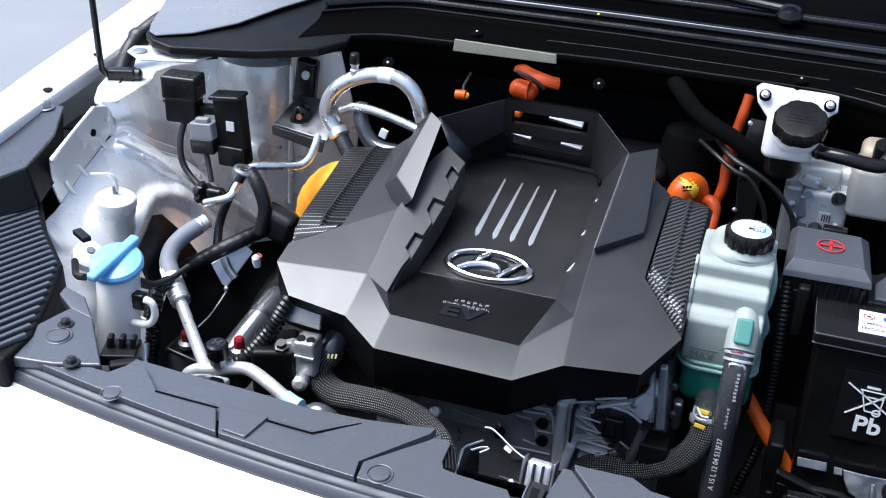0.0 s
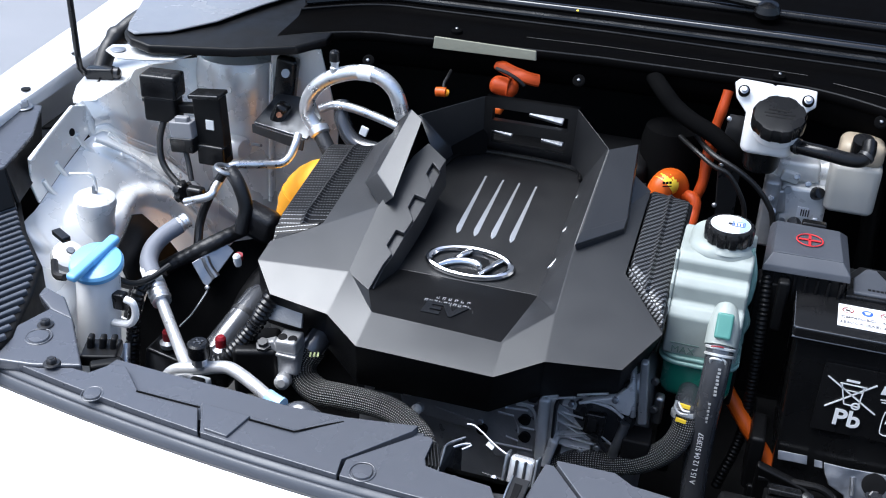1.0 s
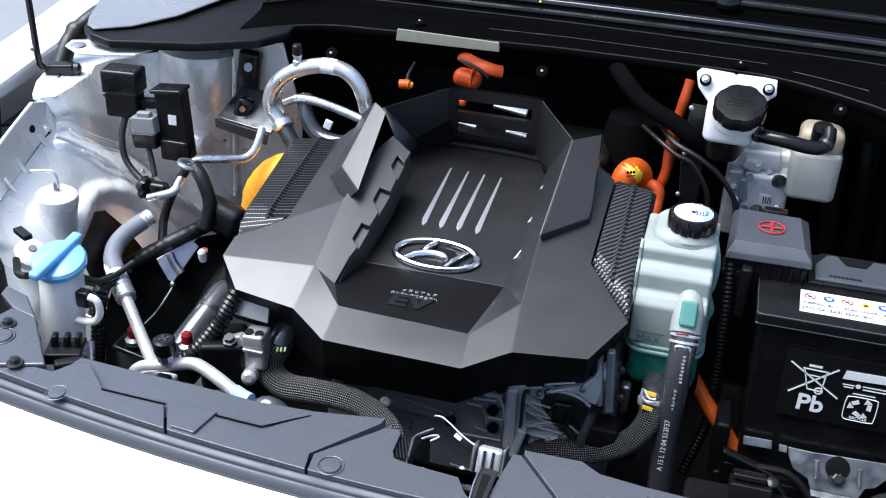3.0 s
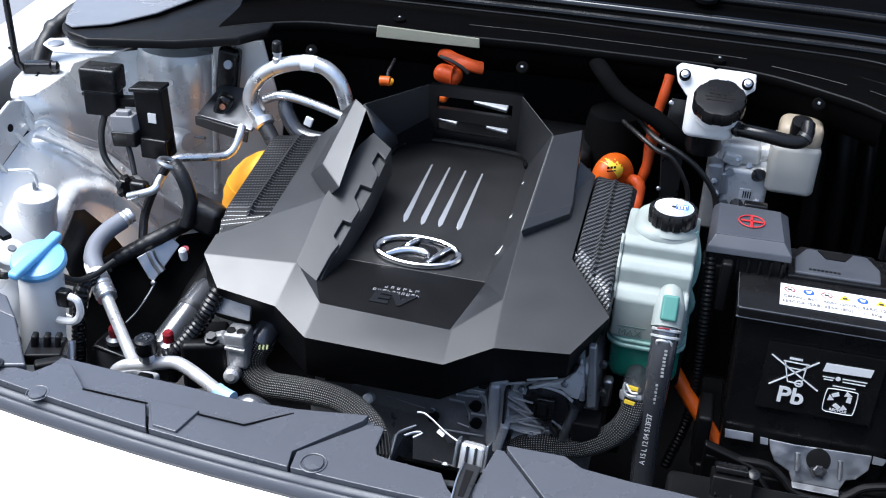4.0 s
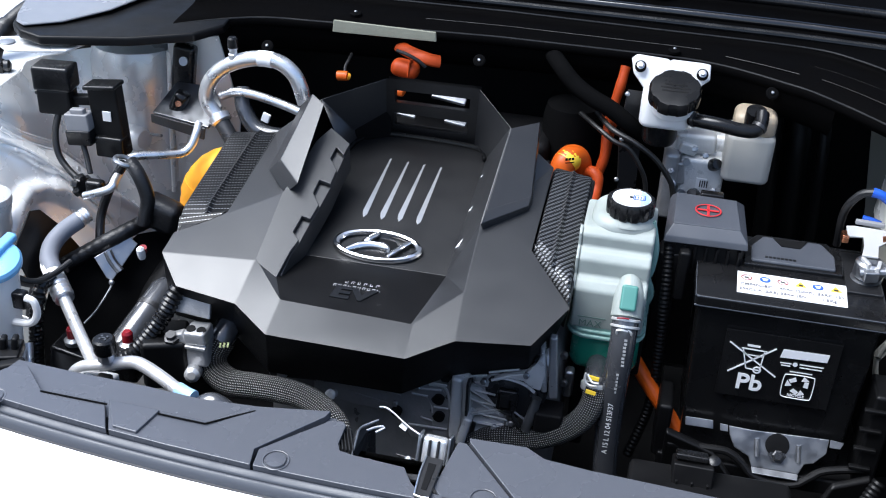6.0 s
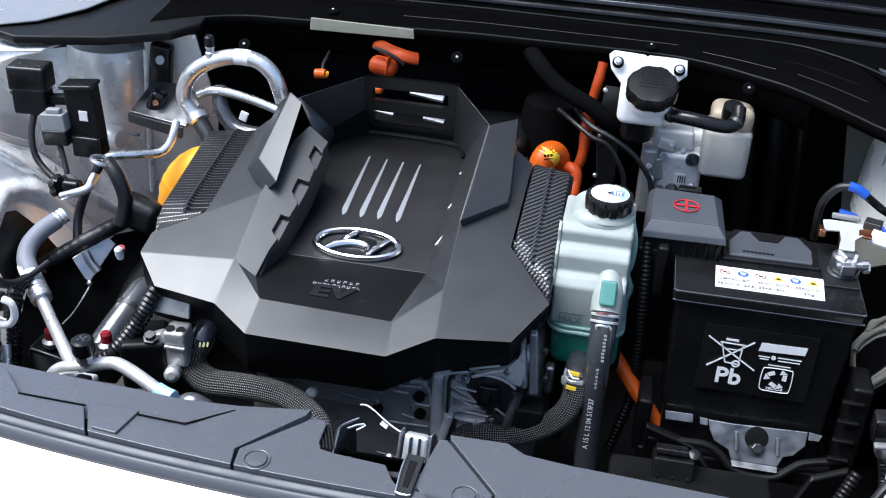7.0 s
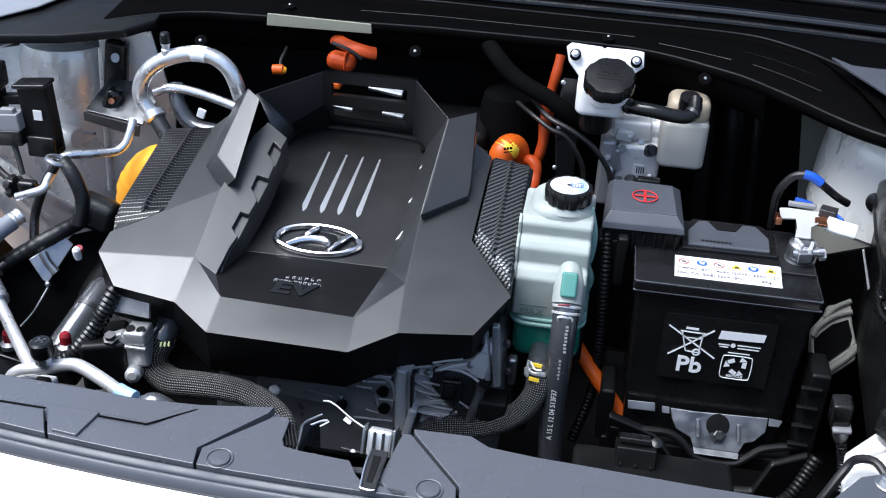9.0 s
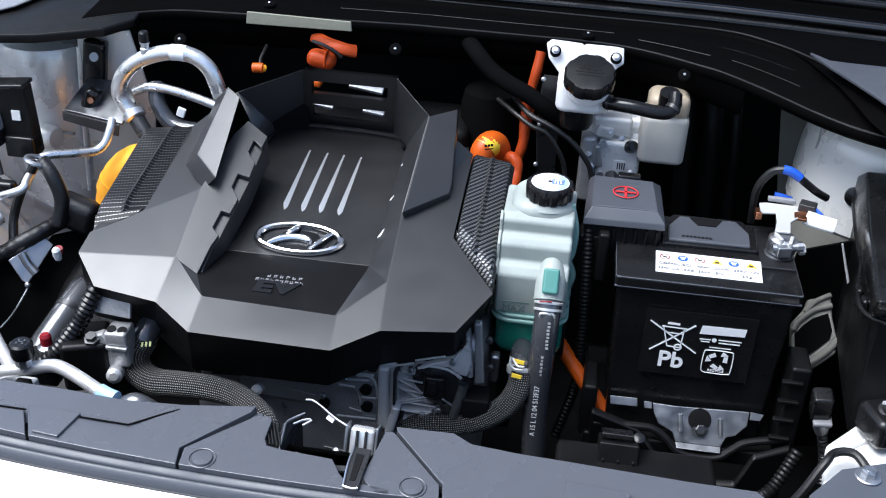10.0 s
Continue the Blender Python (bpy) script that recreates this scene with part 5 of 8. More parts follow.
for pts, r in (([(-0.085, 1.27, 0.9250), (-0.0584, 1.235, 0.9216), (-0.0379, 1.222, 0.9135), (-0.0194, 1.22, 0.9071), (-0.0031, 1.22, 0.8852), (0.0064, 1.22, 0.8621), (0.010, 1.22, 0.82)], 0.0030), ([(-0.065, 1.27, 0.9290), (-0.0428, 1.235, 0.9236), (-0.0124, 1.222, 0.9145), (0.0131, 1.22, 0.8983), (0.0316, 1.22, 0.8766), (0.0397, 1.22, 0.8599), (0.046, 1.22, 0.82)], 0.0034)):
    solo("cable", tube(pts, r, 10, 0.006), rubber, "thin black cable beside the master cylinder", "cable", "black cables")

# ---- orange high voltage leads ----
ov = thing("cable_plug", (-0.09, 1.25, 0.84), "orange high voltage plug with a yellow warning band", "plug", "orange plugs")
part("shell", tube([(-0.0969, 1.2250, 0.8533), (-0.0961, 1.2280, 0.8708), (-0.0884, 1.2380, 0.8780), (-0.0796, 1.2500, 0.8672), (-0.0760, 1.2600, 0.8323)], 0.0160, 22, 0.004), orange, ov)
part("warning_band", tube([(-0.0944, 1.2300, 0.8736), (-0.0914, 1.2337, 0.8765), (-0.0883, 1.2380, 0.8768)], 0.0163, 22, 0.002), yellow, ov, "yellow warning band")
part("band_print", bars([(-0.006, 0, 0.004, 0.004), (-0.001, 0, 0.004, 0.004), (0.004, 0, 0.004, 0.004), (-0.001, 0.0055, 0.014, 0.0018)], Matrix.Translation((-0.0890, 1.2128, 0.8863)) @ axis_turn((-0.25, -0.75, 0.6)) @ Matrix.Rotation(radians(200), 4, "Z") @ Matrix.Scale(0.8, 4)), matt_black, ov)
solo("high_voltage_cable", tube([(-0.0377, 1.3000, 0.9812), (-0.0408, 1.2900, 0.9600), (-0.0450, 1.2850, 0.9388), (-0.0488, 1.2750, 0.9157), (-0.0489, 1.2620, 0.8941), (-0.0488, 1.2550, 0.8738), (-0.0540, 1.2500, 0.8533), (-0.0585, 1.2400, 0.8279)], 0.0064, 14, 0.005, shape=ridges(0.006, 0.05)), orange_shaded, "orange high voltage cable in a ribbed sleeve", "cable", "orange cables")
solo("high_voltage_cable", tube([(-0.0400, 1.2850, 0.9217), (-0.0434, 1.2800, 0.9064), (-0.0449, 1.2680, 0.8919), (-0.0459, 1.2620, 0.8748)], 0.0042, 12, 0.005), orange_shaded, "thin orange high voltage cable", "cable", "orange cables")
solo("breather_hose", tube([(-0.1388, 1.3300, 0.9837), (-0.1157, 1.2800, 0.9788), (-0.0955, 1.2650, 0.9641), (-0.0727, 1.2550, 0.9531), (-0.0470, 1.2500, 0.9428), (-0.0246, 1.2500, 0.9271), (-0.0058, 1.2600, 0.9073)], 0.0105, 16, 0.005), matt_black, "matt black hose crossing the orange cables", "hose")
solo("high_voltage_cable", tube([(-0.0694, 1.2450, 0.8524), (-0.0607, 1.2360, 0.8631), (-0.0526, 1.2300, 0.8574), (-0.0528, 1.2200, 0.8425), (-0.0576, 1.1900, 0.8294)], 0.0075, 14, 0.005, shape=ridges(0.006, 0.05)), orange_shaded, "orange high voltage cable in a ribbed sleeve", "cable", "orange cables")
solo("high_voltage_cable", tube([(-0.0027, 1.0400, 0.7595), (0.0194, 1.0300, 0.7379), (0.0383, 1.0200, 0.7159), (0.0531, 1.0100, 0.7013), (0.0715, 1.0000, 0.6833), (0.0872, 0.9900, 0.6608)], 0.0085, 14, 0.005), orange, "orange high voltage cable running down beside the battery", "cable", "orange cables")
solo("conduit", tube([(0.040, 1.05, 0.885), (0.044, 1.03, 0.82), (0.047, 1.025, 0.74), (0.046, 1.02, 0.68), (0.030, 1.0, 0.62)], 0.0058, 12, 0.0014, shape=ridges(0.0050, 0.10)), satin_black, "black corrugated conduit beside the coolant tank", "conduit", "corrugated conduits")
solo("canister", lathe((-0.098, 1.315, 0.70), (0, 0, 1), [(0.036, 0), (0.038, 0.01), (0.038, 0.20), (0.034, 0.218), (0.02, 0.224)], 36), matt_black, "black cylindrical canister behind the motor cover", "canister")
solo("bracket", slab([(-0.0293, 1.25, 0.9702), (-0.0324, 1.25, 0.9337), (-0.0322, 1.25, 0.8944), (-0.0268, 1.25, 0.8362), (-0.005, 1.262, 0.8362), (-0.008, 1.262, 0.9650)], 0.003, 0.0008), dark_steel, "thin black steel bracket beside the orange cables", "bracket")
for k, z in enumerate((0.965, 0.905, 0.850)):
    part("screw", lathe((-0.0300, 1.2495, z), (0, -1, 0.3), [(0.003, -0.002), (0.003, 0.003), (0.0015, 0.004)], 10), zinc, bpy.data.objects["bracket"])

# ---- side of the bay beyond the battery ----
rt = thing("strut_tower", (0.36, 1.22, 0.55), "silver painted suspension strut tower", "strut tower", "strut towers")
# Dark wall, dark apron and bright top come from the paint, not the light.
part("dome", lathe((0.405, 1.270, 0.60), (0, 0, 1), [(0.122, 0), (0.116, 0.20), (0.109, 0.302), (0.104, 0.310)], 56), olive_grey, rt)
part("top_plate", lathe((0.405, 1.270, 0.60), (0, 0, 1), [(0.117, 0.235), (0.113, 0.296), (0.112, 0.306), (0.109, 0.322), (0.108, 0.334), (0.100, 0.345), (0.094, 0.352), (0.03, 0.358)], 56), tower_lit, rt, "tower top in a lightened paint")
part("apron", slab([(0.266, 1.345, 0.970), (0.322, 1.325, 0.970), (0.330, 1.315, 0.74), (0.298, 1.325, 0.74)], (0.002, 0.006, 0), 0.001), apron_shade, rt)
part("seam", tube([(0.303, 1.240, 0.972), (0.306, 1.234, 0.93), (0.300, 1.236, 0.88)], 0.004, 8, 0.006), aged_plastic, rt, "sealant seam")
part("rim", tube([(0.315, 1.222, 0.962), (0.350, 1.185, 0.958), (0.395, 1.168, 0.955)], 0.003, 8, 0.006), silver_paint, rt)
part("grommet", lathe((0.345, 1.178, 0.885), (-0.2, -1, 0.2), [(0.012, 0), (0.012, 0.006), (0.006, 0.009)], 18), gloss_black, rt)
part("dimple", lathe((0.372, 1.167, 0.925), (0, -1, 0.1), [(0.006, 0), (0.004, 0.001)], 14), silver_paint, rt)

fb = thing("fuse_box", (0.40, 0.99, 0.72), "black plastic fuse box with a stepped lid", "fuse box")
b = bmesh.new()
loft([[(0.3428, 1.1810, 0.8850), (0.3328, 1.1097, 0.8850), (0.3235, 1.0247, 0.8850), (0.3139, 0.9156, 0.8850), (0.47, 0.9156, 0.8850), (0.47, 1.1810, 0.8850)], [(0.3400, 1.1718, 0.9150), (0.3222, 1.0587, 0.9150), (0.3097, 0.9623, 0.9150), (0.3000, 0.8771, 0.9150), (0.47, 0.8771, 0.9150), (0.47, 1.1718, 0.9150)], [(0.3416, 1.1476, 0.9320), (0.3228, 1.0276, 0.9320), (0.3088, 0.9338, 0.9320), (0.2992, 0.8678, 0.9320), (0.47, 0.8678, 0.9320), (0.47, 1.1476, 0.9320)]], b)
part("lid", bevel(b, 0.004, 3), gloss_black, fb)
part("base", slab([(0.3488, 1.1770, 0.886), (0.3315, 1.0247, 0.886), (0.3219, 0.9216, 0.886), (0.468, 0.9216, 0.886), (0.468, 1.1770, 0.886)], (0.004, 0.006, -0.15), 0.003), satin_black, fb)
part("lid_hem", tube([(0.3428, 1.1810, 0.8850), (0.3328, 1.1097, 0.8850), (0.3235, 1.0247, 0.8850), (0.3139, 0.9156, 0.8850), (0.44, 0.9156, 0.885)], 0.0022, 8, 0.006), gloss_black, fb)
for x, y, z in ((0.3139, 0.9456, 0.878), (0.3119, 0.9656, 0.878)):
    part("latch", box((x, y, z), (0.008, 0.014, 0.020), 0.003), gloss_black, fb)
part("mark", bars([(0, 0, 0.012, 0.004)], Matrix.Translation((0.332, 0.856, 0.83)) @ Matrix.Rotation(radians(90), 4, "X")), white_ink, fb)
for pts, m, n in (([(0.226, 1.135, 0.86), (0.224, 1.128, 0.905), (0.235, 1.124, 0.930), (0.250, 1.12, 0.937)], rubber, "black"), ([(0.258, 1.119, 0.934), (0.272, 1.118, 0.924), (0.286, 1.119, 0.914), (0.300, 1.124, 0.905)], gloss_black, "black")):
    solo("cable", tube(pts, 0.0045, 10, 0.004), m, "black cable with a blue taped end by the strut tower", "cable", "black cables")
solo("cable_splice", tube([(0.246, 1.1205, 0.9365), (0.256, 1.1195, 0.9345), (0.266, 1.1185, 0.9285)], 0.0052, 14, 0.003), blue_tape, "bright blue splice sleeve on a cable", "cable splice", "blue splices")
solo("cable_splice", tube([(0.243, 1.122, 0.9035), (0.252, 1.121, 0.9025), (0.262, 1.120, 0.900)], 0.0036, 14, 0.003), blue_tape, "bright blue splice sleeve on a cable", "cable splice", "blue splices")
wl = thing("wheel_liner", (0.34, 1.16, 0.60), "dark ribbed wheel arch panel below the fuse box", "wheel liner")
# Black sheet added to keep the space below the tower dark.
part("shield", slab([(0.2870, 1.1400, 0.8250), (0.3422, 1.1400, 0.8449), (0.4068, 1.1400, 0.8515), (0.4802, 1.1400, 0.5608), (0.2882, 1.1400, 0.5288), (0.2709, 1.1400, 0.6977)], (0, 0.004, 0), 0.001), matt_black, wl)
part("arch_ring", slab([(0.2970, 1.0781, 0.7039), (0.2949, 1.1022, 0.7233), (0.2960, 1.1219, 0.7402), (0.3092, 1.1326, 0.7537), (0.3145, 1.1593, 0.7778), (0.3237, 1.1618, 0.7830), (0.3362, 1.1534, 0.7803), (0.3394, 1.1205, 0.7537), (0.3447, 1.0986, 0.7371), (0.3438, 1.0855, 0.7259), (0.3260, 1.0773, 0.7130), (0.3052, 1.0698, 0.6997)], (0, 0.010, -0.012), 0.003), olive_grey, wl, "pale olive grey rim of the arch")
part("arch_ring_fold", tube([(0.2963, 1.1101, 0.7344), (0.3009, 1.1175, 0.7422), (0.3178, 1.1261, 0.7551), (0.3378, 1.1282, 0.7637)], 0.0035, 10, 0.004), olive_grey, wl)
part("arch_ring_fold", tube([(0.3086, 1.1262, 0.7521), (0.3206, 1.1349, 0.7634), (0.3364, 1.1387, 0.7720)], 0.0030, 10, 0.004), olive_grey, wl)
part("arch_ring_fold", tube([(0.3001, 1.0726, 0.7043), (0.3221, 1.0809, 0.7187), (0.3369, 1.0890, 0.7305), (0.3433, 1.0961, 0.7386)], 0.0045, 10, 0.004), olive_grey, wl)
# Black slab in place of the darkness inside the arch.
part("arch_hole", slab([(0.2980, 1.1052, 0.7323), (0.3057, 1.1117, 0.7404), (0.3177, 1.1182, 0.7498), (0.3335, 1.1204, 0.7570), (0.3381, 1.1038, 0.7447), (0.3359, 1.0962, 0.7375), (0.3187, 1.0867, 0.7238), (0.2997, 1.0770, 0.7092)], (0, 0.003, -0.002), 0.0005), matt_black, wl, "black slab for the dark of the arch opening")
part("bright_edge", slab([(0.3160, 1.0800, 0.8722), (0.3178, 1.0800, 0.8724), (0.3350, 1.0800, 0.8257), (0.3331, 1.0800, 0.8232)], (0.001, 0.003, 0), 0.0004), silver_paint, wl)
rail = thing("side_rail", (0.33, 0.85, 0.72), "silver painted front side rail", "side rail")
part("rail", slab([(0.2863, 0.857, 0.772), (0.327, 0.897, 0.776), (0.3543, 0.916, 0.780), (0.3800, 0.900, 0.780), (0.3560, 0.850, 0.776), (0.323, 0.825, 0.773), (0.2996, 0.810, 0.770), (0.275, 0.803, 0.768)], (0.01, 0, -0.07), 0.005, 3), silver_paint, rail)
part("swage", tube([(0.292, 0.842, 0.7735), (0.315, 0.858, 0.7755), (0.348, 0.875, 0.7785)], 0.003, 8, 0.004), silver_paint, rail)
mt = part("bracket", box((0.338, 0.868, 0.797), (0.040, 0.045, 0.034), 0.008, (0, 0, 20)), gloss_black, rail, "black rubber mount")
part("mount_bolt", lathe((0.336, 0.866, 0.813), (0, -0.3, 1), [(0.009, 0), (0.009, 0.003), (0.006, 0.0035), (0.006, 0.008)], 12), dark_steel, mt)
cn = thing("connector", (0.29, 0.93, 0.70), "black plug with corrugated conduit beside the battery tray", "connector", "black connectors")
part("body", box((0.2935, 0.925, 0.768), (0.020, 0.020, 0.034), 0.003, (12, -6, 0)), gloss_black, cn)
part("collar", box((0.297, 0.921, 0.752), (0.019, 0.018, 0.006), 0.002, (12, -6, 0)), grey_connector, cn)
part("cuff", lathe((0.2965, 0.920, 0.750), (0.2, -0.1, -1), [(0.007, 0), (0.0085, 0.006), (0.006, 0.014)], 18), zinc, cn)
part("conduit", tube([(0.2985, 0.919, 0.742), (0.3025, 0.918, 0.728), (0.3080, 0.916, 0.706), (0.310, 0.905, 0.68)], 0.0055, 12, 0.0012, shape=ridges(0.0042, 0.11)), gloss_black, cn)
solo("conduit", tube([(0.15, 0.90, 0.645), (0.20, 0.895, 0.648), (0.235, 0.895, 0.652), (0.262, 0.91, 0.660), (0.285, 0.93, 0.70)], 0.0070, 14, 0.0014, shape=ridges(0.0055, 0.09)), satin_black, "black corrugated conduit in front of the battery tray", "conduit", "corrugated conduits")
solo("duct", box((0.11, 0.83, 0.700), (0.16, 0.10, 0.05), 0.006, (-8, 0, 0)), satin_black, "black plastic duct between front panel and battery tray", "duct")
cd = thing("cable_duct", (0.092, 0.862, 0.71), "small black cable duct with a stepped lid", "duct")
part("body", box((0.092, 0.868, 0.722), (0.040, 0.04, 0.024), 0.002, (-25, 0, 0)), satin_black, cd)
part("lid", box((0.090, 0.874, 0.738), (0.032, 0.022, 0.006), 0.0015, (-25, 0, 0)), gloss_black, cd)
part("lug", lathe((0.112, 0.874, 0.735), (0, -0.4, 1), [(0.006, -0.004), (0.006, 0.003), (0.003, 0.004)], 16), gloss_black, cd)
for dx in (-0.015, 0.0, 0.015):
    part("rib", box((0.092 + dx, 0.848, 0.716), (0.002, 0.006, 0.022), 0.0005), satin_black, cd)
for i in range(5):
    solo("clip", box((0.045 + 0.026 * i, 0.792, 0.738 - 0.001 * i), (0.003, 0.004, 0.022), 0.0006), satin_black, "thin black upright clip on the duct edge", "clip", "duct clips")
solo("cable", tube([(0.20, 0.80, 0.71), (0.245, 0.79, 0.745), (0.2734, 0.8077, 0.785), (0.2844, 0.8226, 0.789), (0.298, 0.8268, 0.790), (0.3075, 0.8223, 0.789), (0.318, 0.805, 0.782), (0.34, 0.79, 0.76)], 0.0042, 10, 0.005), rubber, "thick black cable near the side rail", "cable", "black cables")

for x, y, r in ((0.17, 1.39, 0.012), (0.205, 1.41, 0.018), (0.235, 1.38, 0.008)):
    solo("pipe", tube([(x, y, 0.52), (x + 0.004, y - 0.01, 0.70), (x - 0.006, y, 0.86), (x - 0.012, y + 0.04, 0.95)], r, 14, 0.01), satin_black, "black pipe rising against the firewall", "pipe", "firewall pipes")


# ---- inner wing, strut tower and what hangs on them ----
def bead(p, a, b, w):
    """Height of a rounded bead from a to b with half width w, at p."""
    ax, ay, bx, by, px, py = *a, *b, *p
    t = max(0, min(1, ((px - ax) * (bx - ax) + (py - ay) * (by - ay)) / ((bx - ax) ** 2 + (by - ay) ** 2)))
    d = math.hypot(px - ax - t * (bx - ax), py - ay - t * (by - ay))
    return max(0, 1 - (d / w) ** 2) ** 1.5


def top_line(y):
    """Across and height of the line where the sheet leaves the flange and, further back, the seam."""
    pts = ((0.93, -0.792, 0.840), (0.954, -0.792, 0.8487), (1.016, -0.793, 0.874), (1.0747, -0.793, 0.893), (1.089, -0.785, 0.8965), (1.107, -0.768, 0.872), (1.155, -0.750, 0.836), (1.195, -0.738, 0.787), (1.227, -0.728, 0.741), (1.40, -0.72, 0.70))
    for a, c in zip(pts, pts[1:]):
        if y <= c[0] or c is pts[-1]:
            f = (y - a[0]) / (c[0] - a[0])
            return a[1] + f * (c[1] - a[1]), a[2] + f * (c[2] - a[2])


# pressed beads of the sheet: line of (along, up), half width, height
PRESSINGS = (([(0.989, 0.795), (1.012, 0.806), (1.033, 0.814), (1.058, 0.818), (1.078, 0.817), (1.095, 0.808), (1.107, 0.790), (1.117, 0.766), (1.125, 0.741), (1.134, 0.711)], 0.015, 0.0085),
             ([(0.970, 0.866), (0.940, 0.856), (0.920, 0.840), (0.910, 0.821)], 0.011, 0.006),
             ([(1.067, 0.876), (1.084, 0.861), (1.097, 0.842), (1.107, 0.825)], 0.009, 0.0055))


def wheelhouse_form(u, v):
    y = 0.86 + 0.522 * u
    z = top_line(y)[1] * (1 - v) + 0.542 * v
    h = 0.002 * noise.noise((y * 14, z * 14, 3.1))
    for line, w, up in PRESSINGS:
        h += up * max(bead((y, z), a, c, w) for a, c in zip(line, line[1:]))
    return -1.5 * h


inner = thing("inner_wing", (-0.74, 1.1, 0.55), "silver painted pressed steel inner wing with beads and seams", "inner wing")


def wing_wall(y, z):
    """The sheet leans outward low down and steps in towards the strut tower."""
    t = min(1, max(0, (y - 1.05) / 0.10))
    t = t * t * (3 - 2 * t)
    return -0.80 + 0.055 * t - (z - 0.92) * (0.6 - 0.2 * t)


def shelf(y, v):
    x0, z0 = top_line(y)
    z = z0 * (1 - v) + 0.542 * v
    f = min(1, (z0 - z) / 0.05)
    f = f * f * (3 - 2 * f)
    return (x0 + (wing_wall(y, z) - x0) * f + 0.012 * math.sin(math.pi * min(1, (z0 - z) / 0.05)), y, z)


sheet = [[shelf(0.86 + 0.029 * i, k / 12) for i in range(19)] for k in range(13)]
part("sheet", patch(sheet, 170, 130, bump=wheelhouse_form, thick=0.002), silver_paint, inner, sharp=60)
FLANGE_IN = [(-0.8099, 1.0667, 0.934), (-0.7880, 1.0830, 0.934), (-0.7880, 1.1170, 0.934), (-0.7900, 1.1560, 0.934), (-0.8020, 1.1960, 0.934), (-0.7920, 1.2220, 0.934), (-0.7700, 1.2420, 0.934)]
part("upper_flange", slab(FLANGE_IN + [(-0.880, 1.262, 0.938), (-0.850, 1.160, 0.936), (-0.838, 1.115, 0.935), (-0.820, 1.080, 0.934)], 0.003, 0.0012), silver_paint, inner)
SEAM = [(-0.796, 1.0747, 0.893), (-0.785, 1.0888, 0.8965), (-0.768, 1.1073, 0.8724), (-0.750, 1.155, 0.8357), (-0.738, 1.1947, 0.7868), (-0.728, 1.2269, 0.7413), (-0.700, 1.262, 0.700)]
UP = [(-0.806, 1.070, 0.933), (-0.789, 1.090, 0.933), (-0.788, 1.120, 0.933), (-0.790, 1.158, 0.933), (-0.801, 1.198, 0.933), (-0.775, 1.250, 0.933), (-0.735, 1.285, 0.933)]
part("upper_wall", patch([UP, [tuple(0.42 * a + 0.58 * c + d for a, c, d in zip(p, q, (0.010, 0.004, 0.0))) for p, q in zip(UP, SEAM)], SEAM], 40, 16, thick=0.002), silver_paint, inner, sharp=60)
part("upright_flange", slab([(-0.795, 0.9523, 0.9079), (-0.795, 1.0428, 0.9394), (-0.795, 1.0707, 0.930), (-0.794, 1.0747, 0.8948), (-0.793, 1.0161, 0.8742), (-0.792, 0.9539, 0.8487), (-0.795, 0.9487, 0.8736)], (-0.003, 0, 0), 0.001), silver_paint, inner)
part("flange_hem", tube([(-0.7945, 0.9510, 0.905), (-0.7945, 0.998, 0.9235), (-0.7945, 1.0428, 0.9385)], 0.0022, 8, 0.006), silver_paint, inner)
for y, z in ((1.046, 0.886), (1.000, 0.868), (0.972, 0.857)):
    part("gusset", tube([(-0.7935, y - 0.004, z + 0.016), (-0.789, y + 0.004, z - 0.002), (-0.780, y + 0.012, z - 0.016)], 0.0032, 8, 0.004), silver_paint, inner)
part("hole", lathe((-0.7945, 1.0351, 0.9081), (1, 0, 0.15), [(0.0048, -0.001), (0.0048, 0.001)], 20), deep_black, inner, "dark punched hole")
part("post_pin", lathe((-0.7355, 0.984, 0.858), (0.09, -0.03, 1), [(0.0035, -0.004), (0.0032, 0.010), (0.002, 0.012)], 12), zinc, inner)
part("post", lathe((-0.744, 0.987, 0.773), (0.09, -0.03, 1), [(0.050, -0.01), (0.030, 0.012), (0.0225, 0.035), (0.0220, 0.055), (0.0255, 0.074), (0.0240, 0.081), (0.017, 0.0858), (0.005, 0.087)], 40), silver_paint, inner, "conical pressed post")
part("pin", tube([(-0.731, 0.983, 0.864), (-0.732, 0.983, 0.876), (-0.735, 0.982, 0.8845), (-0.744, 0.978, 0.886), (-0.758, 0.972, 0.886)], 0.0018, 8, 0.002), silver_paint, inner)
part("lug", lathe((-0.725, 0.905, 0.815), (0.6, -0.3, 1), [(0.020, 0), (0.018, 0.008), (0.014, 0.010)], 26), silver_paint, inner)
part("lug_hole", lathe((-0.716, 0.900, 0.829), (0.6, -0.3, 1), [(0.005, 0), (0.004, 0.0015)], 16), zinc, inner)
for y, z in ((1.075, 0.868), (1.125, 0.826), (1.17, 0.79)):
    part("weld_spot", lathe((wing_wall(y, z) + 0.009, y, z), (1, 0, 0.6), [(0.004, 0), (0.003, 0.001)], 12), silver_paint, inner)
part("seam", tube([(x + 0.001, y - 0.001, z) for x, y, z in SEAM], 0.0060, 10, 0.006), silver_paint, inner)
part("corner_seam", tube([(-0.806, 1.072, 0.932), (-0.797, 1.073, 0.915), (-0.793, 1.0755, 0.890)], 0.0060, 10, 0.005), silver_paint, inner)
for dx in (0.0, 0.011):
    part("seam", tube([(x + 0.004 + 0.5 * dx, y - dx * 0.6, z + 0.003 - dx * 0.8) for x, y, z in SEAM[1:]], 0.0026, 8, 0.006), silver_paint, inner)
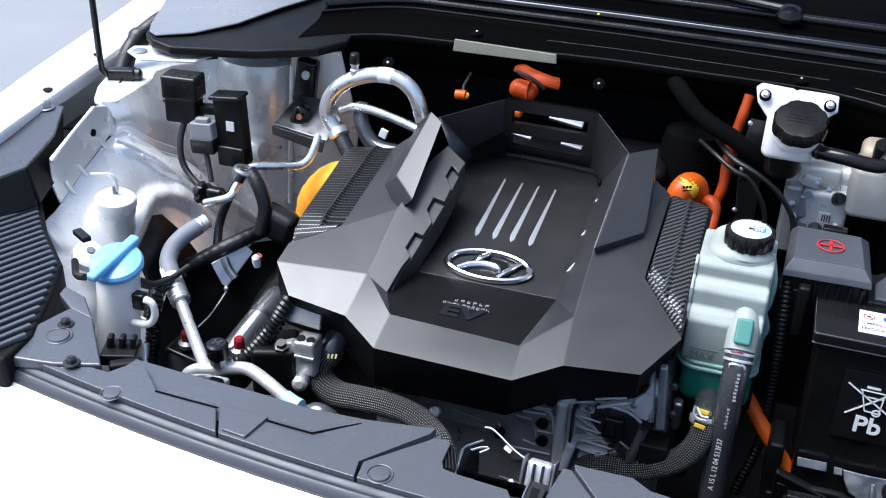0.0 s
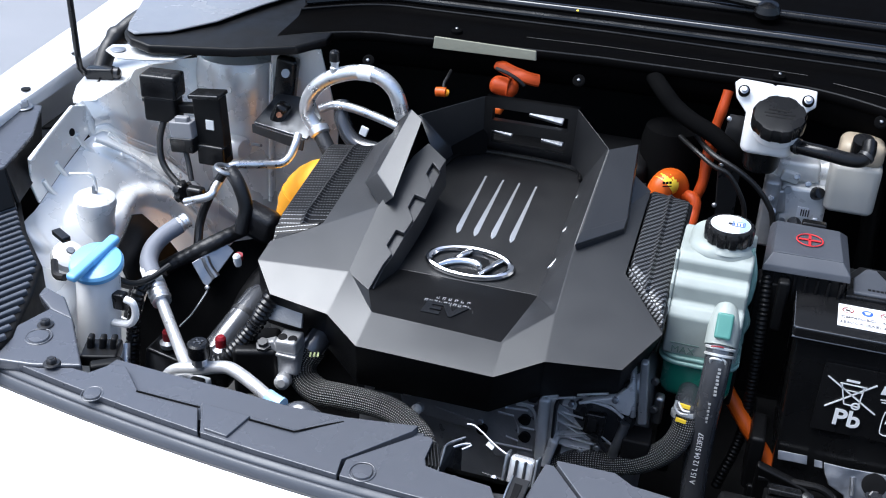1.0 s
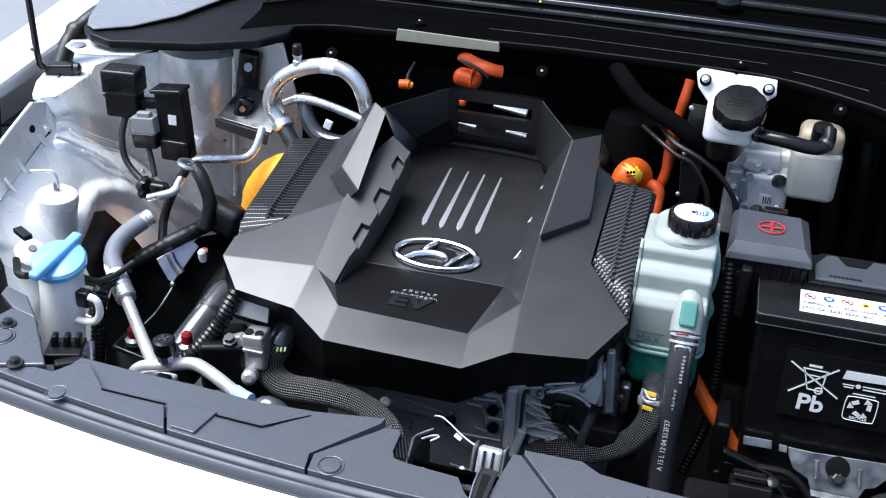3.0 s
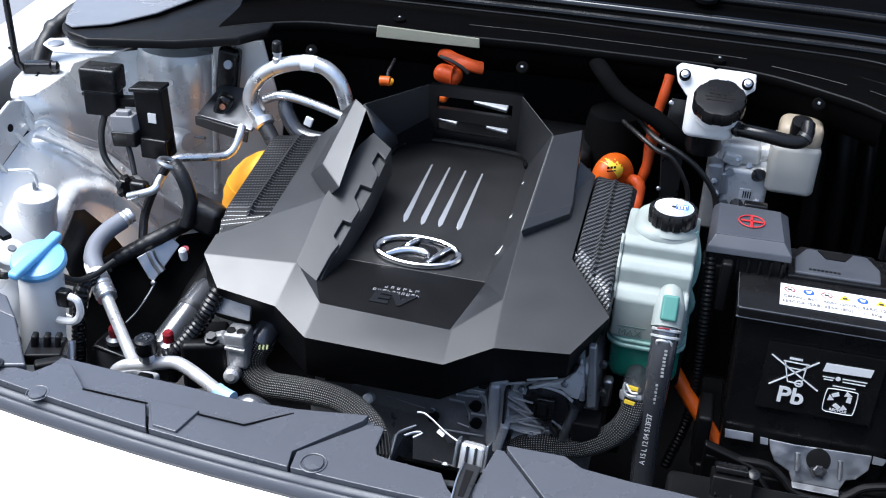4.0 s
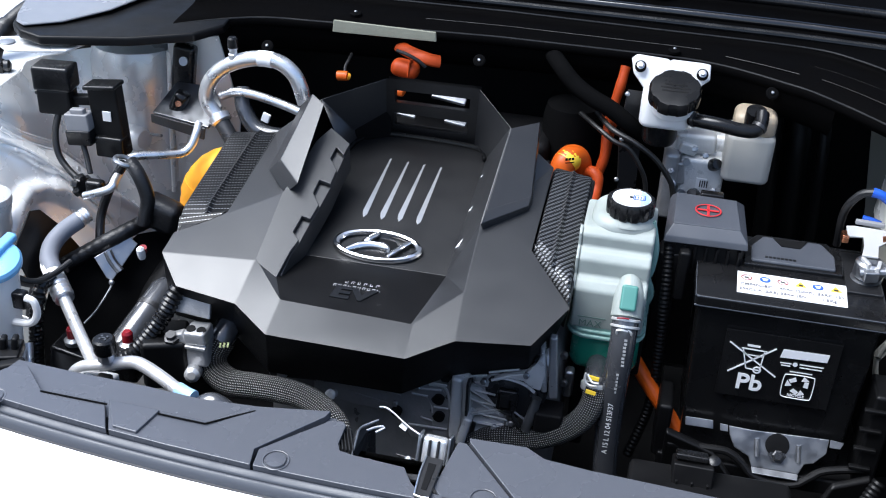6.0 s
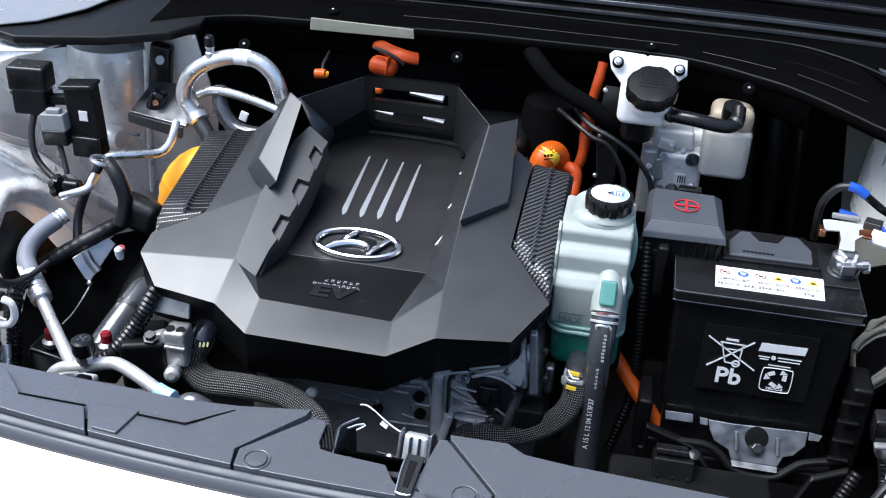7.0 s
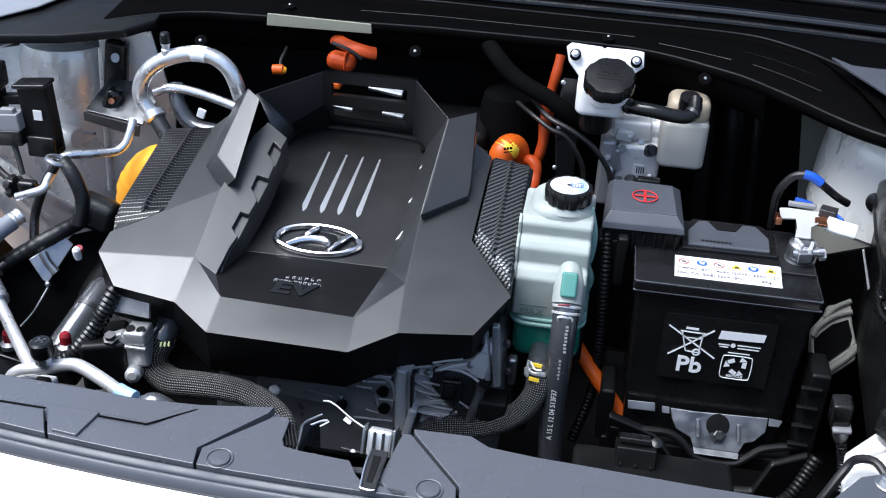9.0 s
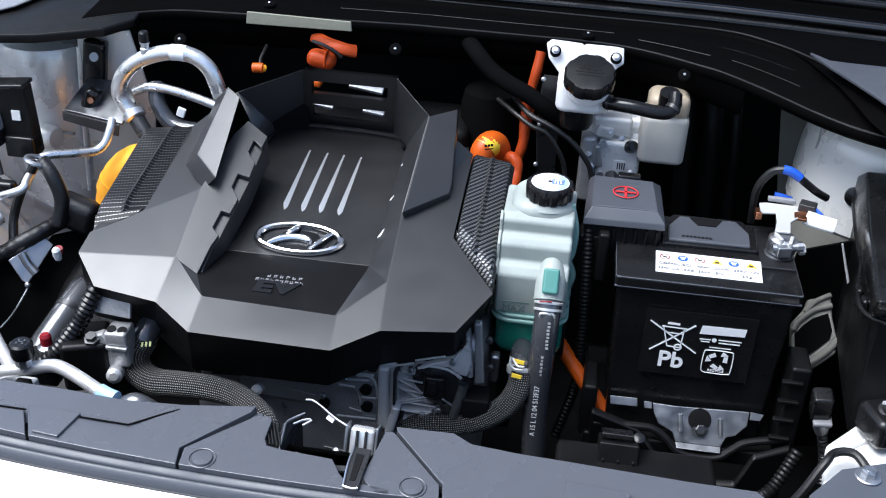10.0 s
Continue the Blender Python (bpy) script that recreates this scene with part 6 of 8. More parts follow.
part("seam", tube([(-0.7762, 1.0537, 0.8941), (-0.7614, 1.0718, 0.8785), (-0.7357, 1.0920, 0.8526), (-0.7137, 1.1060, 0.8247), (-0.6918, 1.1212, 0.7922), (-0.6710, 1.1397, 0.7534)], 0.0030, 8, 0.006), silver_paint, inner)
part("black_blank", slab([(-0.6720, 0.9625, 0.8530), (-0.6680, 0.9774, 0.8482), (-0.6600, 1.0024, 0.8140), (-0.6500, 1.0212, 0.7743), (-0.6450, 1.0247, 0.7409), (-0.6400, 0.9542, 0.7635), (-0.6450, 0.9043, 0.7962), (-0.6550, 0.9049, 0.8220), (-0.6620, 0.9149, 0.8370), (-0.6680, 0.9415, 0.8434)], 0.003, 0.0015), satin_black, inner, "dull black plastic blanking panel")

part("lower_panel", slab([(-0.6835, 0.9050, 0.7537), (-0.6571, 0.9050, 0.7458), (-0.6524, 0.9050, 0.7199), (-0.6604, 0.9050, 0.6621), (-0.6904, 0.9050, 0.6609)], (0, 0.003, 0), 0.0015), silver_paint, inner)
part("lower_panel", slab([(-0.6616, 0.9450, 0.7496), (-0.6502, 0.9450, 0.7403), (-0.6264, 0.9450, 0.7323), (-0.6175, 0.9450, 0.7117), (-0.6276, 0.9450, 0.6676), (-0.6584, 0.9450, 0.6596), (-0.6671, 0.9450, 0.6828)], (0, 0.003, 0), 0.002), cast_alu, inner, "grey lower body panel")
part("lower_seam", tube([(-0.6858, 0.9030, 0.7129), (-0.6703, 0.9030, 0.7071), (-0.6553, 0.9030, 0.6962)], 0.003, 8, 0.004), silver_paint, inner)

# Black sheet facing the camera, put in for the dark void there.
sh = thing("void_sheet", (-0.5686, 0.9331, 0.6665), "black sheet put in for a dark void, with a bare steel bracket", "splash shield")
part("sheet", slab([(-0.6531, 0.9664, 0.7811), (-0.6181, 0.9926, 0.7862), (-0.6022, 0.9942, 0.7740), (-0.5777, 1.0272, 0.8027), (-0.5298, 1.0555, 0.8072), (-0.5266, 1.0114, 0.7375), (-0.5686, 0.9331, 0.6665), (-0.6407, 0.8955, 0.6784), (-0.6556, 0.9293, 0.7328)], 0.003, 0), matt_black, sh)
part("bracket", slab([(-0.6079, 0.9768, 0.7938), (-0.5950, 0.9896, 0.8011), (-0.5755, 1.0069, 0.8102), (-0.5669, 1.0069, 0.8024), (-0.5776, 0.9881, 0.7833), (-0.5864, 0.9722, 0.7678), (-0.5920, 0.9716, 0.7718)], 0.002, 0.0008), zinc, sh, "bare steel bracket")
part("bracket_fold", tube([(-0.5943, 0.9852, 0.7998), (-0.5882, 0.9821, 0.7896), (-0.5785, 0.9802, 0.7784)], 0.005, 10, 0.004), zinc, sh)
part("rod", tube([(-0.6031, 0.9294, 0.7333), (-0.5937, 0.9440, 0.7446), (-0.5846, 0.9637, 0.7638), (-0.5834, 0.9682, 0.7691)], 0.0012, 8, 0.004), zinc, sh)
part("rod_end", lathe((-0.5834, 0.9682, 0.7691), (0, -0.8, 0.5), [(0.0028, 0), (0.0028, 0.004), (0.0012, 0.005)], 10), zinc, sh)

lt = thing("strut_tower", (-0.70, 1.31, 0.6), "silver painted suspension strut tower", "strut tower", "strut towers")
part("dome", lathe((-0.700, 1.308, 0.55), (0, 0, 1), [(0.075, 0), (0.071, 0.20), (0.068, 0.34), (0.066, 0.372), (0.060, 0.388), (0.03, 0.394)], 48), silver_paint, lt)
part("rib", tube([(-0.632, 1.262, 0.945), (-0.634, 1.255, 0.86), (-0.640, 1.255, 0.74)], 0.004, 8, 0.01), silver_paint, lt)
part("dimple", lathe((-0.690, 1.242, 0.905), (0.1, -1, 0.1), [(0.006, -0.002), (0.005, 0.001)], 16), silver_paint, lt)
part("boss", lathe((-0.6751, 1.2250, 0.8309), (1, -0.35, 0.05), [(0.016, -0.02), (0.0165, 0.012), (0.013, 0.018), (0.004, 0.020)], 26), silver_paint, lt)
part("boss_pin", tube([(-0.6479, 1.2200, 0.8410), (-0.6283, 1.2100, 0.8460)], 0.0022, 8, 0.003), zinc, lt)
part("side_plate", slab([(-0.632, 1.262, 0.965), (-0.560, 1.262, 0.975), (-0.545, 1.285, 0.86), (-0.560, 1.285, 0.70), (-0.640, 1.275, 0.70)], 0.004, 0.001), silver_paint, lt)

gs = thing("bonnet_stay", (-0.836, 1.14, 0.935), "thin black bonnet stay rod in a black plastic holder", "bonnet stay")
part("rod", tube([(-0.834, 1.150, 0.950), (-0.836, 1.141, 0.958), (-0.836, 1.139, 1.05), (-0.835, 1.136, 1.30), (-0.832, 1.13, 1.66)], 0.0042, 10, 0.02), gloss_black, gs)
part("holder", box((-0.818, 1.158, 0.951), (0.036, 0.018, 0.016), 0.003, (0, 0, 20)), gloss_black, gs)
part("pivot", lathe((-0.802, 1.164, 0.951), (1, 0.35, 0), [(0.008, 0), (0.008, 0.006), (0.004, 0.009)], 16), dark_steel, gs)
part("foot", box((-0.822, 1.146, 0.941), (0.022, 0.016, 0.008), 0.002, (0, 0, 20)), gloss_black, gs)
gs.matrix_basis = pose(-0.842, 1.132, 0.925)

# cap over the end of the scuttle
sp = thing("scuttle_trim", (-0.72, 1.2, 0.97), "glossy scuttle end cap with a black edge, greyed as sky sheen", "scuttle cap")
# Grey stands in for the sky mirrored in the glossy cap.
part("top", slab([(-0.774, 1.147, 1.008), (-0.758, 1.136, 1.008), (-0.721, 1.163, 1.008), (-0.687, 1.219, 1.009), (-0.665, 1.303, 1.010), (-0.642, 1.364, 1.011), (-0.630, 1.45, 1.012), (-0.82, 1.45, 1.012), (-0.831, 1.289, 1.010), (-0.787, 1.171, 1.008)], 0.003, 0.0015), cap_sheen, sp)
part("edge", slab([(-0.779, 1.146, 1.005), (-0.760, 1.128, 1.004), (-0.730, 1.122, 1.000), (-0.632, 1.157, 0.998), (-0.565, 1.197, 0.998), (-0.540, 1.235, 1.000), (-0.560, 1.45, 1.006), (-0.82, 1.45, 1.006), (-0.834, 1.289, 1.006)], 0.012, 0.003), satin_black, sp)
part("tab", slab([(-0.800, 1.148, 0.984), (-0.797, 1.128, 0.984), (-0.768, 1.108, 0.984), (-0.735, 1.116, 0.984), (-0.700, 1.128, 0.984), (-0.690, 1.16, 0.984), (-0.75, 1.17, 0.984)], 0.003, 0.001), silver_paint, sp)
part("tab_bolt", lathe((-0.780, 1.130, 0.984), (0, 0, 1), [(0.009, 0), (0.010, 0.002), (0.005, 0.003)], 18), zinc, sp)
sp2 = thing("scuttle_trim", (0.3360, 1.1142, 1.0300), "glossy scuttle end cap with a black edge, greyed as sky sheen", "scuttle cap")
# Darker grey here in place of the shade on this end.
part("top", slab([(0.2728, 1.2434, 1.0310), (0.2920, 1.2204, 1.0310), (0.3103, 1.2178, 1.0310), (0.3713, 1.2139, 1.0310), (0.3412, 1.0724, 1.0310), (0.3254, 1.1169, 1.0310), (0.3066, 1.1608, 1.0310), (0.2874, 1.2028, 1.0310)], 0.004, 0.001), box_grey, sp2)
solo("drain_hose", tube([(-0.800, 1.30, 1.00), (-0.822, 1.24, 0.985), (-0.838, 1.20, 0.962), (-0.84, 1.17, 0.93)], 0.012, 14, 0.006, shape=lambda s, n: 1 + 0.25 * (abs(s - 0.10) < 0.008)), rubber, "dark rubber drain hose behind the bonnet stay", "hose")

# sensor, bracket, plug and lead before the tower
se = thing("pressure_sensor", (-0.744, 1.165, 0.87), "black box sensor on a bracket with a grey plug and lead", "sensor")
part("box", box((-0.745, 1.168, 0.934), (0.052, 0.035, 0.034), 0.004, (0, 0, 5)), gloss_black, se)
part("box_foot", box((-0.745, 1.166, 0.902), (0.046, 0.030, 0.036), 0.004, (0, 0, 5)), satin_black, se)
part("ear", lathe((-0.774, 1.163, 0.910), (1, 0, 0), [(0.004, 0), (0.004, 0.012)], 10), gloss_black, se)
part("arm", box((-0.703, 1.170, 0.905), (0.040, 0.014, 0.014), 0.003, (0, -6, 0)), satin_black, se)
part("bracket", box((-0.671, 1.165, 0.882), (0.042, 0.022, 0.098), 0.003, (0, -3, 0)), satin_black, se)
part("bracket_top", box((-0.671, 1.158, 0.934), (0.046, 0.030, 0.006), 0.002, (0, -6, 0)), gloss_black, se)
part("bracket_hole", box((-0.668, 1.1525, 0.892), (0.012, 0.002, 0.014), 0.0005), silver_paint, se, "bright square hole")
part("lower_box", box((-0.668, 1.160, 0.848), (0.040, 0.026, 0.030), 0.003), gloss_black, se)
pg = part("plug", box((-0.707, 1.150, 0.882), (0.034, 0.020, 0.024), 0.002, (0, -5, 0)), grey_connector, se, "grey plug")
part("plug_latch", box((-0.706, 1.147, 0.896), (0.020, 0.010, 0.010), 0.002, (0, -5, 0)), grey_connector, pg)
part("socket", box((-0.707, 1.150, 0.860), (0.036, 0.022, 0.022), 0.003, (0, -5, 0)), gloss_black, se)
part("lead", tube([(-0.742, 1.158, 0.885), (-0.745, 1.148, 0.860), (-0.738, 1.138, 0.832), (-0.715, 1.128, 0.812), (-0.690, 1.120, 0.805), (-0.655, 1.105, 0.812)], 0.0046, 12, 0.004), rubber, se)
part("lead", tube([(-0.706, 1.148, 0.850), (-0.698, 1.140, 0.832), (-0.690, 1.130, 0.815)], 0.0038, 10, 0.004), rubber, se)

# Brought nearer the eye and scaled down to fit the camera's view.
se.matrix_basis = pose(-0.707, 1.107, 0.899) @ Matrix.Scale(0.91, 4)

ib = thing("pipe_bracket", (-0.58, 1.2, 0.86), "bent steel bracket holding the coolant pipes", "bracket")
part("plate", slab([(-0.622, 1.180, 0.893), (-0.540, 1.165, 0.889), (-0.535, 1.20, 0.905), (-0.560, 1.235, 0.915), (-0.612, 1.235, 0.915)], 0.004, 0.001), zinc, ib)
part("edge", slab([(-0.622, 1.178, 0.892), (-0.542, 1.164, 0.888), (-0.545, 1.164, 0.872), (-0.622, 1.178, 0.880)], 0.003, 0.001), dark_steel, ib)
part("clip", box((-0.604, 1.245, 0.93), (0.030, 0.02, 0.070), 0.006, (0, 8, 0)), gloss_black, ib, "black plastic clip")
part("clip", box((-0.590, 1.195, 0.905), (0.020, 0.02, 0.030), 0.006, (0, 25, 0)), gloss_black, ib, "black plastic clip")
part("screw", lathe((-0.585, 1.182, 0.908), (0, -1, 0.4), [(0.004, 0), (0.004, 0.003)], 12), copper, ib)
part("screw", lathe((-0.598, 1.233, 0.945), (0, -1, 0.4), [(0.006, 0), (0.006, 0.003)], 12), zinc, ib)
# big looped refrigerant pipe with its service port
lp = thing("refrigerant_pipe", (-0.47, 1.17, 0.88), "thick bare aluminium refrigerant pipe bent in a loop", "pipe", "refrigerant lines")
part("pipe", tube([(-0.5273, 1.1720, 0.9088), (-0.5377, 1.1720, 0.9210), (-0.5426, 1.1720, 0.9340), (-0.5381, 1.1720, 0.9520), (-0.5261, 1.1720, 0.9685), (-0.5069, 1.1720, 0.9822), (-0.4807, 1.1720, 0.9917), (-0.4587, 1.1720, 0.9940), (-0.4405, 1.1720, 0.9900), (-0.4259, 1.1720, 0.9777), (-0.4185, 1.1720, 0.9620), (-0.4132, 1.1720, 0.9429)], 0.0094, 20, 0.004), alu, lp)
part("collar", lathe((-0.5202, 1.1655, 0.9046), (-0.6350, 0.4142, 0.6521), [(0.0105, 0), (0.0135, 0.002), (0.0140, 0.010), (0.0110, 0.012)], 26), alu, lp)
part("cuff", lathe((-0.4991, 1.1517, 0.8829), (-0.6350, 0.4142, 0.6521), [(0.0100, 0), (0.0100, 0.045)], 24), dark_steel, lp, "dark hose cuff")
part("paper_band", tube([(-0.4704, 1.1720, 0.9934), (-0.4616, 1.1720, 0.9940), (-0.4528, 1.1720, 0.9933)], 0.0098, 20, 0.003), paper, lp, "white paper band")
pt = part("port", lathe((-0.5021, 1.1700, 0.9923), (0, 0, 1), [(0.006, -0.006), (0.006, 0.004), (0.0048, 0.005), (0.0048, 0.009), (0.006, 0.010), (0.006, 0.012)], 18), alu, lp, "service port")
part("port_cap", lathe((-0.5021, 1.1700, 1.0043), (0, 0, 1), [(0.006, 0), (0.0065, 0.002), (0.0060, 0.011), (0.0045, 0.013)], 18), gloss_black, pt, "black port cap")
lp.matrix_basis = pose(-0.47, 1.17, 0.872)
solo("thin_pipe", tube([(-0.535, 1.20, 0.918), (-0.515, 1.20, 0.926), (-0.490, 1.20, 0.925), (-0.45, 1.198, 0.917), (-0.40, 1.19, 0.905)], 0.0058, 14, 0.005), alu, "thin bare aluminium pipe behind the cover", "pipe", "refrigerant lines")
solo("curved_hose", tube([(-0.512, 1.215, 0.925), (-0.505, 1.20, 0.905), (-0.487, 1.19, 0.885), (-0.46, 1.185, 0.880), (-0.42, 1.18, 0.885)], 0.0105, 14, 0.005), hose_rubber, "dark curved rubber hose under the looped pipe", "hose")
solo("tag", box((-0.462, 1.165, 0.912), (0.010, 0.004, 0.012), 0.001, (0, 20, 0)), paper, "small white paper tag on a pipe", "tag")

# amber cap beside the cover
ac = thing("cable_plug", (-0.50, 1.08, 0.86), "amber orange high voltage plug beside the motor cover", "plug", "orange plugs")
part("shell", tube([(-0.5413, 1.1300, 0.7618), (-0.5388, 1.1300, 0.7981), (-0.5286, 1.1300, 0.8294), (-0.5079, 1.1300, 0.8492), (-0.4802, 1.1300, 0.8544), (-0.4582, 1.1300, 0.8436)], 0.0285, 28, 0.004, shape=ridges(0.012, 0.012)), amber, ac)
part("collar", tube([(-0.5360, 1.1300, 0.8117), (-0.5294, 1.1300, 0.8276)], 0.0298, 28, 0.003), amber, ac)
ot = thing("cable_plug", (-0.3892, 1.2500, 0.9403), "small orange plug hanging on a black lead", "plug", "orange plugs")
part("shell", tube([(-0.3960, 1.2500, 0.9440), (-0.3892, 1.2500, 0.9448), (-0.3832, 1.2500, 0.9448)], 0.0062, 16, 0.003), orange, ot)
part("boot", tube([(-0.3839, 1.2500, 0.9447), (-0.3815, 1.2520, 0.9435)], 0.0045, 14, 0.002), amber, ot)
part("lead", tube([(-0.3868, 1.2520, 0.9482), (-0.3885, 1.2600, 0.9535), (-0.3870, 1.2700, 0.9593), (-0.3878, 1.2850, 0.9617)], 0.0021, 8, 0.004), rubber, ot)
hp = thing("cable_plug", (-0.3103, 1.2650, 0.9465), "orange high voltage plug behind the cover", "plug", "orange plugs")
part("shell", box((-0.3115, 1.2680, 0.9571), (0.037, 0.026, 0.022), 0.0100, (0, 8, 0), seg=4), orange_shaded, hp)
part("rib", box((-0.3042, 1.2620, 0.9616), (0.003, 0.016, 0.021), 0.0015, (0, 6, 0)), orange_shaded, hp)
solo("high_voltage_cable", tube([(-0.3285, 1.3000, 0.9743), (-0.3104, 1.2850, 0.9732), (-0.2930, 1.2750, 0.9727), (-0.2804, 1.2750, 0.9697), (-0.2704, 1.2800, 0.9669)], 0.0085, 14, 0.004, flat=0.6), orange_shaded, "flat orange high voltage cable behind the cover", "cable", "orange cables")
solo("cable_strap", tube([(-0.3217, 1.2620, 0.9820), (-0.3059, 1.2580, 0.9793), (-0.2908, 1.2570, 0.9725), (-0.2836, 1.2580, 0.9656)], 0.0024, 8, 0.004), rubber, "black strap across the orange cables", "strap")
solo("plug_inside", box((-0.3099, 1.2350, 0.9400), (0.014, 0.02, 0.010), 0.003), orange, "small orange plug seen through the cover vent", "plug", "orange plugs")
# Slabs put in as the glints behind the slots, tilted to mirror sky.
for c, length in (((-0.2462, 1.2320, 0.9390), 0.0435), ((-0.3017, 1.2320, 0.9115), 0.0286), ((-0.2365, 1.2320, 0.9085), 0.0280)):
    solo("vent_glint", box(c, (length, 0.010, 0.005), 0.0015, (28, 8, 0)), zinc, "metal slab put in for a glint inside the cover vent", "bus bar", "bars under the cover")
# Added filler block; its black stands for the dark behind the cover.
solo("rear_filler", box((-0.26, 1.31, 0.80), (0.28, 0.10, 0.16), 0.012), deep_black, "black filler block for the dark behind the motor cover", "housing")

# ---- washer filler ----
wf = thing("washer_filler", (-0.638, 0.83, 0.60), "milky washer filler neck with a light blue cap", "washer filler")
part("neck", tube([(-0.637, 0.838, 0.852), (-0.637, 0.834, 0.82), (-0.642, 0.83, 0.76), (-0.645, 0.828, 0.69), (-0.648, 0.828, 0.60)], 0.0230, 28, 0.006), white_plastic, wf)
part("hook", tube([(-0.618, 0.826, 0.800), (-0.597, 0.825, 0.803), (-0.588, 0.825, 0.815), (-0.589, 0.825, 0.830), (-0.598, 0.825, 0.834)], 0.0040, 10, 0.003), white_plastic, wf)
part("clip", box((-0.609, 0.832, 0.826), (0.016, 0.012, 0.020), 0.003), gloss_black, wf)
ax = Vector((0.10, -0.28, 1))
wc = part("cap", lathe((-0.638, 0.840, 0.858), ax, [(0.0255, -0.003), (0.0280, 0.0), (0.0284, 0.005), (0.0265, 0.0085), (0.019, 0.0105), (0.007, 0.0112)], 44), blue_cap, wf, "light blue snap cap")
part("grip", box((-0.6365, 0.8340, 0.8710), (0.0778, 0.012, 0.009), 0.003, (6, -8, 85.2)), blue_cap, wc)
part("cap_mark", ring((-0.648, 0.848, 0.8712), ax, 0.006, 0.0008, 0.0006, 20, bm=None), blue_cap, wc)
part("cap_mark", bars([(0, 0, 0.010, 0.0015), (0, 0.004, 0.006, 0.0015)], Matrix.Translation((-0.648, 0.848, 0.8716)) @ axis_turn(ax), 0.0012), blue_cap, wc)
solo("tether", tube([(-0.664, 0.818, 0.850), (-0.680, 0.825, 0.846), (-0.70, 0.85, 0.845)], 0.004, 8, 0.004), rubber, "thin black strap behind the washer cap", "strap")

solo("ribbed_hose", tube([(-0.6142, 0.9000, 0.8101), (-0.6180, 0.8850, 0.8104), (-0.6212, 0.8750, 0.7918), (-0.6252, 0.8700, 0.7562), (-0.6289, 0.8650, 0.7120)], 0.0075, 14, 0.0016, shape=ridges(0.0056, 0.08)), gloss_black, "black ribbed hose dropping beside the washer neck", "hose")
solo("cable", tube([(-0.6314, 0.8600, 0.8332), (-0.6200, 0.8700, 0.8228), (-0.6116, 0.8900, 0.8178), (-0.6017, 0.9200, 0.8224)], 0.0034, 10, 0.005), rubber, "thin black cable beside the washer neck", "cable", "black cables")

# ---- refrigerant hose, harness and small lines ----
rh = thing("refrigerant_hose", (-0.62, 0.93, 0.70), "grey rubber refrigerant hose with crimped aluminium ends", "hose", "refrigerant lines")
part("upper_pipe", tube([(-0.5356, 1.1300, 0.9095), (-0.5346, 1.1200, 0.9017), (-0.5386, 1.1100, 0.8873), (-0.5479, 1.1000, 0.8805), (-0.5633, 1.0800, 0.8855), (-0.5855, 1.0600, 0.8895), (-0.5924, 1.0500, 0.8870), (-0.5924, 1.0200, 0.8780), (-0.5938, 1.0050, 0.8717), (-0.6260, 1.0050, 0.8580)], 0.0050, 14, 0.004), alu, rh)
part("upper_crimp", tube([(-0.6254, 1.0040, 0.8347), (-0.6306, 0.9940, 0.8317), (-0.6354, 0.9860, 0.8286)], 0.0095, 18, 0.0012, shape=ridges(0.0045, 0.06)), alu, rh, "ribbed aluminium crimp")
part("rubber", tube([(-0.6293, 0.9920, 0.8329), (-0.6406, 0.9750, 0.8254), (-0.6445, 0.9550, 0.8180), (-0.6364, 0.9320, 0.8130), (-0.6203, 0.9130, 0.8080)], 0.0104, 18, 0.004), sleeve, rh, "grey rubber length")
part("paper_band", tube([(-0.6318, 0.9250, 0.8094), (-0.6236, 0.9160, 0.8079), (-0.6161, 0.9080, 0.8058)], 0.0108, 18, 0.003), paper, rh, "white band")
part("lower_crimp", tube([(-0.6143, 0.9060, 0.8043), (-0.6044, 0.8960, 0.8002), (-0.5938, 0.8860, 0.7958)], 0.0112, 18, 0.0012, shape=ridges(0.0075, 0.07)), alu, rh, "ribbed aluminium crimp")
part("lower_pipe", tube([(-0.5964, 0.8880, 0.7962), (-0.5708, 0.8620, 0.7858), (-0.5472, 0.8380, 0.7771), (-0.5220, 0.8120, 0.7713)], 0.0066, 16, 0.004), bright_pipe, rh)

har = thing("wiring_harness", (-0.56, 1.0, 0.75), "thick taped black wiring harness with side branches", "wiring harness")
part("trunk", tube([(-0.5330, 1.0500, 0.8301), (-0.5650, 1.0300, 0.8210), (-0.5899, 1.0000, 0.8124), (-0.6185, 0.9850, 0.7963), (-0.6428, 0.9680, 0.7829), (-0.6610, 0.9550, 0.7695)], 0.0092, 16, 0.0016, shape=ridges(0.011, 0.02)), tape, har)
part("drop", tube([(-0.6538, 0.9570, 0.7763), (-0.6632, 0.9450, 0.7636), (-0.6670, 0.9350, 0.7422), (-0.6603, 0.9150, 0.7117), (-0.6532, 0.8950, 0.6774)], 0.0098, 16, 0.0016, shape=ridges(0.010, 0.02)), tape, har)
part("branch", tube([(-0.585, 1.03, 0.895), (-0.604, 1.025, 0.862), (-0.616, 1.018, 0.828), (-0.612, 1.0, 0.802)], 0.0055, 10, 0.003), tape, har)
part("branch", tube([(-0.578, 1.03, 0.898), (-0.563, 1.022, 0.884), (-0.554, 1.018, 0.857), (-0.558, 1.01, 0.828)], 0.0085, 12, 0.003), tape, har)
part("tie", ring((-0.583, 1.03, 0.897), (0.3, 0.2, 1), 0.012, 0.003, 0.003, 20), zinc, har, "bright tie wrap")
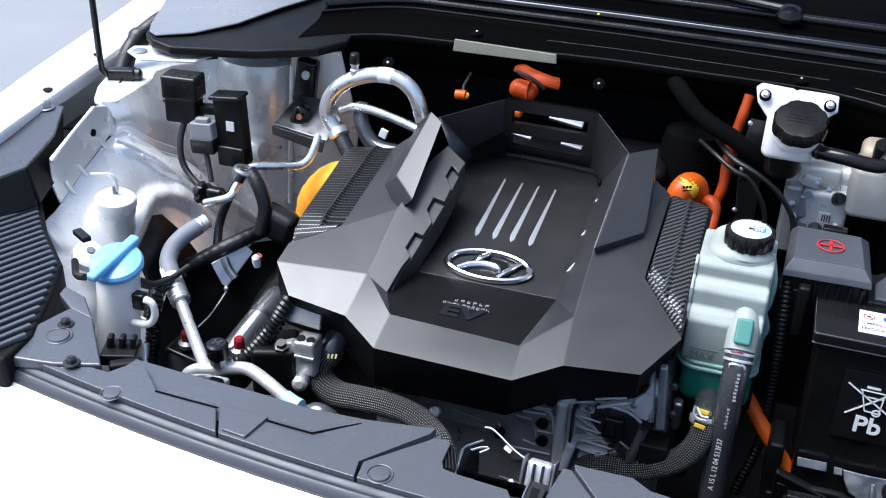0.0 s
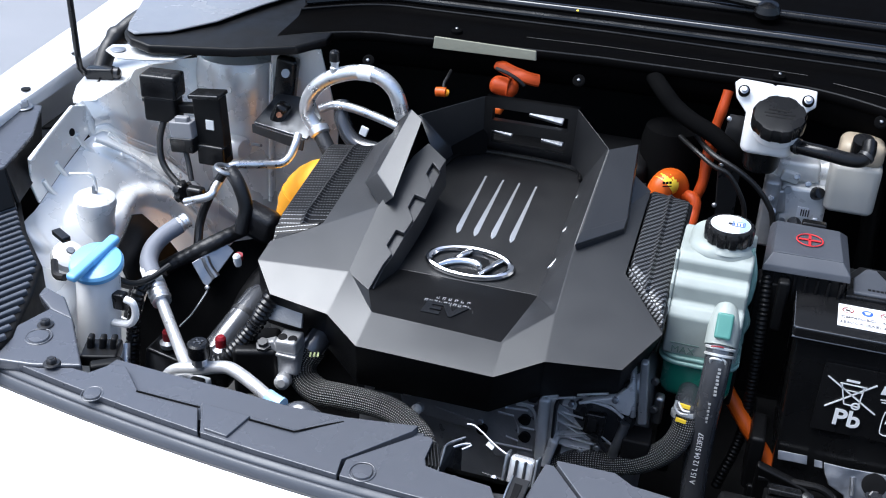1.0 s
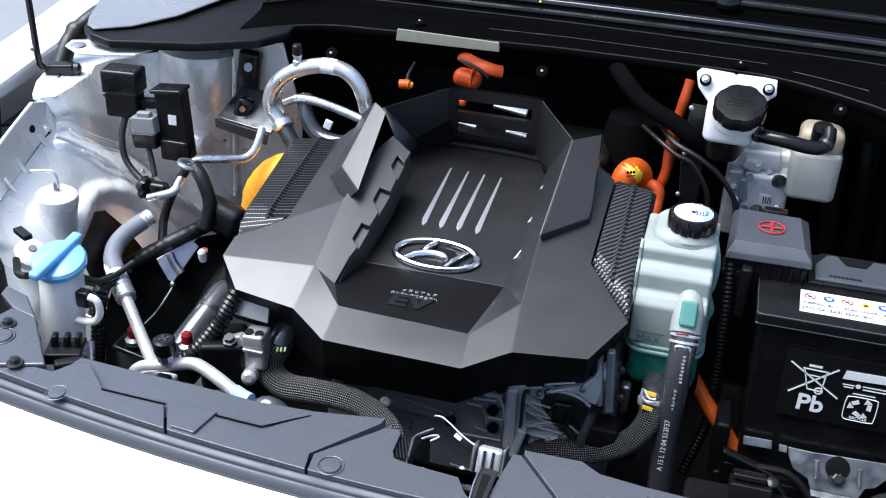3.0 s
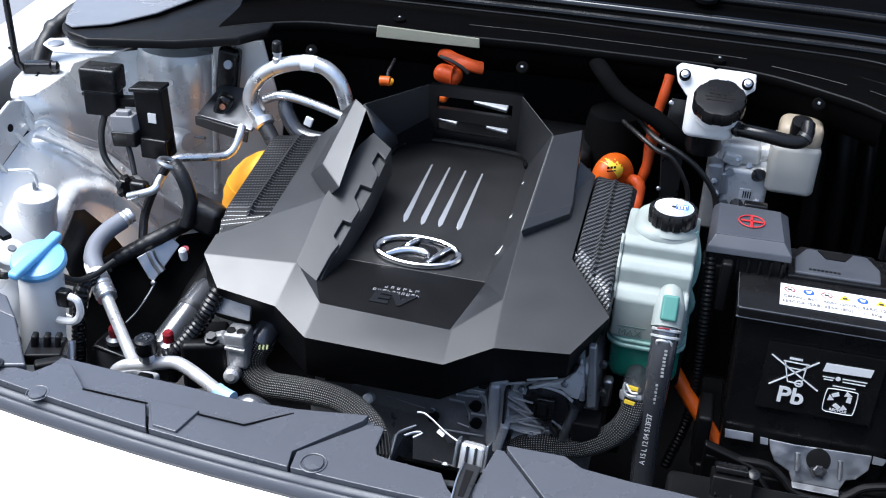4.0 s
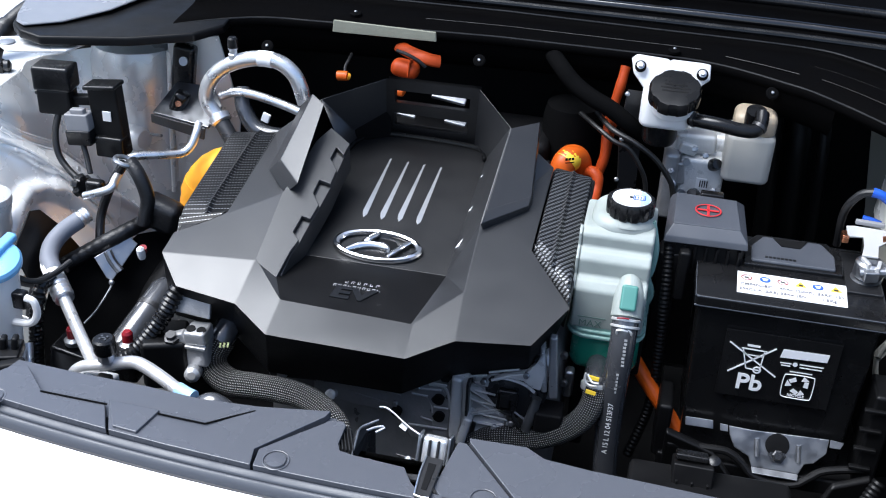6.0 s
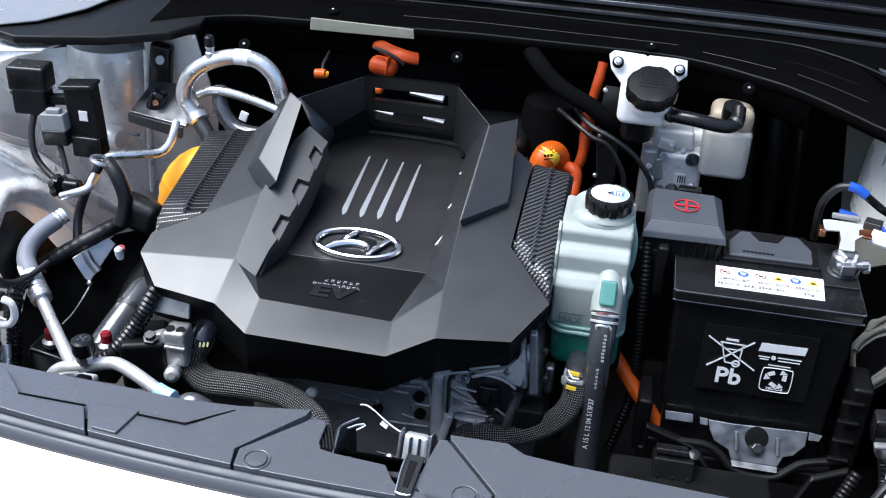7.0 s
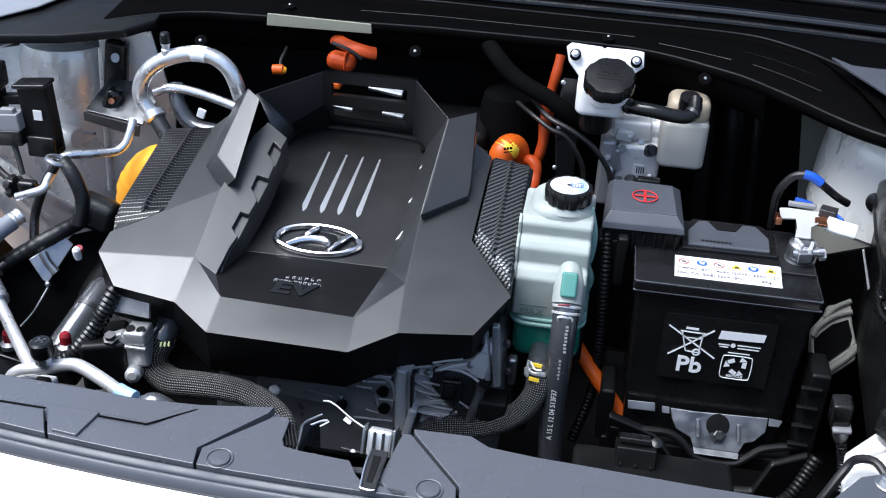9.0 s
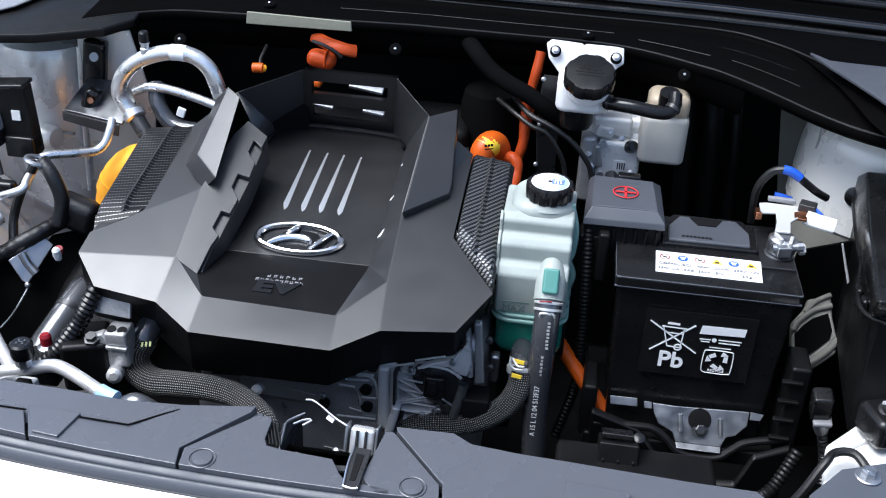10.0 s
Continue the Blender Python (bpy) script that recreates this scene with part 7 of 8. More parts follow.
part("clump", box((-0.545, 1.03, 0.835), (0.05, 0.03, 0.04), 0.01, (0, 20, 0)), tape, har)
part("side_lead", tube([(-0.672, 0.918, 0.786), (-0.650, 0.918, 0.786), (-0.630, 0.918, 0.796), (-0.612, 0.925, 0.808)], 0.0048, 10, 0.003), tape, har)
part("knob", lathe((-0.652, 1.045, 0.848), (1, -0.5, 0.3), [(0.013, -0.006), (0.015, 0), (0.012, 0.006)], 40, flute=6, depth=0.2), gloss_black, har, "black star clip")
part("clip", box((-0.632, 1.040, 0.852), (0.022, 0.014, 0.018), 0.004), gloss_black, har)
rp = thing("indicator_plug", (-0.5376, 0.9608, 0.8178), "small red and white plastic plug on the harness", "plug")
part("shell", lathe((-0.5376, 0.9608, 0.8178), (0.05, -0.3, 1), [(0.004, -0.004), (0.0048, 0.002), (0.0044, 0.010), (0.002, 0.013)], 14), paper, rp)
part("red_band", lathe((-0.5375, 0.9645, 0.8233), (0.05, -0.3, 1), [(0.0049, -0.003), (0.0050, 0.0), (0.0049, 0.003)], 14), red_plastic, rp, "red band")

# service block at the front
sv = thing("service_valve", (-0.50, 0.80, 0.74), "aluminium refrigerant line with service valve and black cap", "service valve")
part("line", tube([(-0.5418, 0.8000, 0.7607), (-0.5365, 0.8000, 0.7712), (-0.5240, 0.8000, 0.7796), (-0.5011, 0.8000, 0.7858), (-0.4721, 0.8000, 0.7947), (-0.4570, 0.7970, 0.7950), (-0.4368, 0.7900, 0.7910), (-0.4154, 0.7820, 0.7854), (-0.3995, 0.7760, 0.7842)], 0.0068, 16, 0.004), bright_pipe, sv)
part("blue_sleeve", tube([(-0.4148, 0.7810, 0.7869), (-0.4052, 0.7780, 0.7850), (-0.3955, 0.7750, 0.7845)], 0.0076, 16, 0.003), sticker_blue, sv, "pale blue protective sleeve")
part("stem", lathe((-0.4988, 0.7980, 0.7942), (0, 0, 1), [(0.0085, 0), (0.0085, 0.010), (0.006, 0.011), (0.006, 0.018)], 8), alu, sv)
part("cap", lathe((-0.4986, 0.7980, 0.8038), (0, 0, 1), [(0.0105, 0), (0.0114, 0.003), (0.0112, 0.015), (0.009, 0.017)], 28), gloss_black, sv, "black ribbed cap")
part("cap_mark", bars([(0, 0, 0.008, 0.002), (-0.003, 0, 0.002, 0.008), (0.003, 0, 0.002, 0.008)], Matrix.Translation((-0.4986, 0.7980, 0.8213))), box_grey, sv)
part("block", box((-0.515, 0.800, 0.757), (0.040, 0.026, 0.022), 0.003), bright_cast, sv)
part("plug", box((-0.500, 0.790, 0.768), (0.016, 0.014, 0.022), 0.003), gloss_black, sv)
part("long_pipe", tube([(-0.620, 0.845, 0.76), (-0.612, 0.830, 0.735), (-0.590, 0.815, 0.725), (-0.56, 0.805, 0.735), (-0.535, 0.802, 0.752)], 0.0060, 12, 0.004), alu, sv)
vb = thing("valve_box", (-0.585, 0.87, 0.69), "black plastic connector block with red topped pins", "connector", "black connectors")
part("block", box((-0.585, 0.875, 0.728), (0.045, 0.035, 0.035), 0.004, (0, 12, 0)), gloss_black, vb)
for x, y, z in ((-0.582, 0.872, 0.748), (-0.516, 0.872, 0.755)):
    part("pin", lathe((x, y, z), (0, 0, 1), [(0.009, 0), (0.010, 0.006), (0.006, 0.009)], 16), zinc, vb)
    part("red_top", lathe((x, y, z + 0.009), (0, 0, 1), [(0.006, 0), (0.006, 0.010), (0.004, 0.013)], 14), red_plastic, vb, "dark red top")
part("foot", box((-0.525, 0.878, 0.730), (0.040, 0.035, 0.03), 0.004), gloss_black, vb)
solo("conduit", tube([(-0.452, 0.935, 0.836), (-0.462, 0.90, 0.828), (-0.478, 0.885, 0.795), (-0.500, 0.870, 0.762), (-0.52, 0.86, 0.745)], 0.0090, 14, 0.0014, shape=ridges(0.0055, 0.11)), gloss_black, "black corrugated conduit beside the motor cover", "conduit", "corrugated conduits")
solo("paper_tag", slab([(-0.5404, 0.9300, 0.7213), (-0.5243, 0.9300, 0.7441), (-0.5157, 0.9300, 0.7430), (-0.5288, 0.9300, 0.7193)], 0.001, 0.0003), paper, "white paper tag with print behind the conduit", "tag")
ae = thing("compressor", (-0.53, 0.95, 0.66), "grey aluminium compressor barrel low in the bay", "compressor")
part("barrel", lathe((-0.5432, 0.8902, 0.7259), (0.2036, 0.9073, 0.3679), [(0.014, 0), (0.0175, 0.006), (0.0175, 0.097), (0.014, 0.107)], 28), hose_rubber, ae)
part("band", lathe((-0.5297, 0.9502, 0.7502), (0.2036, 0.9073, 0.3679), [(0.0182, 0), (0.0182, 0.006)], 28), dark_steel, ae)
solo("black_pipe", tube([(-0.50, 1.05, 0.80), (-0.56, 1.0, 0.72), (-0.62, 0.95, 0.63)], 0.022, 18, 0.01), satin_black, "thick black pipe low in the bay", "pipe")

# headlamp housing with its ribbed top, and the trim over the wing corner
hl = thing("headlamp_housing", (-0.74, 0.82, 0.80), "black headlamp housing with a ribbed top", "headlamp housing")
HC = [(-0.925, 0.99), (-0.845, 0.985), (-0.800, 0.930), (-0.745, 0.868), (-0.685, 0.812), (-0.655, 0.752), (-0.630, 0.690), (-0.628, 0.645), (-0.70, 0.645), (-0.86, 0.80)]
part("body", slab([(x, y, 0.866) for x, y in HC], 0.09, 0.004), deep_black, hl)
d = Vector((0.41, 0.91, 0)).normalized()
q = Vector((-d.y, d.x, 0))
edge = [Vector((x, y, 0)) for x, y in HC]
for k in range(42):
    s0 = 0.80 + 0.0115 * k
    hits = []
    for a, c in zip(edge, edge[1:] + edge[:1]):
        da, dc = a.dot(q) - s0, c.dot(q) - s0
        if da * dc < 0:
            hits.append((a + (c - a) * (da / (da - dc))).dot(d))
    if len(hits) >= 2 and max(hits) - min(hits) > 0.03:
        lo, hi = min(hits) + 0.006, max(hits) - 0.006
        pm_ = d * ((lo + hi) / 2) + q * s0
        part("rib", box((pm_.x, pm_.y, 0.868), (hi - lo, 0.0052, 0.006), 0.0014, (0, 0, math.degrees(math.atan2(d.y, d.x)))), grey_panel, hl)
part("clip", box((-0.700, 0.868, 0.868), (0.026, 0.010, 0.006), 0.001, (0, 0, 150)), gloss_black, hl)
ct = thing("corner_trim", (-0.84, 0.98, 0.90), "black plastic trim over the wing corner with a bolt", "trim panel")
part("plate", slab([(-0.960, 0.955, 0.966), (-0.896, 1.047, 0.954), (-0.846, 1.052, 0.954), (-0.812, 0.985, 0.948), (-0.800, 0.915, 0.938), (-0.822, 0.882, 0.932), (-0.97, 0.88, 0.962)], 0.006, 0.002), grey_panel, ct)
part("drop", slab([(-0.812, 0.985, 0.946), (-0.846, 1.050, 0.951), (-0.838, 1.03, 0.905), (-0.80, 0.965, 0.90), (-0.786, 0.912, 0.895), (-0.800, 0.915, 0.936)], 0.005, 0.002), satin_black, ct)
part("lip", slab([(-0.822, 0.882, 0.930), (-0.800, 0.915, 0.937), (-0.785, 0.905, 0.895), (-0.81, 0.868, 0.89)], 0.004, 0.002), satin_black, ct)
part("dark_bar", tube([(-0.93, 0.99, 0.958), (-0.905, 1.035, 0.960), (-0.888, 1.058, 0.960)], 0.008, 10, 0.005), gloss_black, ct)
ct.matrix_basis = pose(-0.835, 0.975, 0.878)
hexbolt((-0.857, 1.031, 0.9325), r=0.0075)
# Black sheet laid in as the shade of the wing gap.
solo("fender_gap_filler", slab([(-0.80, 1.08, 0.90), (-0.84, 1.22, 0.90), (-0.87, 1.25, 0.90), (-0.85, 1.05, 0.90)], 0.004, 0.001), deep_black, "black sheet for the shade in the gap between wing and inner wing", "gap", kind="structure")


# ---- front panel over the radiator ----
fp = thing("radiator_panel", (-0.155, 0.66, 0.83), "dark grey moulded plastic panel over the radiator support", "radiator panel")
fl_ = lambda x, dy=0.010: (x, front_line(x) + dy)


def sheet_of(pts, z, thick=0.012, bev=0.0007):
    return slab([(x, y, z + 0.06 * (y - 0.66)) for x, y in pts], thick, bev)


part("end_section", sheet_of([fl_(-0.640), fl_(-0.60), fl_(-0.55), fl_(-0.50), fl_(-0.45), fl_(-0.4065), (-0.4235, 0.6665), (-0.483, 0.6655), (-0.511, 0.692), (-0.525, 0.690), (-0.538, 0.673), (-0.556, 0.674), (-0.585, 0.664)], 0.857), grey_panel, fp)
part("middle_section", sheet_of([fl_(-0.404), fl_(-0.35), fl_(-0.275), (-0.278, 0.643), (-0.2335, 0.694), (-0.231, 0.702), (-0.296, 0.692), (-0.327, 0.664), (-0.372, 0.6665), (-0.4205, 0.6680)], 0.857), grey_panel, fp)
part("raised_tile", sheet_of([fl_(-0.4015, 0.013), fl_(-0.379, 0.013), (-0.3715, 0.6645), (-0.4190, 0.6660)], 0.8596, 0.008), grey_panel, fp)
part("latch_section", sheet_of([fl_(-0.2727), fl_(-0.24), fl_(-0.19), fl_(-0.14), fl_(-0.1011), (-0.1011, 0.6285), (-0.1241, 0.6304), (-0.1399, 0.6337), (-0.1441, 0.6380), (-0.1532, 0.6528), (-0.1968, 0.6559), (-0.2094, 0.6583), (-0.2129, 0.6656), (-0.2133, 0.6889), (-0.2173, 0.6924), (-0.2285, 0.6903), (-0.2329, 0.6853), (-0.2743, 0.6437)], 0.857), grey_panel, fp)
part("lower_strip", sheet_of([(-0.545, 0.655), (-0.30, 0.655), (-0.225, 0.66), (-0.225, 0.702), (-0.299, 0.700), (-0.349, 0.697), (-0.403, 0.701), (-0.474, 0.703), (-0.53, 0.706)], 0.850, 0.03), grey_panel, fp)
part("bridge", sheet_of([fl_(-0.150), fl_(-0.085), (-0.095, 0.650), (-0.140, 0.652)], 0.846, 0.02), grey_panel, fp)
part("latch_section", sheet_of([fl_(-0.112), fl_(-0.0615), (-0.0635, 0.640), (-0.1095, 0.692), (-0.1165, 0.692), (-0.1255, 0.637)], 0.857), grey_panel, fp)
part("middle_section", sheet_of([fl_(-0.0590), fl_(0.0), fl_(0.08), fl_(0.16), fl_(0.215), (0.187, 0.678), (0.135, 0.679), (0.02, 0.685), (-0.005, 0.686), (-0.044, 0.690), (-0.060, 0.700), (-0.1085, 0.699), (-0.107, 0.694), (-0.0610, 0.641)], 0.857), grey_panel, fp)
part("raised_tile", sheet_of([(0.034, 0.639), (0.088, 0.639), (0.086, 0.655), (0.036, 0.659)], 0.8605, 0.006), grey_panel, fp)
part("end_section", sheet_of([fl_(0.2175), fl_(0.27), fl_(0.33), (0.33, 0.735), (0.296, 0.728), (0.258, 0.714), (0.228, 0.680)], 0.8585), box_grey, fp)
part("corner_plate", slab([(-0.636, 0.657, 0.8605), (-0.590, 0.663, 0.8605), (-0.548, 0.678, 0.8600), (-0.597, 0.737, 0.8640), (-0.628, 0.745, 0.8640), (-0.642, 0.700, 0.8640)], 0.012, 0.0022), grey_panel, fp)
part("corner_step", slab([(-0.628, 0.745, 0.862), (-0.597, 0.737, 0.862), (-0.625, 0.765, 0.866), (-0.655, 0.775, 0.866), (-0.652, 0.760, 0.866)], 0.014, 0.002), grey_panel, fp)
part("under", sheet_of([fl_(-0.65, 0.02), fl_(-0.30, 0.02), fl_(0.10, 0.02), fl_(0.33, 0.02), (0.33, 0.675), (-0.09, 0.675), (-0.09, 0.645), (-0.22, 0.645), (-0.22, 0.675), (-0.62, 0.675)], 0.838, 0.03), satin_black, fp)
# Black tubes drawn where the panel's step throws a shadow line.
for pts in ([(-0.4826, 0.6635, 0.8579), (-0.4507, 0.6626, 0.8579), (-0.4190, 0.6620, 0.8579)], [(-0.3715, 0.6612, 0.8583), (-0.3506, 0.6602, 0.8583), (-0.3312, 0.6595, 0.8583), (-0.3287, 0.6597, 0.8583), (-0.3265, 0.6605, 0.8583), (-0.3095, 0.6744, 0.8583), (-0.2936, 0.6864, 0.8583)]):
    part("seam", tube(pts, 0.0008, 6, 0.006), matt_black, fp, "black line for the shadow gap at the step")


def fir_clip(c, r):
    t = thing("fir_clip", c, "round dark grey plastic fastener in the radiator panel", "fastener", "round fasteners")
    part("dish", ring(c, (0, -0.06, 1), r * 1.22, r * 0.07, r * 0.06, 32), grey_panel, t)
    part("head", lathe(Vector(c) - Vector((0, 0, 0.001)), (0, -0.06, 1), [(r, 0), (r, 0.0012), (r * 0.93, 0.0022), (r * 0.2, 0.0026)], 30), grey_panel, t)


fir_clip((-0.256, 0.634, 0.8560), 0.0088)
fir_clip((-0.084, 0.633, 0.8560), 0.0088)
fir_clip((-0.518, 0.6485, 0.8560), 0.0080)
fir_clip((-0.609, 0.700, 0.8628), 0.0100)
hexbolt((-0.614, 0.718, 0.8635), r=0.0048, mat=dark_steel, label="small black hex bolt with a washer")
hexbolt((-0.574, 0.670, 0.8603), r=0.0048, mat=dark_steel, label="small black hex bolt with a washer")
hexbolt((0.278, 0.709, 0.8615), r=0.0065)
cp = thing("wire_clip", (-0.553, 0.715, 0.83), "black plastic wire clip at the corner of the panel", "clip")
part("base", box((-0.553, 0.716, 0.848), (0.034, 0.030, 0.012), 0.002, (0, 0, 20)), satin_black, cp)
for dx in (-0.010, 0.001, 0.011):
    part("prong", box((-0.553 + dx, 0.718 + dx * 0.3, 0.858), (0.006, 0.010, 0.016), 0.002, (0, 10, 20)), satin_black, cp)
part("skirt", box((-0.538, 0.700, 0.835), (0.030, 0.012, 0.035), 0.003, (0, 0, 35)), satin_black, cp)

# ---- bonnet latch in its opening ----
la = thing("bonnet_latch", (-0.16, 0.68, 0.80), "bare and black steel bonnet latch in the panel opening", "bonnet latch")
part("well", box((-0.16, 0.672, 0.800), (0.10, 0.07, 0.02), 0.003), deep_black, la)
part("side_plate", slab([(-0.200, 0.640, 0.850), (-0.203, 0.694, 0.851), (-0.192, 0.707, 0.851), (-0.192, 0.707, 0.815), (-0.203, 0.640, 0.812)], 0.003, 0.0006), dark_steel, la)
part("wire", tube([(-0.199, 0.655, 0.852), (-0.2015, 0.680, 0.853), (-0.2026, 0.694, 0.853), (-0.1970, 0.702, 0.853), (-0.1904, 0.7087, 0.853)], 0.0009, 8, 0.003), zinc, la, "bright wire edge")
part("wire", tube([(-0.1978, 0.697, 0.849), (-0.190, 0.703, 0.850), (-0.183, 0.7045, 0.850), (-0.190, 0.698, 0.848)], 0.0012, 8, 0.003), zinc, la)
part("wire", tube([(-0.1942, 0.7262, 0.853), (-0.1882, 0.7268, 0.853), (-0.1790, 0.7205, 0.853), (-0.1699, 0.7126, 0.853), (-0.1590, 0.7040, 0.853), (-0.1474, 0.6970, 0.853)], 0.0010, 8, 0.003), zinc, la, "bright wire edge")
part("catch", slab([(-0.171, 0.716, 0.850), (-0.164, 0.710, 0.850), (-0.166, 0.706, 0.848), (-0.173, 0.711, 0.848)], 0.002, 0.0005), zinc, la)
part("striker", box((-0.1365, 0.692, 0.843), (0.021, 0.012, 0.028), 0.003, (-22, 0, -4)), rib_chrome, la, "bright folded steel striker")
# Dark bars set on for the dark streaks between the striker's highlights.
for dx in (-0.0040, 0.0035):
    part("striker_streak", box((-0.1365 + dx, 0.6855, 0.8455), (0.0022, 0.003, 0.026), 0.0006, (-22, 0, -4)), dark_steel, la)
part("striker_ear", box((-0.1495, 0.693, 0.846), (0.0022, 0.014, 0.026), 0.0006, (-22, 0, -4)), zinc, la)
part("striker_ear", box((-0.1235, 0.693, 0.846), (0.0022, 0.014, 0.026), 0.0006, (-22, 0, -4)), zinc, la)
part("lever", slab([(-0.1373, 0.6657, 0.8613), (-0.1229, 0.6644, 0.8613), (-0.1243, 0.6398, 0.8598), (-0.1251, 0.6201, 0.8586), (-0.1373, 0.6203, 0.8586), (-0.1383, 0.6449, 0.8601)], 0.003, 0.0008), dark_steel, la, "dark steel release lever")
part("lever_slot", slab([(-0.1342, 0.6578, 0.8615), (-0.1275, 0.6571, 0.8614), (-0.1285, 0.6378, 0.8603), (-0.1290, 0.6279, 0.8597), (-0.1337, 0.6282, 0.8597), (-0.1339, 0.6419, 0.8605)], 0.0008, 0.0003), deep_black, la)
# Chrome tubes stand in for the highlights along the lever.
part("lever_highlight", tube([(-0.1375, 0.6644, 0.8623), (-0.1383, 0.6449, 0.8611), (-0.1370, 0.6209, 0.8597)], 0.0009, 8, 0.004), chrome, la)
part("lever_highlight", tube([(-0.1369, 0.6204, 0.8596), (-0.1307, 0.6190, 0.8595), (-0.1251, 0.6201, 0.8596)], 0.0009, 8, 0.004), chrome, la)
part("cross_pin", tube([(-0.155, 0.652, 0.846), (-0.110, 0.656, 0.846)], 0.0035, 10, 0.004), dark_steel, la)
part("body", box((-0.165, 0.675, 0.818), (0.060, 0.045, 0.016), 0.003, (-15, 0, 0)), deep_black, la)
for x0, x1, y in ((-0.1977, -0.180, 0.684), (-0.170, -0.150, 0.690), (-0.178, -0.150, 0.672)):
    part("edge", box(((x0 + x1) / 2, y, 0.834), (x1 - x0, 0.0016, 0.0016), 0.0004, (0, 0, -8)), dark_steel, la)
for x, y, z in ((-0.1865, 0.6638, 0.845), (-0.158, 0.686, 0.836)):
    part("rivet", lathe((x, y, z), (0, -0.3, 1), [(0.0028, -0.003), (0.0028, 0.001), (0.0016, 0.0018)], 12), zinc, la)
part("grille", box((-0.2105, 0.676, 0.846), (0.014, 0.034, 0.012), 0.002, (0, 0, 22)), satin_black, la)
for k in range(5):
    part("grille_slat", box((-0.2165 + 0.003 * k, 0.676, 0.8535), (0.0010, 0.030, 0.004), 0.0003, (0, 0, 22)), plate_black, la)

# ---- motor, gearbox and what shows below the cover ----
mo = thing("drive_motor", (-0.22, 1.0, 0.50), "dark cast aluminium drive motor housing with ribs and bolts", "drive motor")
part("case", box((-0.255, 1.045, 0.655), (0.27, 0.20, 0.20), 0.02), cast_alu, mo)
part("end_case", box((-0.105, 1.035, 0.680), (0.10, 0.16, 0.18), 0.02), cast_alu, mo)
part("flange", box((-0.1615, 0.936, 0.706), (0.013, 0.03, 0.085), 0.004), bright_cast, mo, "brightened cast flange")
part("flange_foot", box((-0.150, 0.930, 0.683), (0.010, 0.034, 0.040), 0.003, (0, 12, 0)), bright_cast, mo)
# Dark bar put in for the shaded slot beside the flange.
part("flange_slot", box((-0.1488, 0.934, 0.725), (0.003, 0.034, 0.044), 0.001), dark_steel, mo)
part("front_plate", slab([(-0.330, 0.940, 0.738), (-0.180, 0.940, 0.752), (-0.170, 0.936, 0.728), (-0.168, 0.934, 0.690), (-0.170, 0.934, 0.655), (-0.215, 0.934, 0.645), (-0.228, 0.934, 0.675), (-0.330, 0.938, 0.680)], 0.010, 0.003), cast_alu, mo)
# Thin bright tubes laid along the castings as edge highlights.
edge = lambda pts, r=0.0013, m=bright_cast: part("edge", tube(pts, r, 8, 0.003), m, mo)
edge([(-0.2177, 0.931, 0.7139), (-0.205, 0.931, 0.7145), (-0.195, 0.931, 0.711), (-0.190, 0.931, 0.700), (-0.1885, 0.931, 0.690)])
edge([(-0.1932, 0.930, 0.7284), (-0.1800, 0.930, 0.7290), (-0.1735, 0.930, 0.724), (-0.1700, 0.930, 0.712), (-0.1690, 0.930, 0.700)], 0.0018)
edge([(-0.1877, 0.931, 0.6983), (-0.172, 0.931, 0.6965)], 0.001)
edge([(-0.202, 0.931, 0.681), (-0.172, 0.931, 0.6745)], 0.001)
edge([(-0.290, 0.930, 0.7160), (-0.225, 0.930, 0.7070)], 0.001, cast_alu)
edge([(-0.285, 0.930, 0.7000), (-0.240, 0.930, 0.6930)], 0.001, cast_alu)
for x, z, r in ((-0.1755, 0.7425, 0.010), (-0.1854, 0.7098, 0.007), (-0.1835, 0.6861, 0.007), (-0.250, 0.728, 0.007), (-0.310, 0.715, 0.007)):
    part("boss", lathe((x, 0.936, z), (0, -1, 0.1), [(r * 1.4, -0.01), (r * 1.3, 0.002), (r, 0.0025)], 20), cast_alu, mo)
    part("bolt", lathe((x, 0.933, z), (0, -1, 0.1), [(r * 0.75, 0), (r * 0.7, 0.005)], 6), dark_steel, mo)
for x0, z0, x1, z1 in ((-0.1469, 0.7353, -0.111, 0.7151), (-0.1460, 0.7240, -0.112, 0.7060), (-0.1437, 0.7017, -0.1106, 0.7114), (-0.1425, 0.6930, -0.108, 0.6930), (-0.1400, 0.6800, -0.100, 0.6900), (-0.1425, 0.7460, -0.128, 0.7420)):
    part("rib", slab([(x0, 0.945, z0), (x1, 0.945, z1), (x1, 0.928, z1 - 0.001), (x0, 0.926, z0 - 0.001)], 0.0022, 0.0007), bright_cast, mo)
part("cross_rail", box((-0.295, 0.930, 0.745), (0.17, 0.02, 0.012), 0.003, (0, -4, 0)), cast_alu, mo)
part("cross_rail", box((-0.30, 0.925, 0.722), (0.15, 0.015, 0.010), 0.003, (0, -4, 0)), dark_steel, mo)
for k in range(4):
    part("lug", box((-0.355 + 0.045 * k, 0.915, 0.735 + 0.003 * k), (0.012, 0.020, 0.026), 0.003), cast_alu, mo)
part("knob", lathe((-0.298, 0.905, 0.712), (0, -0.9, 0.5), [(0.006, -0.008), (0.006, 0.003), (0.003, 0.005)], 16), bright_cast, mo)
part("box", box((-0.362, 0.935, 0.760), (0.035, 0.03, 0.045), 0.004), cast_alu, mo)
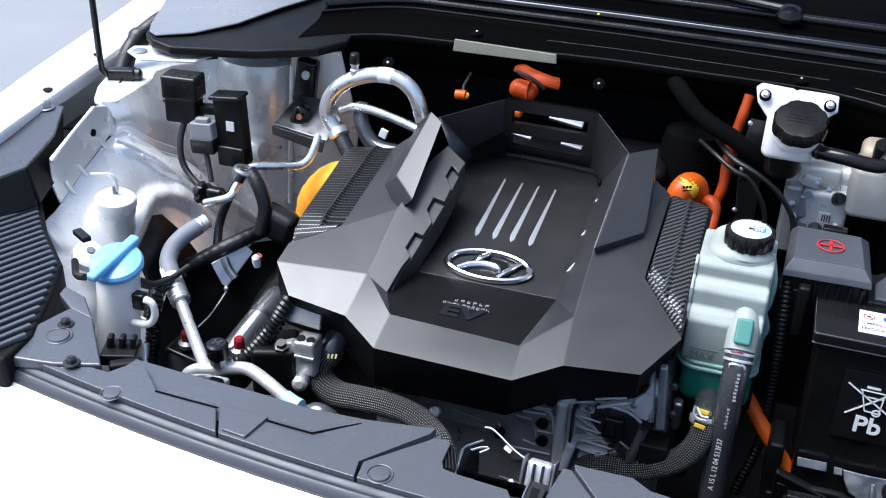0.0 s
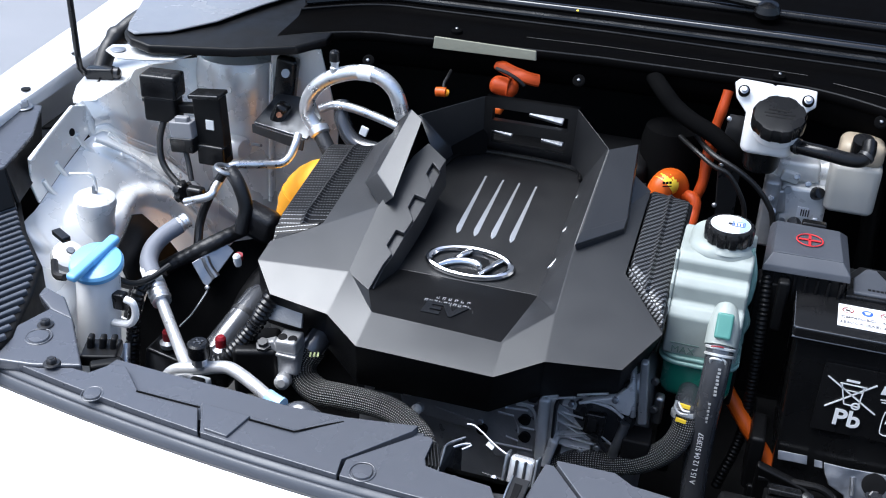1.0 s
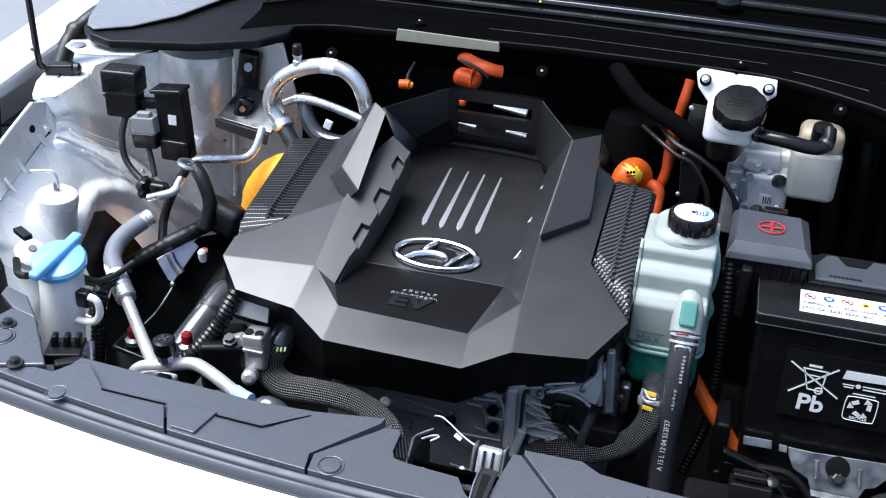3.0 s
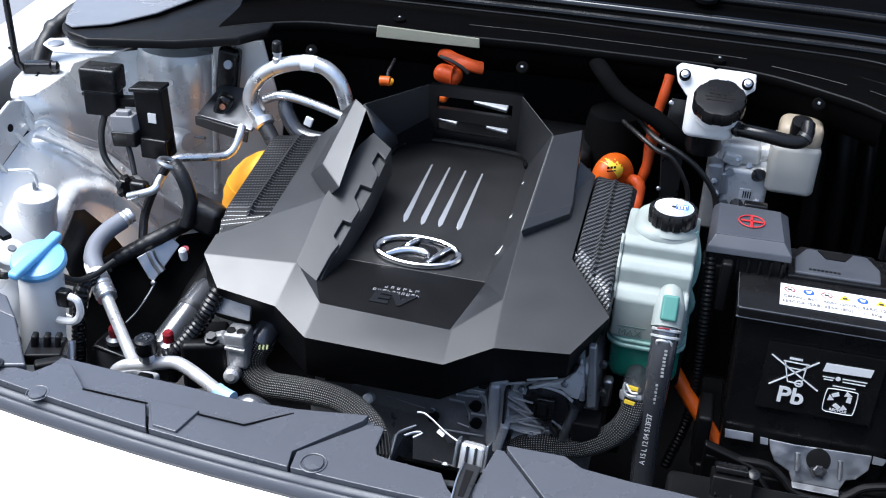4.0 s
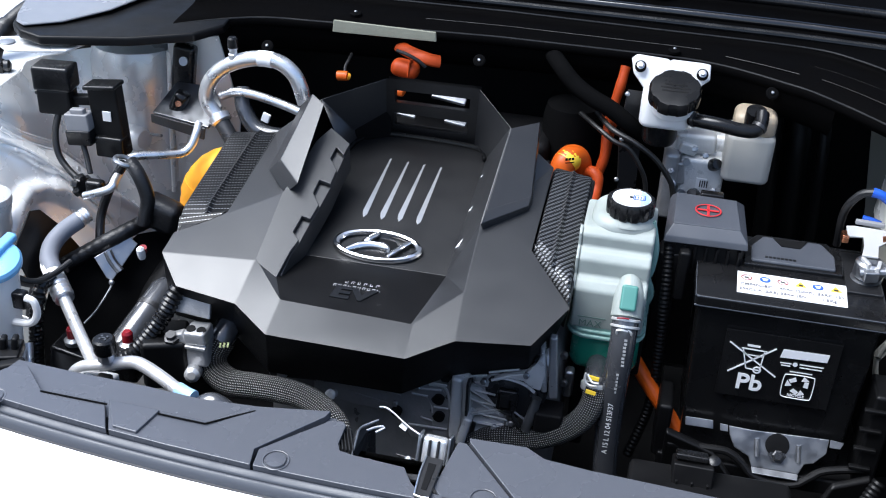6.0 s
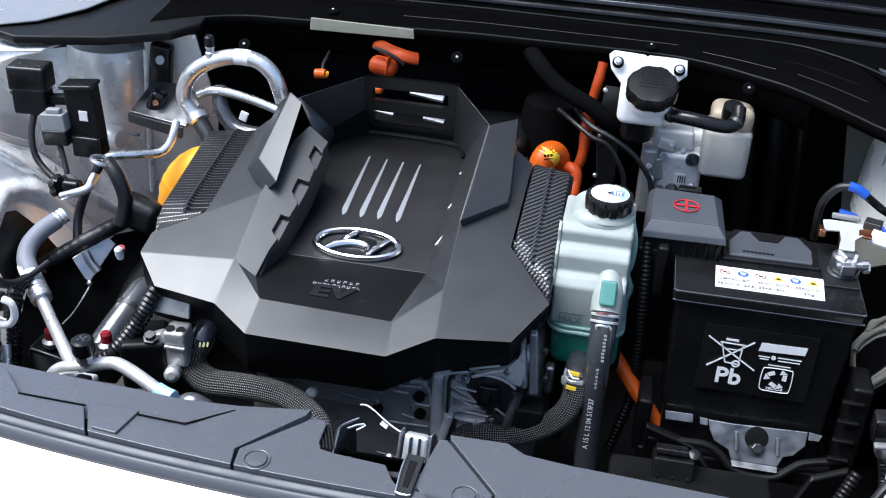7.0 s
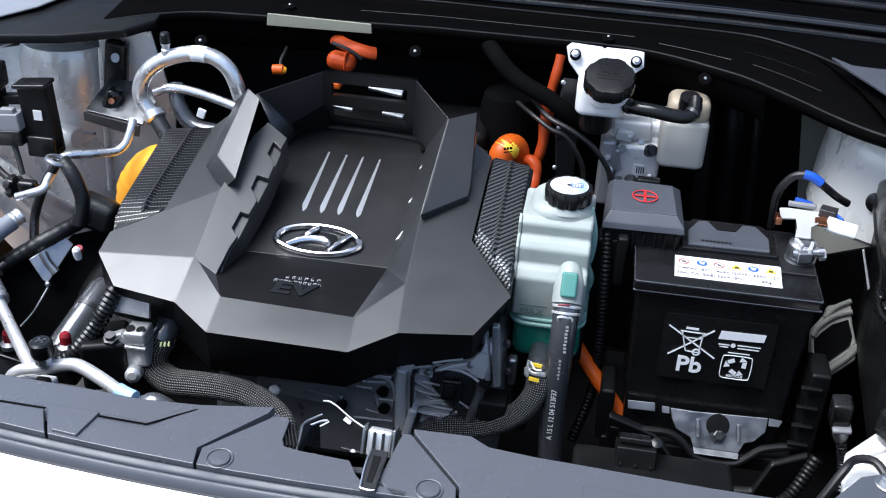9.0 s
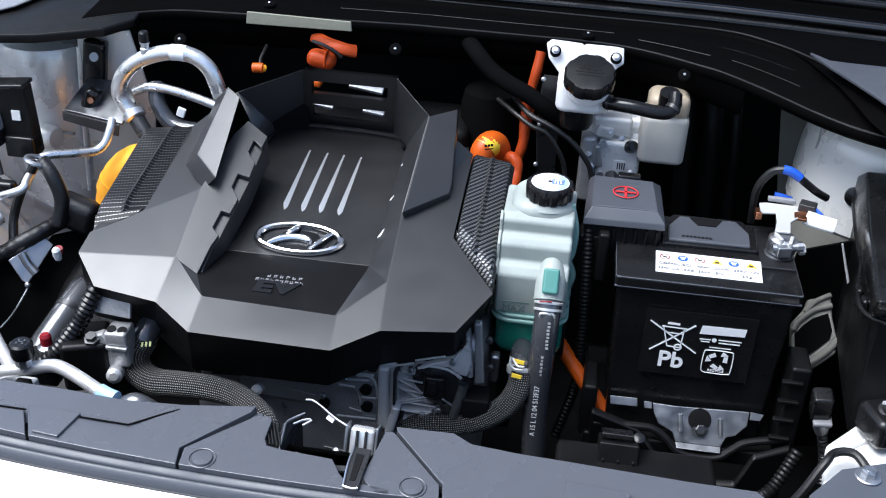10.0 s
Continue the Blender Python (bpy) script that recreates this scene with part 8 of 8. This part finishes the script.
part("round_housing", lathe((-0.100, 0.962, 0.728), (0.05, -0.9, 0.35), [(0.034, 0), (0.034, 0.024), (0.030, 0.028), (0.018, 0.03)], 30), dark_steel, mo)
edge([(-0.125, 0.929, 0.7489), (-0.1180, 0.928, 0.7530), (-0.1111, 0.928, 0.7545), (-0.096, 0.928, 0.7530), (-0.086, 0.928, 0.7490), (-0.0781, 0.929, 0.7420)], 0.0018)
edge([(-0.0942, 0.930, 0.7634), (-0.085, 0.930, 0.7600), (-0.0766, 0.930, 0.7540)], 0.0013)
sn = part("sensor", box((-0.1055, 0.921, 0.734), (0.022, 0.018, 0.024), 0.003, (-20, 0, 0)), gloss_black, mo, "black plug with a wire")
part("sensor_clip", box((-0.1070, 0.911, 0.7380), (0.010, 0.004, 0.014), 0.001, (-20, 0, 0)), satin_black, sn)
part("sensor_wire", tube([(-0.100, 0.918, 0.724), (-0.097, 0.916, 0.714), (-0.090, 0.92, 0.700)], 0.0022, 8, 0.003), dark_steel, sn)
part("rod", tube([(-0.0755, 0.930, 0.816), (-0.0718, 0.930, 0.783), (-0.0682, 0.930, 0.746)], 0.0034, 10, 0.0015, ridges(0.003, 0.14)), cast_alu, mo, "threaded steel rod")
part("end_plate", slab([(-0.068, 0.934, 0.818), (-0.060, 0.934, 0.818), (-0.053, 0.934, 0.742), (-0.062, 0.934, 0.740)], 0.010, 0.002), cast_alu, mo)
edge([(-0.0635, 0.929, 0.8165), (-0.0565, 0.929, 0.744)], 0.0010)
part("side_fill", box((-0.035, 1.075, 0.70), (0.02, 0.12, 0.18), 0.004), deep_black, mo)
for x, z in ((-0.0775, 0.783), (-0.0795, 0.738), (-0.0510, 0.793), (-0.0475, 0.758)):
    part("stud", lathe((x, 0.934, z), (-0.1, -1, 0.2), [(0.0042, 0), (0.0042, 0.004), (0.0028, 0.006)], 12), dark_steel, mo)
part("leg", tube([(-0.0745, 0.925, 0.738), (-0.0775, 0.922, 0.722), (-0.0830, 0.920, 0.697)], 0.0055, 12, 0.004), zinc, mo)
for x, z in ((-0.1615, 0.742), (-0.1600, 0.690), (-0.1330, 0.7480), (-0.1180, 0.6890), (-0.1000, 0.6980), (-0.0880, 0.7650), (-0.2050, 0.7250), (-0.2300, 0.6980)):
    part("small_bolt", lathe((x, 0.925, z), (0, -1, 0.3), [(0.0036, -0.004), (0.0036, 0.002), (0.0022, 0.003)], 6), zinc, mo, sharp=20)
for x0, z0, x1, z1 in ((-0.1280, 0.7600, -0.0960, 0.7700), (-0.1550, 0.7480, -0.1300, 0.7560), (-0.2150, 0.7420, -0.1820, 0.7440), (-0.1000, 0.7150, -0.0860, 0.7050)):
    edge([(x0, 0.927, z0), ((x0 + x1) / 2, 0.926, (z0 + z1) / 2 + 0.001), (x1, 0.927, z1)], 0.0013)
part("web", slab([(-0.1450, 0.940, 0.752), (-0.1080, 0.940, 0.760), (-0.1100, 0.936, 0.716), (-0.1460, 0.936, 0.700)], 0.004, 0.001), cast_alu, mo)
part("cast_bracket", slab([(-0.1671, 0.9280, 0.7522), (-0.1486, 0.9280, 0.7549), (-0.1451, 0.9280, 0.7094), (-0.1475, 0.9280, 0.6709), (-0.1622, 0.9280, 0.6685), (-0.1609, 0.9280, 0.7132), (-0.1692, 0.9280, 0.7197)], (0, 0.010, 0), 0.002), bright_cast, mo, "pale cast bracket")
part("hole_plate", slab([(-0.2149, 0.9290, 0.7151), (-0.2098, 0.9290, 0.7236), (-0.1776, 0.9290, 0.7254), (-0.1693, 0.9290, 0.7127), (-0.1687, 0.9290, 0.6553), (-0.1881, 0.9290, 0.6562), (-0.1882, 0.9290, 0.6972), (-0.1959, 0.9290, 0.7133)], (0, 0.008, 0), 0.0015), cast_alu, mo)
for x, z in ((-0.1813, 0.7132), (-0.1799, 0.6898), (-0.2286, 0.6869)):
    part("bolt_hole", lathe((x, 0.926, z), (0, -1, 0.1), [(0.0062, -0.003), (0.0062, 0.0022), (0.0045, 0.0026)], 22), deep_black, mo, "dark round hole")
part("side_plate", slab([(-0.1478, 0.9380, 0.7478), (-0.1144, 0.9380, 0.7527), (-0.1080, 0.9380, 0.7461), (-0.1077, 0.9380, 0.7075), (-0.1104, 0.9380, 0.6769), (-0.1421, 0.9380, 0.6661), (-0.1468, 0.9380, 0.7014)], (0, 0.006, 0), 0.002), cast_alu, mo)
part("horn", slab([(-0.1235, 0.9260, 0.7511), (-0.1067, 0.9260, 0.7604), (-0.0887, 0.9260, 0.7668), (-0.0786, 0.9260, 0.7815), (-0.0722, 0.9260, 0.7970), (-0.0682, 0.9260, 0.7683), (-0.0719, 0.9260, 0.7468), (-0.0805, 0.9260, 0.7485), (-0.0913, 0.9260, 0.7559), (-0.1066, 0.9260, 0.7566), (-0.1198, 0.9260, 0.7494)], (0, 0.010, 0), 0.002), bright_cast, mo)
part("lug_plate", slab([(-0.2130, 0.9320, 0.7333), (-0.1878, 0.9320, 0.7462), (-0.1679, 0.9320, 0.7492), (-0.1701, 0.9320, 0.7305), (-0.1953, 0.9320, 0.7251)], (0, 0.008, 0), 0.002), cast_alu, mo)
edge([(-0.1417, 0.9265, 0.7343), (-0.1304, 0.9260, 0.7334), (-0.1193, 0.9265, 0.7316)], 0.0012)
edge([(-0.1395, 0.9265, 0.7193), (-0.1259, 0.9260, 0.7186), (-0.1126, 0.9265, 0.7172)], 0.0012)
edge([(-0.1435, 0.9265, 0.7023), (-0.1260, 0.9260, 0.7093), (-0.1088, 0.9265, 0.7155)], 0.0012)
edge([(-0.1321, 0.9265, 0.7025), (-0.1182, 0.9260, 0.7019), (-0.1045, 0.9265, 0.7005)], 0.0012)
edge([(-0.1381, 0.9265, 0.6904), (-0.1235, 0.9260, 0.6904), (-0.1091, 0.9265, 0.6895)], 0.0012)
edge([(-0.1916, 0.9265, 0.7336), (-0.1821, 0.9260, 0.7339), (-0.1728, 0.9265, 0.7334)], 0.0012)
edge([(-0.2086, 0.9265, 0.7234), (-0.1937, 0.9260, 0.7249), (-0.1790, 0.9265, 0.7256)], 0.0012)
edge([(-0.2118, 0.9265, 0.7151), (-0.2028, 0.9260, 0.7153), (-0.1941, 0.9265, 0.7147)], 0.0012)
edge([(-0.1865, 0.9265, 0.7018), (-0.1784, 0.9260, 0.7023), (-0.1706, 0.9265, 0.7019)], 0.0012)
edge([(-0.2147, 0.9265, 0.6718), (-0.1927, 0.9260, 0.6729), (-0.1709, 0.9265, 0.6732)], 0.0012)
part("lower_box", box((-0.060, 0.93, 0.712), (0.030, 0.03, 0.026), 0.003), deep_black, mo)

gb = thing("mount_casting", (-0.43, 0.88, 0.70), "cast aluminium motor mount with a hex bolt", "motor mount")
part("block", box((-0.4372, 0.8820, 0.7819), (0.0245, 0.026, 0.016), 0.003, (0, -4, 0)), cast_alu, gb)
part("lower_block", box((-0.4362, 0.8840, 0.7599), (0.0225, 0.026, 0.030), 0.004), cast_alu, gb)
part("step", box((-0.4362, 0.8690, 0.7719), (0.0235, 0.004, 0.004), 0.001), cast_alu, gb)
for x in (-0.4430, -0.4314):
    part("hole", lathe((x, 0.877, 0.7894), (0, -0.2, 1), [(0.005, 0), (0.005, 0.0016)], 14), deep_black, gb)
part("arm", slab([(-0.4706, 0.8720, 0.7772), (-0.4534, 0.8720, 0.7854), (-0.4438, 0.8720, 0.7723), (-0.4408, 0.8720, 0.7447), (-0.4368, 0.8720, 0.7364), (-0.4395, 0.8720, 0.7239), (-0.4502, 0.8720, 0.7192), (-0.4546, 0.8720, 0.7352), (-0.4584, 0.8720, 0.7555), (-0.4740, 0.8720, 0.7606)], (0, 0.012, 0), 0.002), cast_alu, gb)
part("boss", lathe((-0.4388, 0.8620, 0.7420), (0.2, -1, 0.3), [(0.0090, -0.01), (0.0085, 0.003), (0.0045, 0.006)], 20), cast_alu, gb)
part("bolt", lathe((-0.4638, 0.8720, 0.7767), (0, -0.3, 1), [(0.0085, 0), (0.0085, 0.003), (0.0058, 0.0035), (0.0058, 0.008)], 6), dark_steel, gb)
part("wing_plate", slab([(-0.450, 0.900, 0.830), (-0.425, 0.895, 0.832), (-0.425, 0.885, 0.800), (-0.470, 0.890, 0.800)], 0.004, 0.001), cast_alu, gb)
solo("dark_block", box((-0.478, 0.885, 0.745), (0.05, 0.05, 0.06), 0.006, (0, 0, 20)), satin_black, "black rubber block beside the motor mount", "block")

bh = thing("upper_hose", (-0.33, 0.82, 0.72), "braided black sleeve hose in front of the motor cover", "hose", "braided hoses")
part("sleeve", tube([(-0.4221, 0.9050, 0.7627), (-0.4293, 0.8950, 0.7462), (-0.4228, 0.8860, 0.7319), (-0.4009, 0.8760, 0.7283), (-0.3674, 0.8640, 0.7387), (-0.3318, 0.8520, 0.7489), (-0.3009, 0.8410, 0.7533), (-0.2756, 0.8260, 0.7523), (-0.2576, 0.8080, 0.7480), (-0.2485, 0.7900, 0.7298)], 0.0162, 30, 0.004, lambda q, tot: 1.0 - 0.25 * min(1, q / (0.8 * tot))), braid, bh, "woven nylon sleeve")
part("cuff", tube([(-0.4059, 0.9450, 0.7850), (-0.4144, 0.9250, 0.7769), (-0.4211, 0.9080, 0.7652), (-0.4254, 0.8990, 0.7560)], 0.0146, 24, 0.004), hose_rubber, bh)
for k in range(3):
    part("print", box(Vector((-0.4105, 0.8840, 0.7694)) + Vector((0.0042 * k - 0.004, 0.0006 * k, 0.0006 * k)), (0.0022, 0.0008, 0.0052), 0.0002, (-40, 0, 0)), pale_mark, bh, "pale green paint mark")
part("end_clip", box((-0.2688, 0.8000, 0.7663), (0.006, 0.004, 0.016), 0.001, (-30, 20, 0)), box_grey, bh)
lf = thing("pipe_fitting", (-0.36, 0.77, 0.76), "dull brown rubber elbow with a white clip", "pipe fitting")
part("elbow", tube([(-0.392, 0.772, 0.775), (-0.376, 0.772, 0.786), (-0.362, 0.772, 0.780), (-0.350, 0.770, 0.770), (-0.32, 0.765, 0.765)], 0.0095, 14, 0.004), hose_rubber, lf)
part("white_clip", lathe((-0.356, 0.771, 0.775), (0.7, 0, -0.6), [(0.0125, 0), (0.0125, 0.006)], 20), paper, lf, "white clip")

# rivets and the foam strip on the scuttle
for c in ((-0.478, 1.222, 0.983), (-0.216, 1.262, 0.981), (0.137, 1.2546, 0.985)):
    stud(c, (0, -0.8, 0.6))
for c in ((-0.390, 1.312, 1.0065), (0.018, 1.305, 1.006)):
    stud(c, (0, -0.05, 1))
solo("foam_strip", slab([(-0.4095, 1.272, 0.993), (-0.2737, 1.272, 0.995), (-0.2747, 1.272, 1.0075), (-0.4078, 1.272, 1.009)], 0.003, 0.001), cream_pad, "cream coloured foam strip under the scuttle edge", "foam strip")
wnut = thing("wiper_spindle", (-0.01, 1.42, 1.05), "black domed wiper spindle cap on the scuttle", "wiper spindle")
part("dome", lathe((-0.01, 1.425, 1.045), (0, -0.2, 1), [(0.016, 0), (0.017, 0.006), (0.013, 0.014), (0.005, 0.018)], 28), gloss_black, wnut)
part("arm", tube([(-0.01, 1.425, 1.055), (-0.10, 1.44, 1.06), (-0.25, 1.47, 1.07), (-0.45, 1.50, 1.085)], 0.006, 10, 0.01), gloss_black, wnut)
solo("paint_dot", lathe((-0.245, 1.372, 1.035), (0, -0.6, 0.8), [(0.0018, 0), (0.0016, 0.0006)], 12), yellow, "tiny yellow paint dot on the scuttle seal", "paint dot")
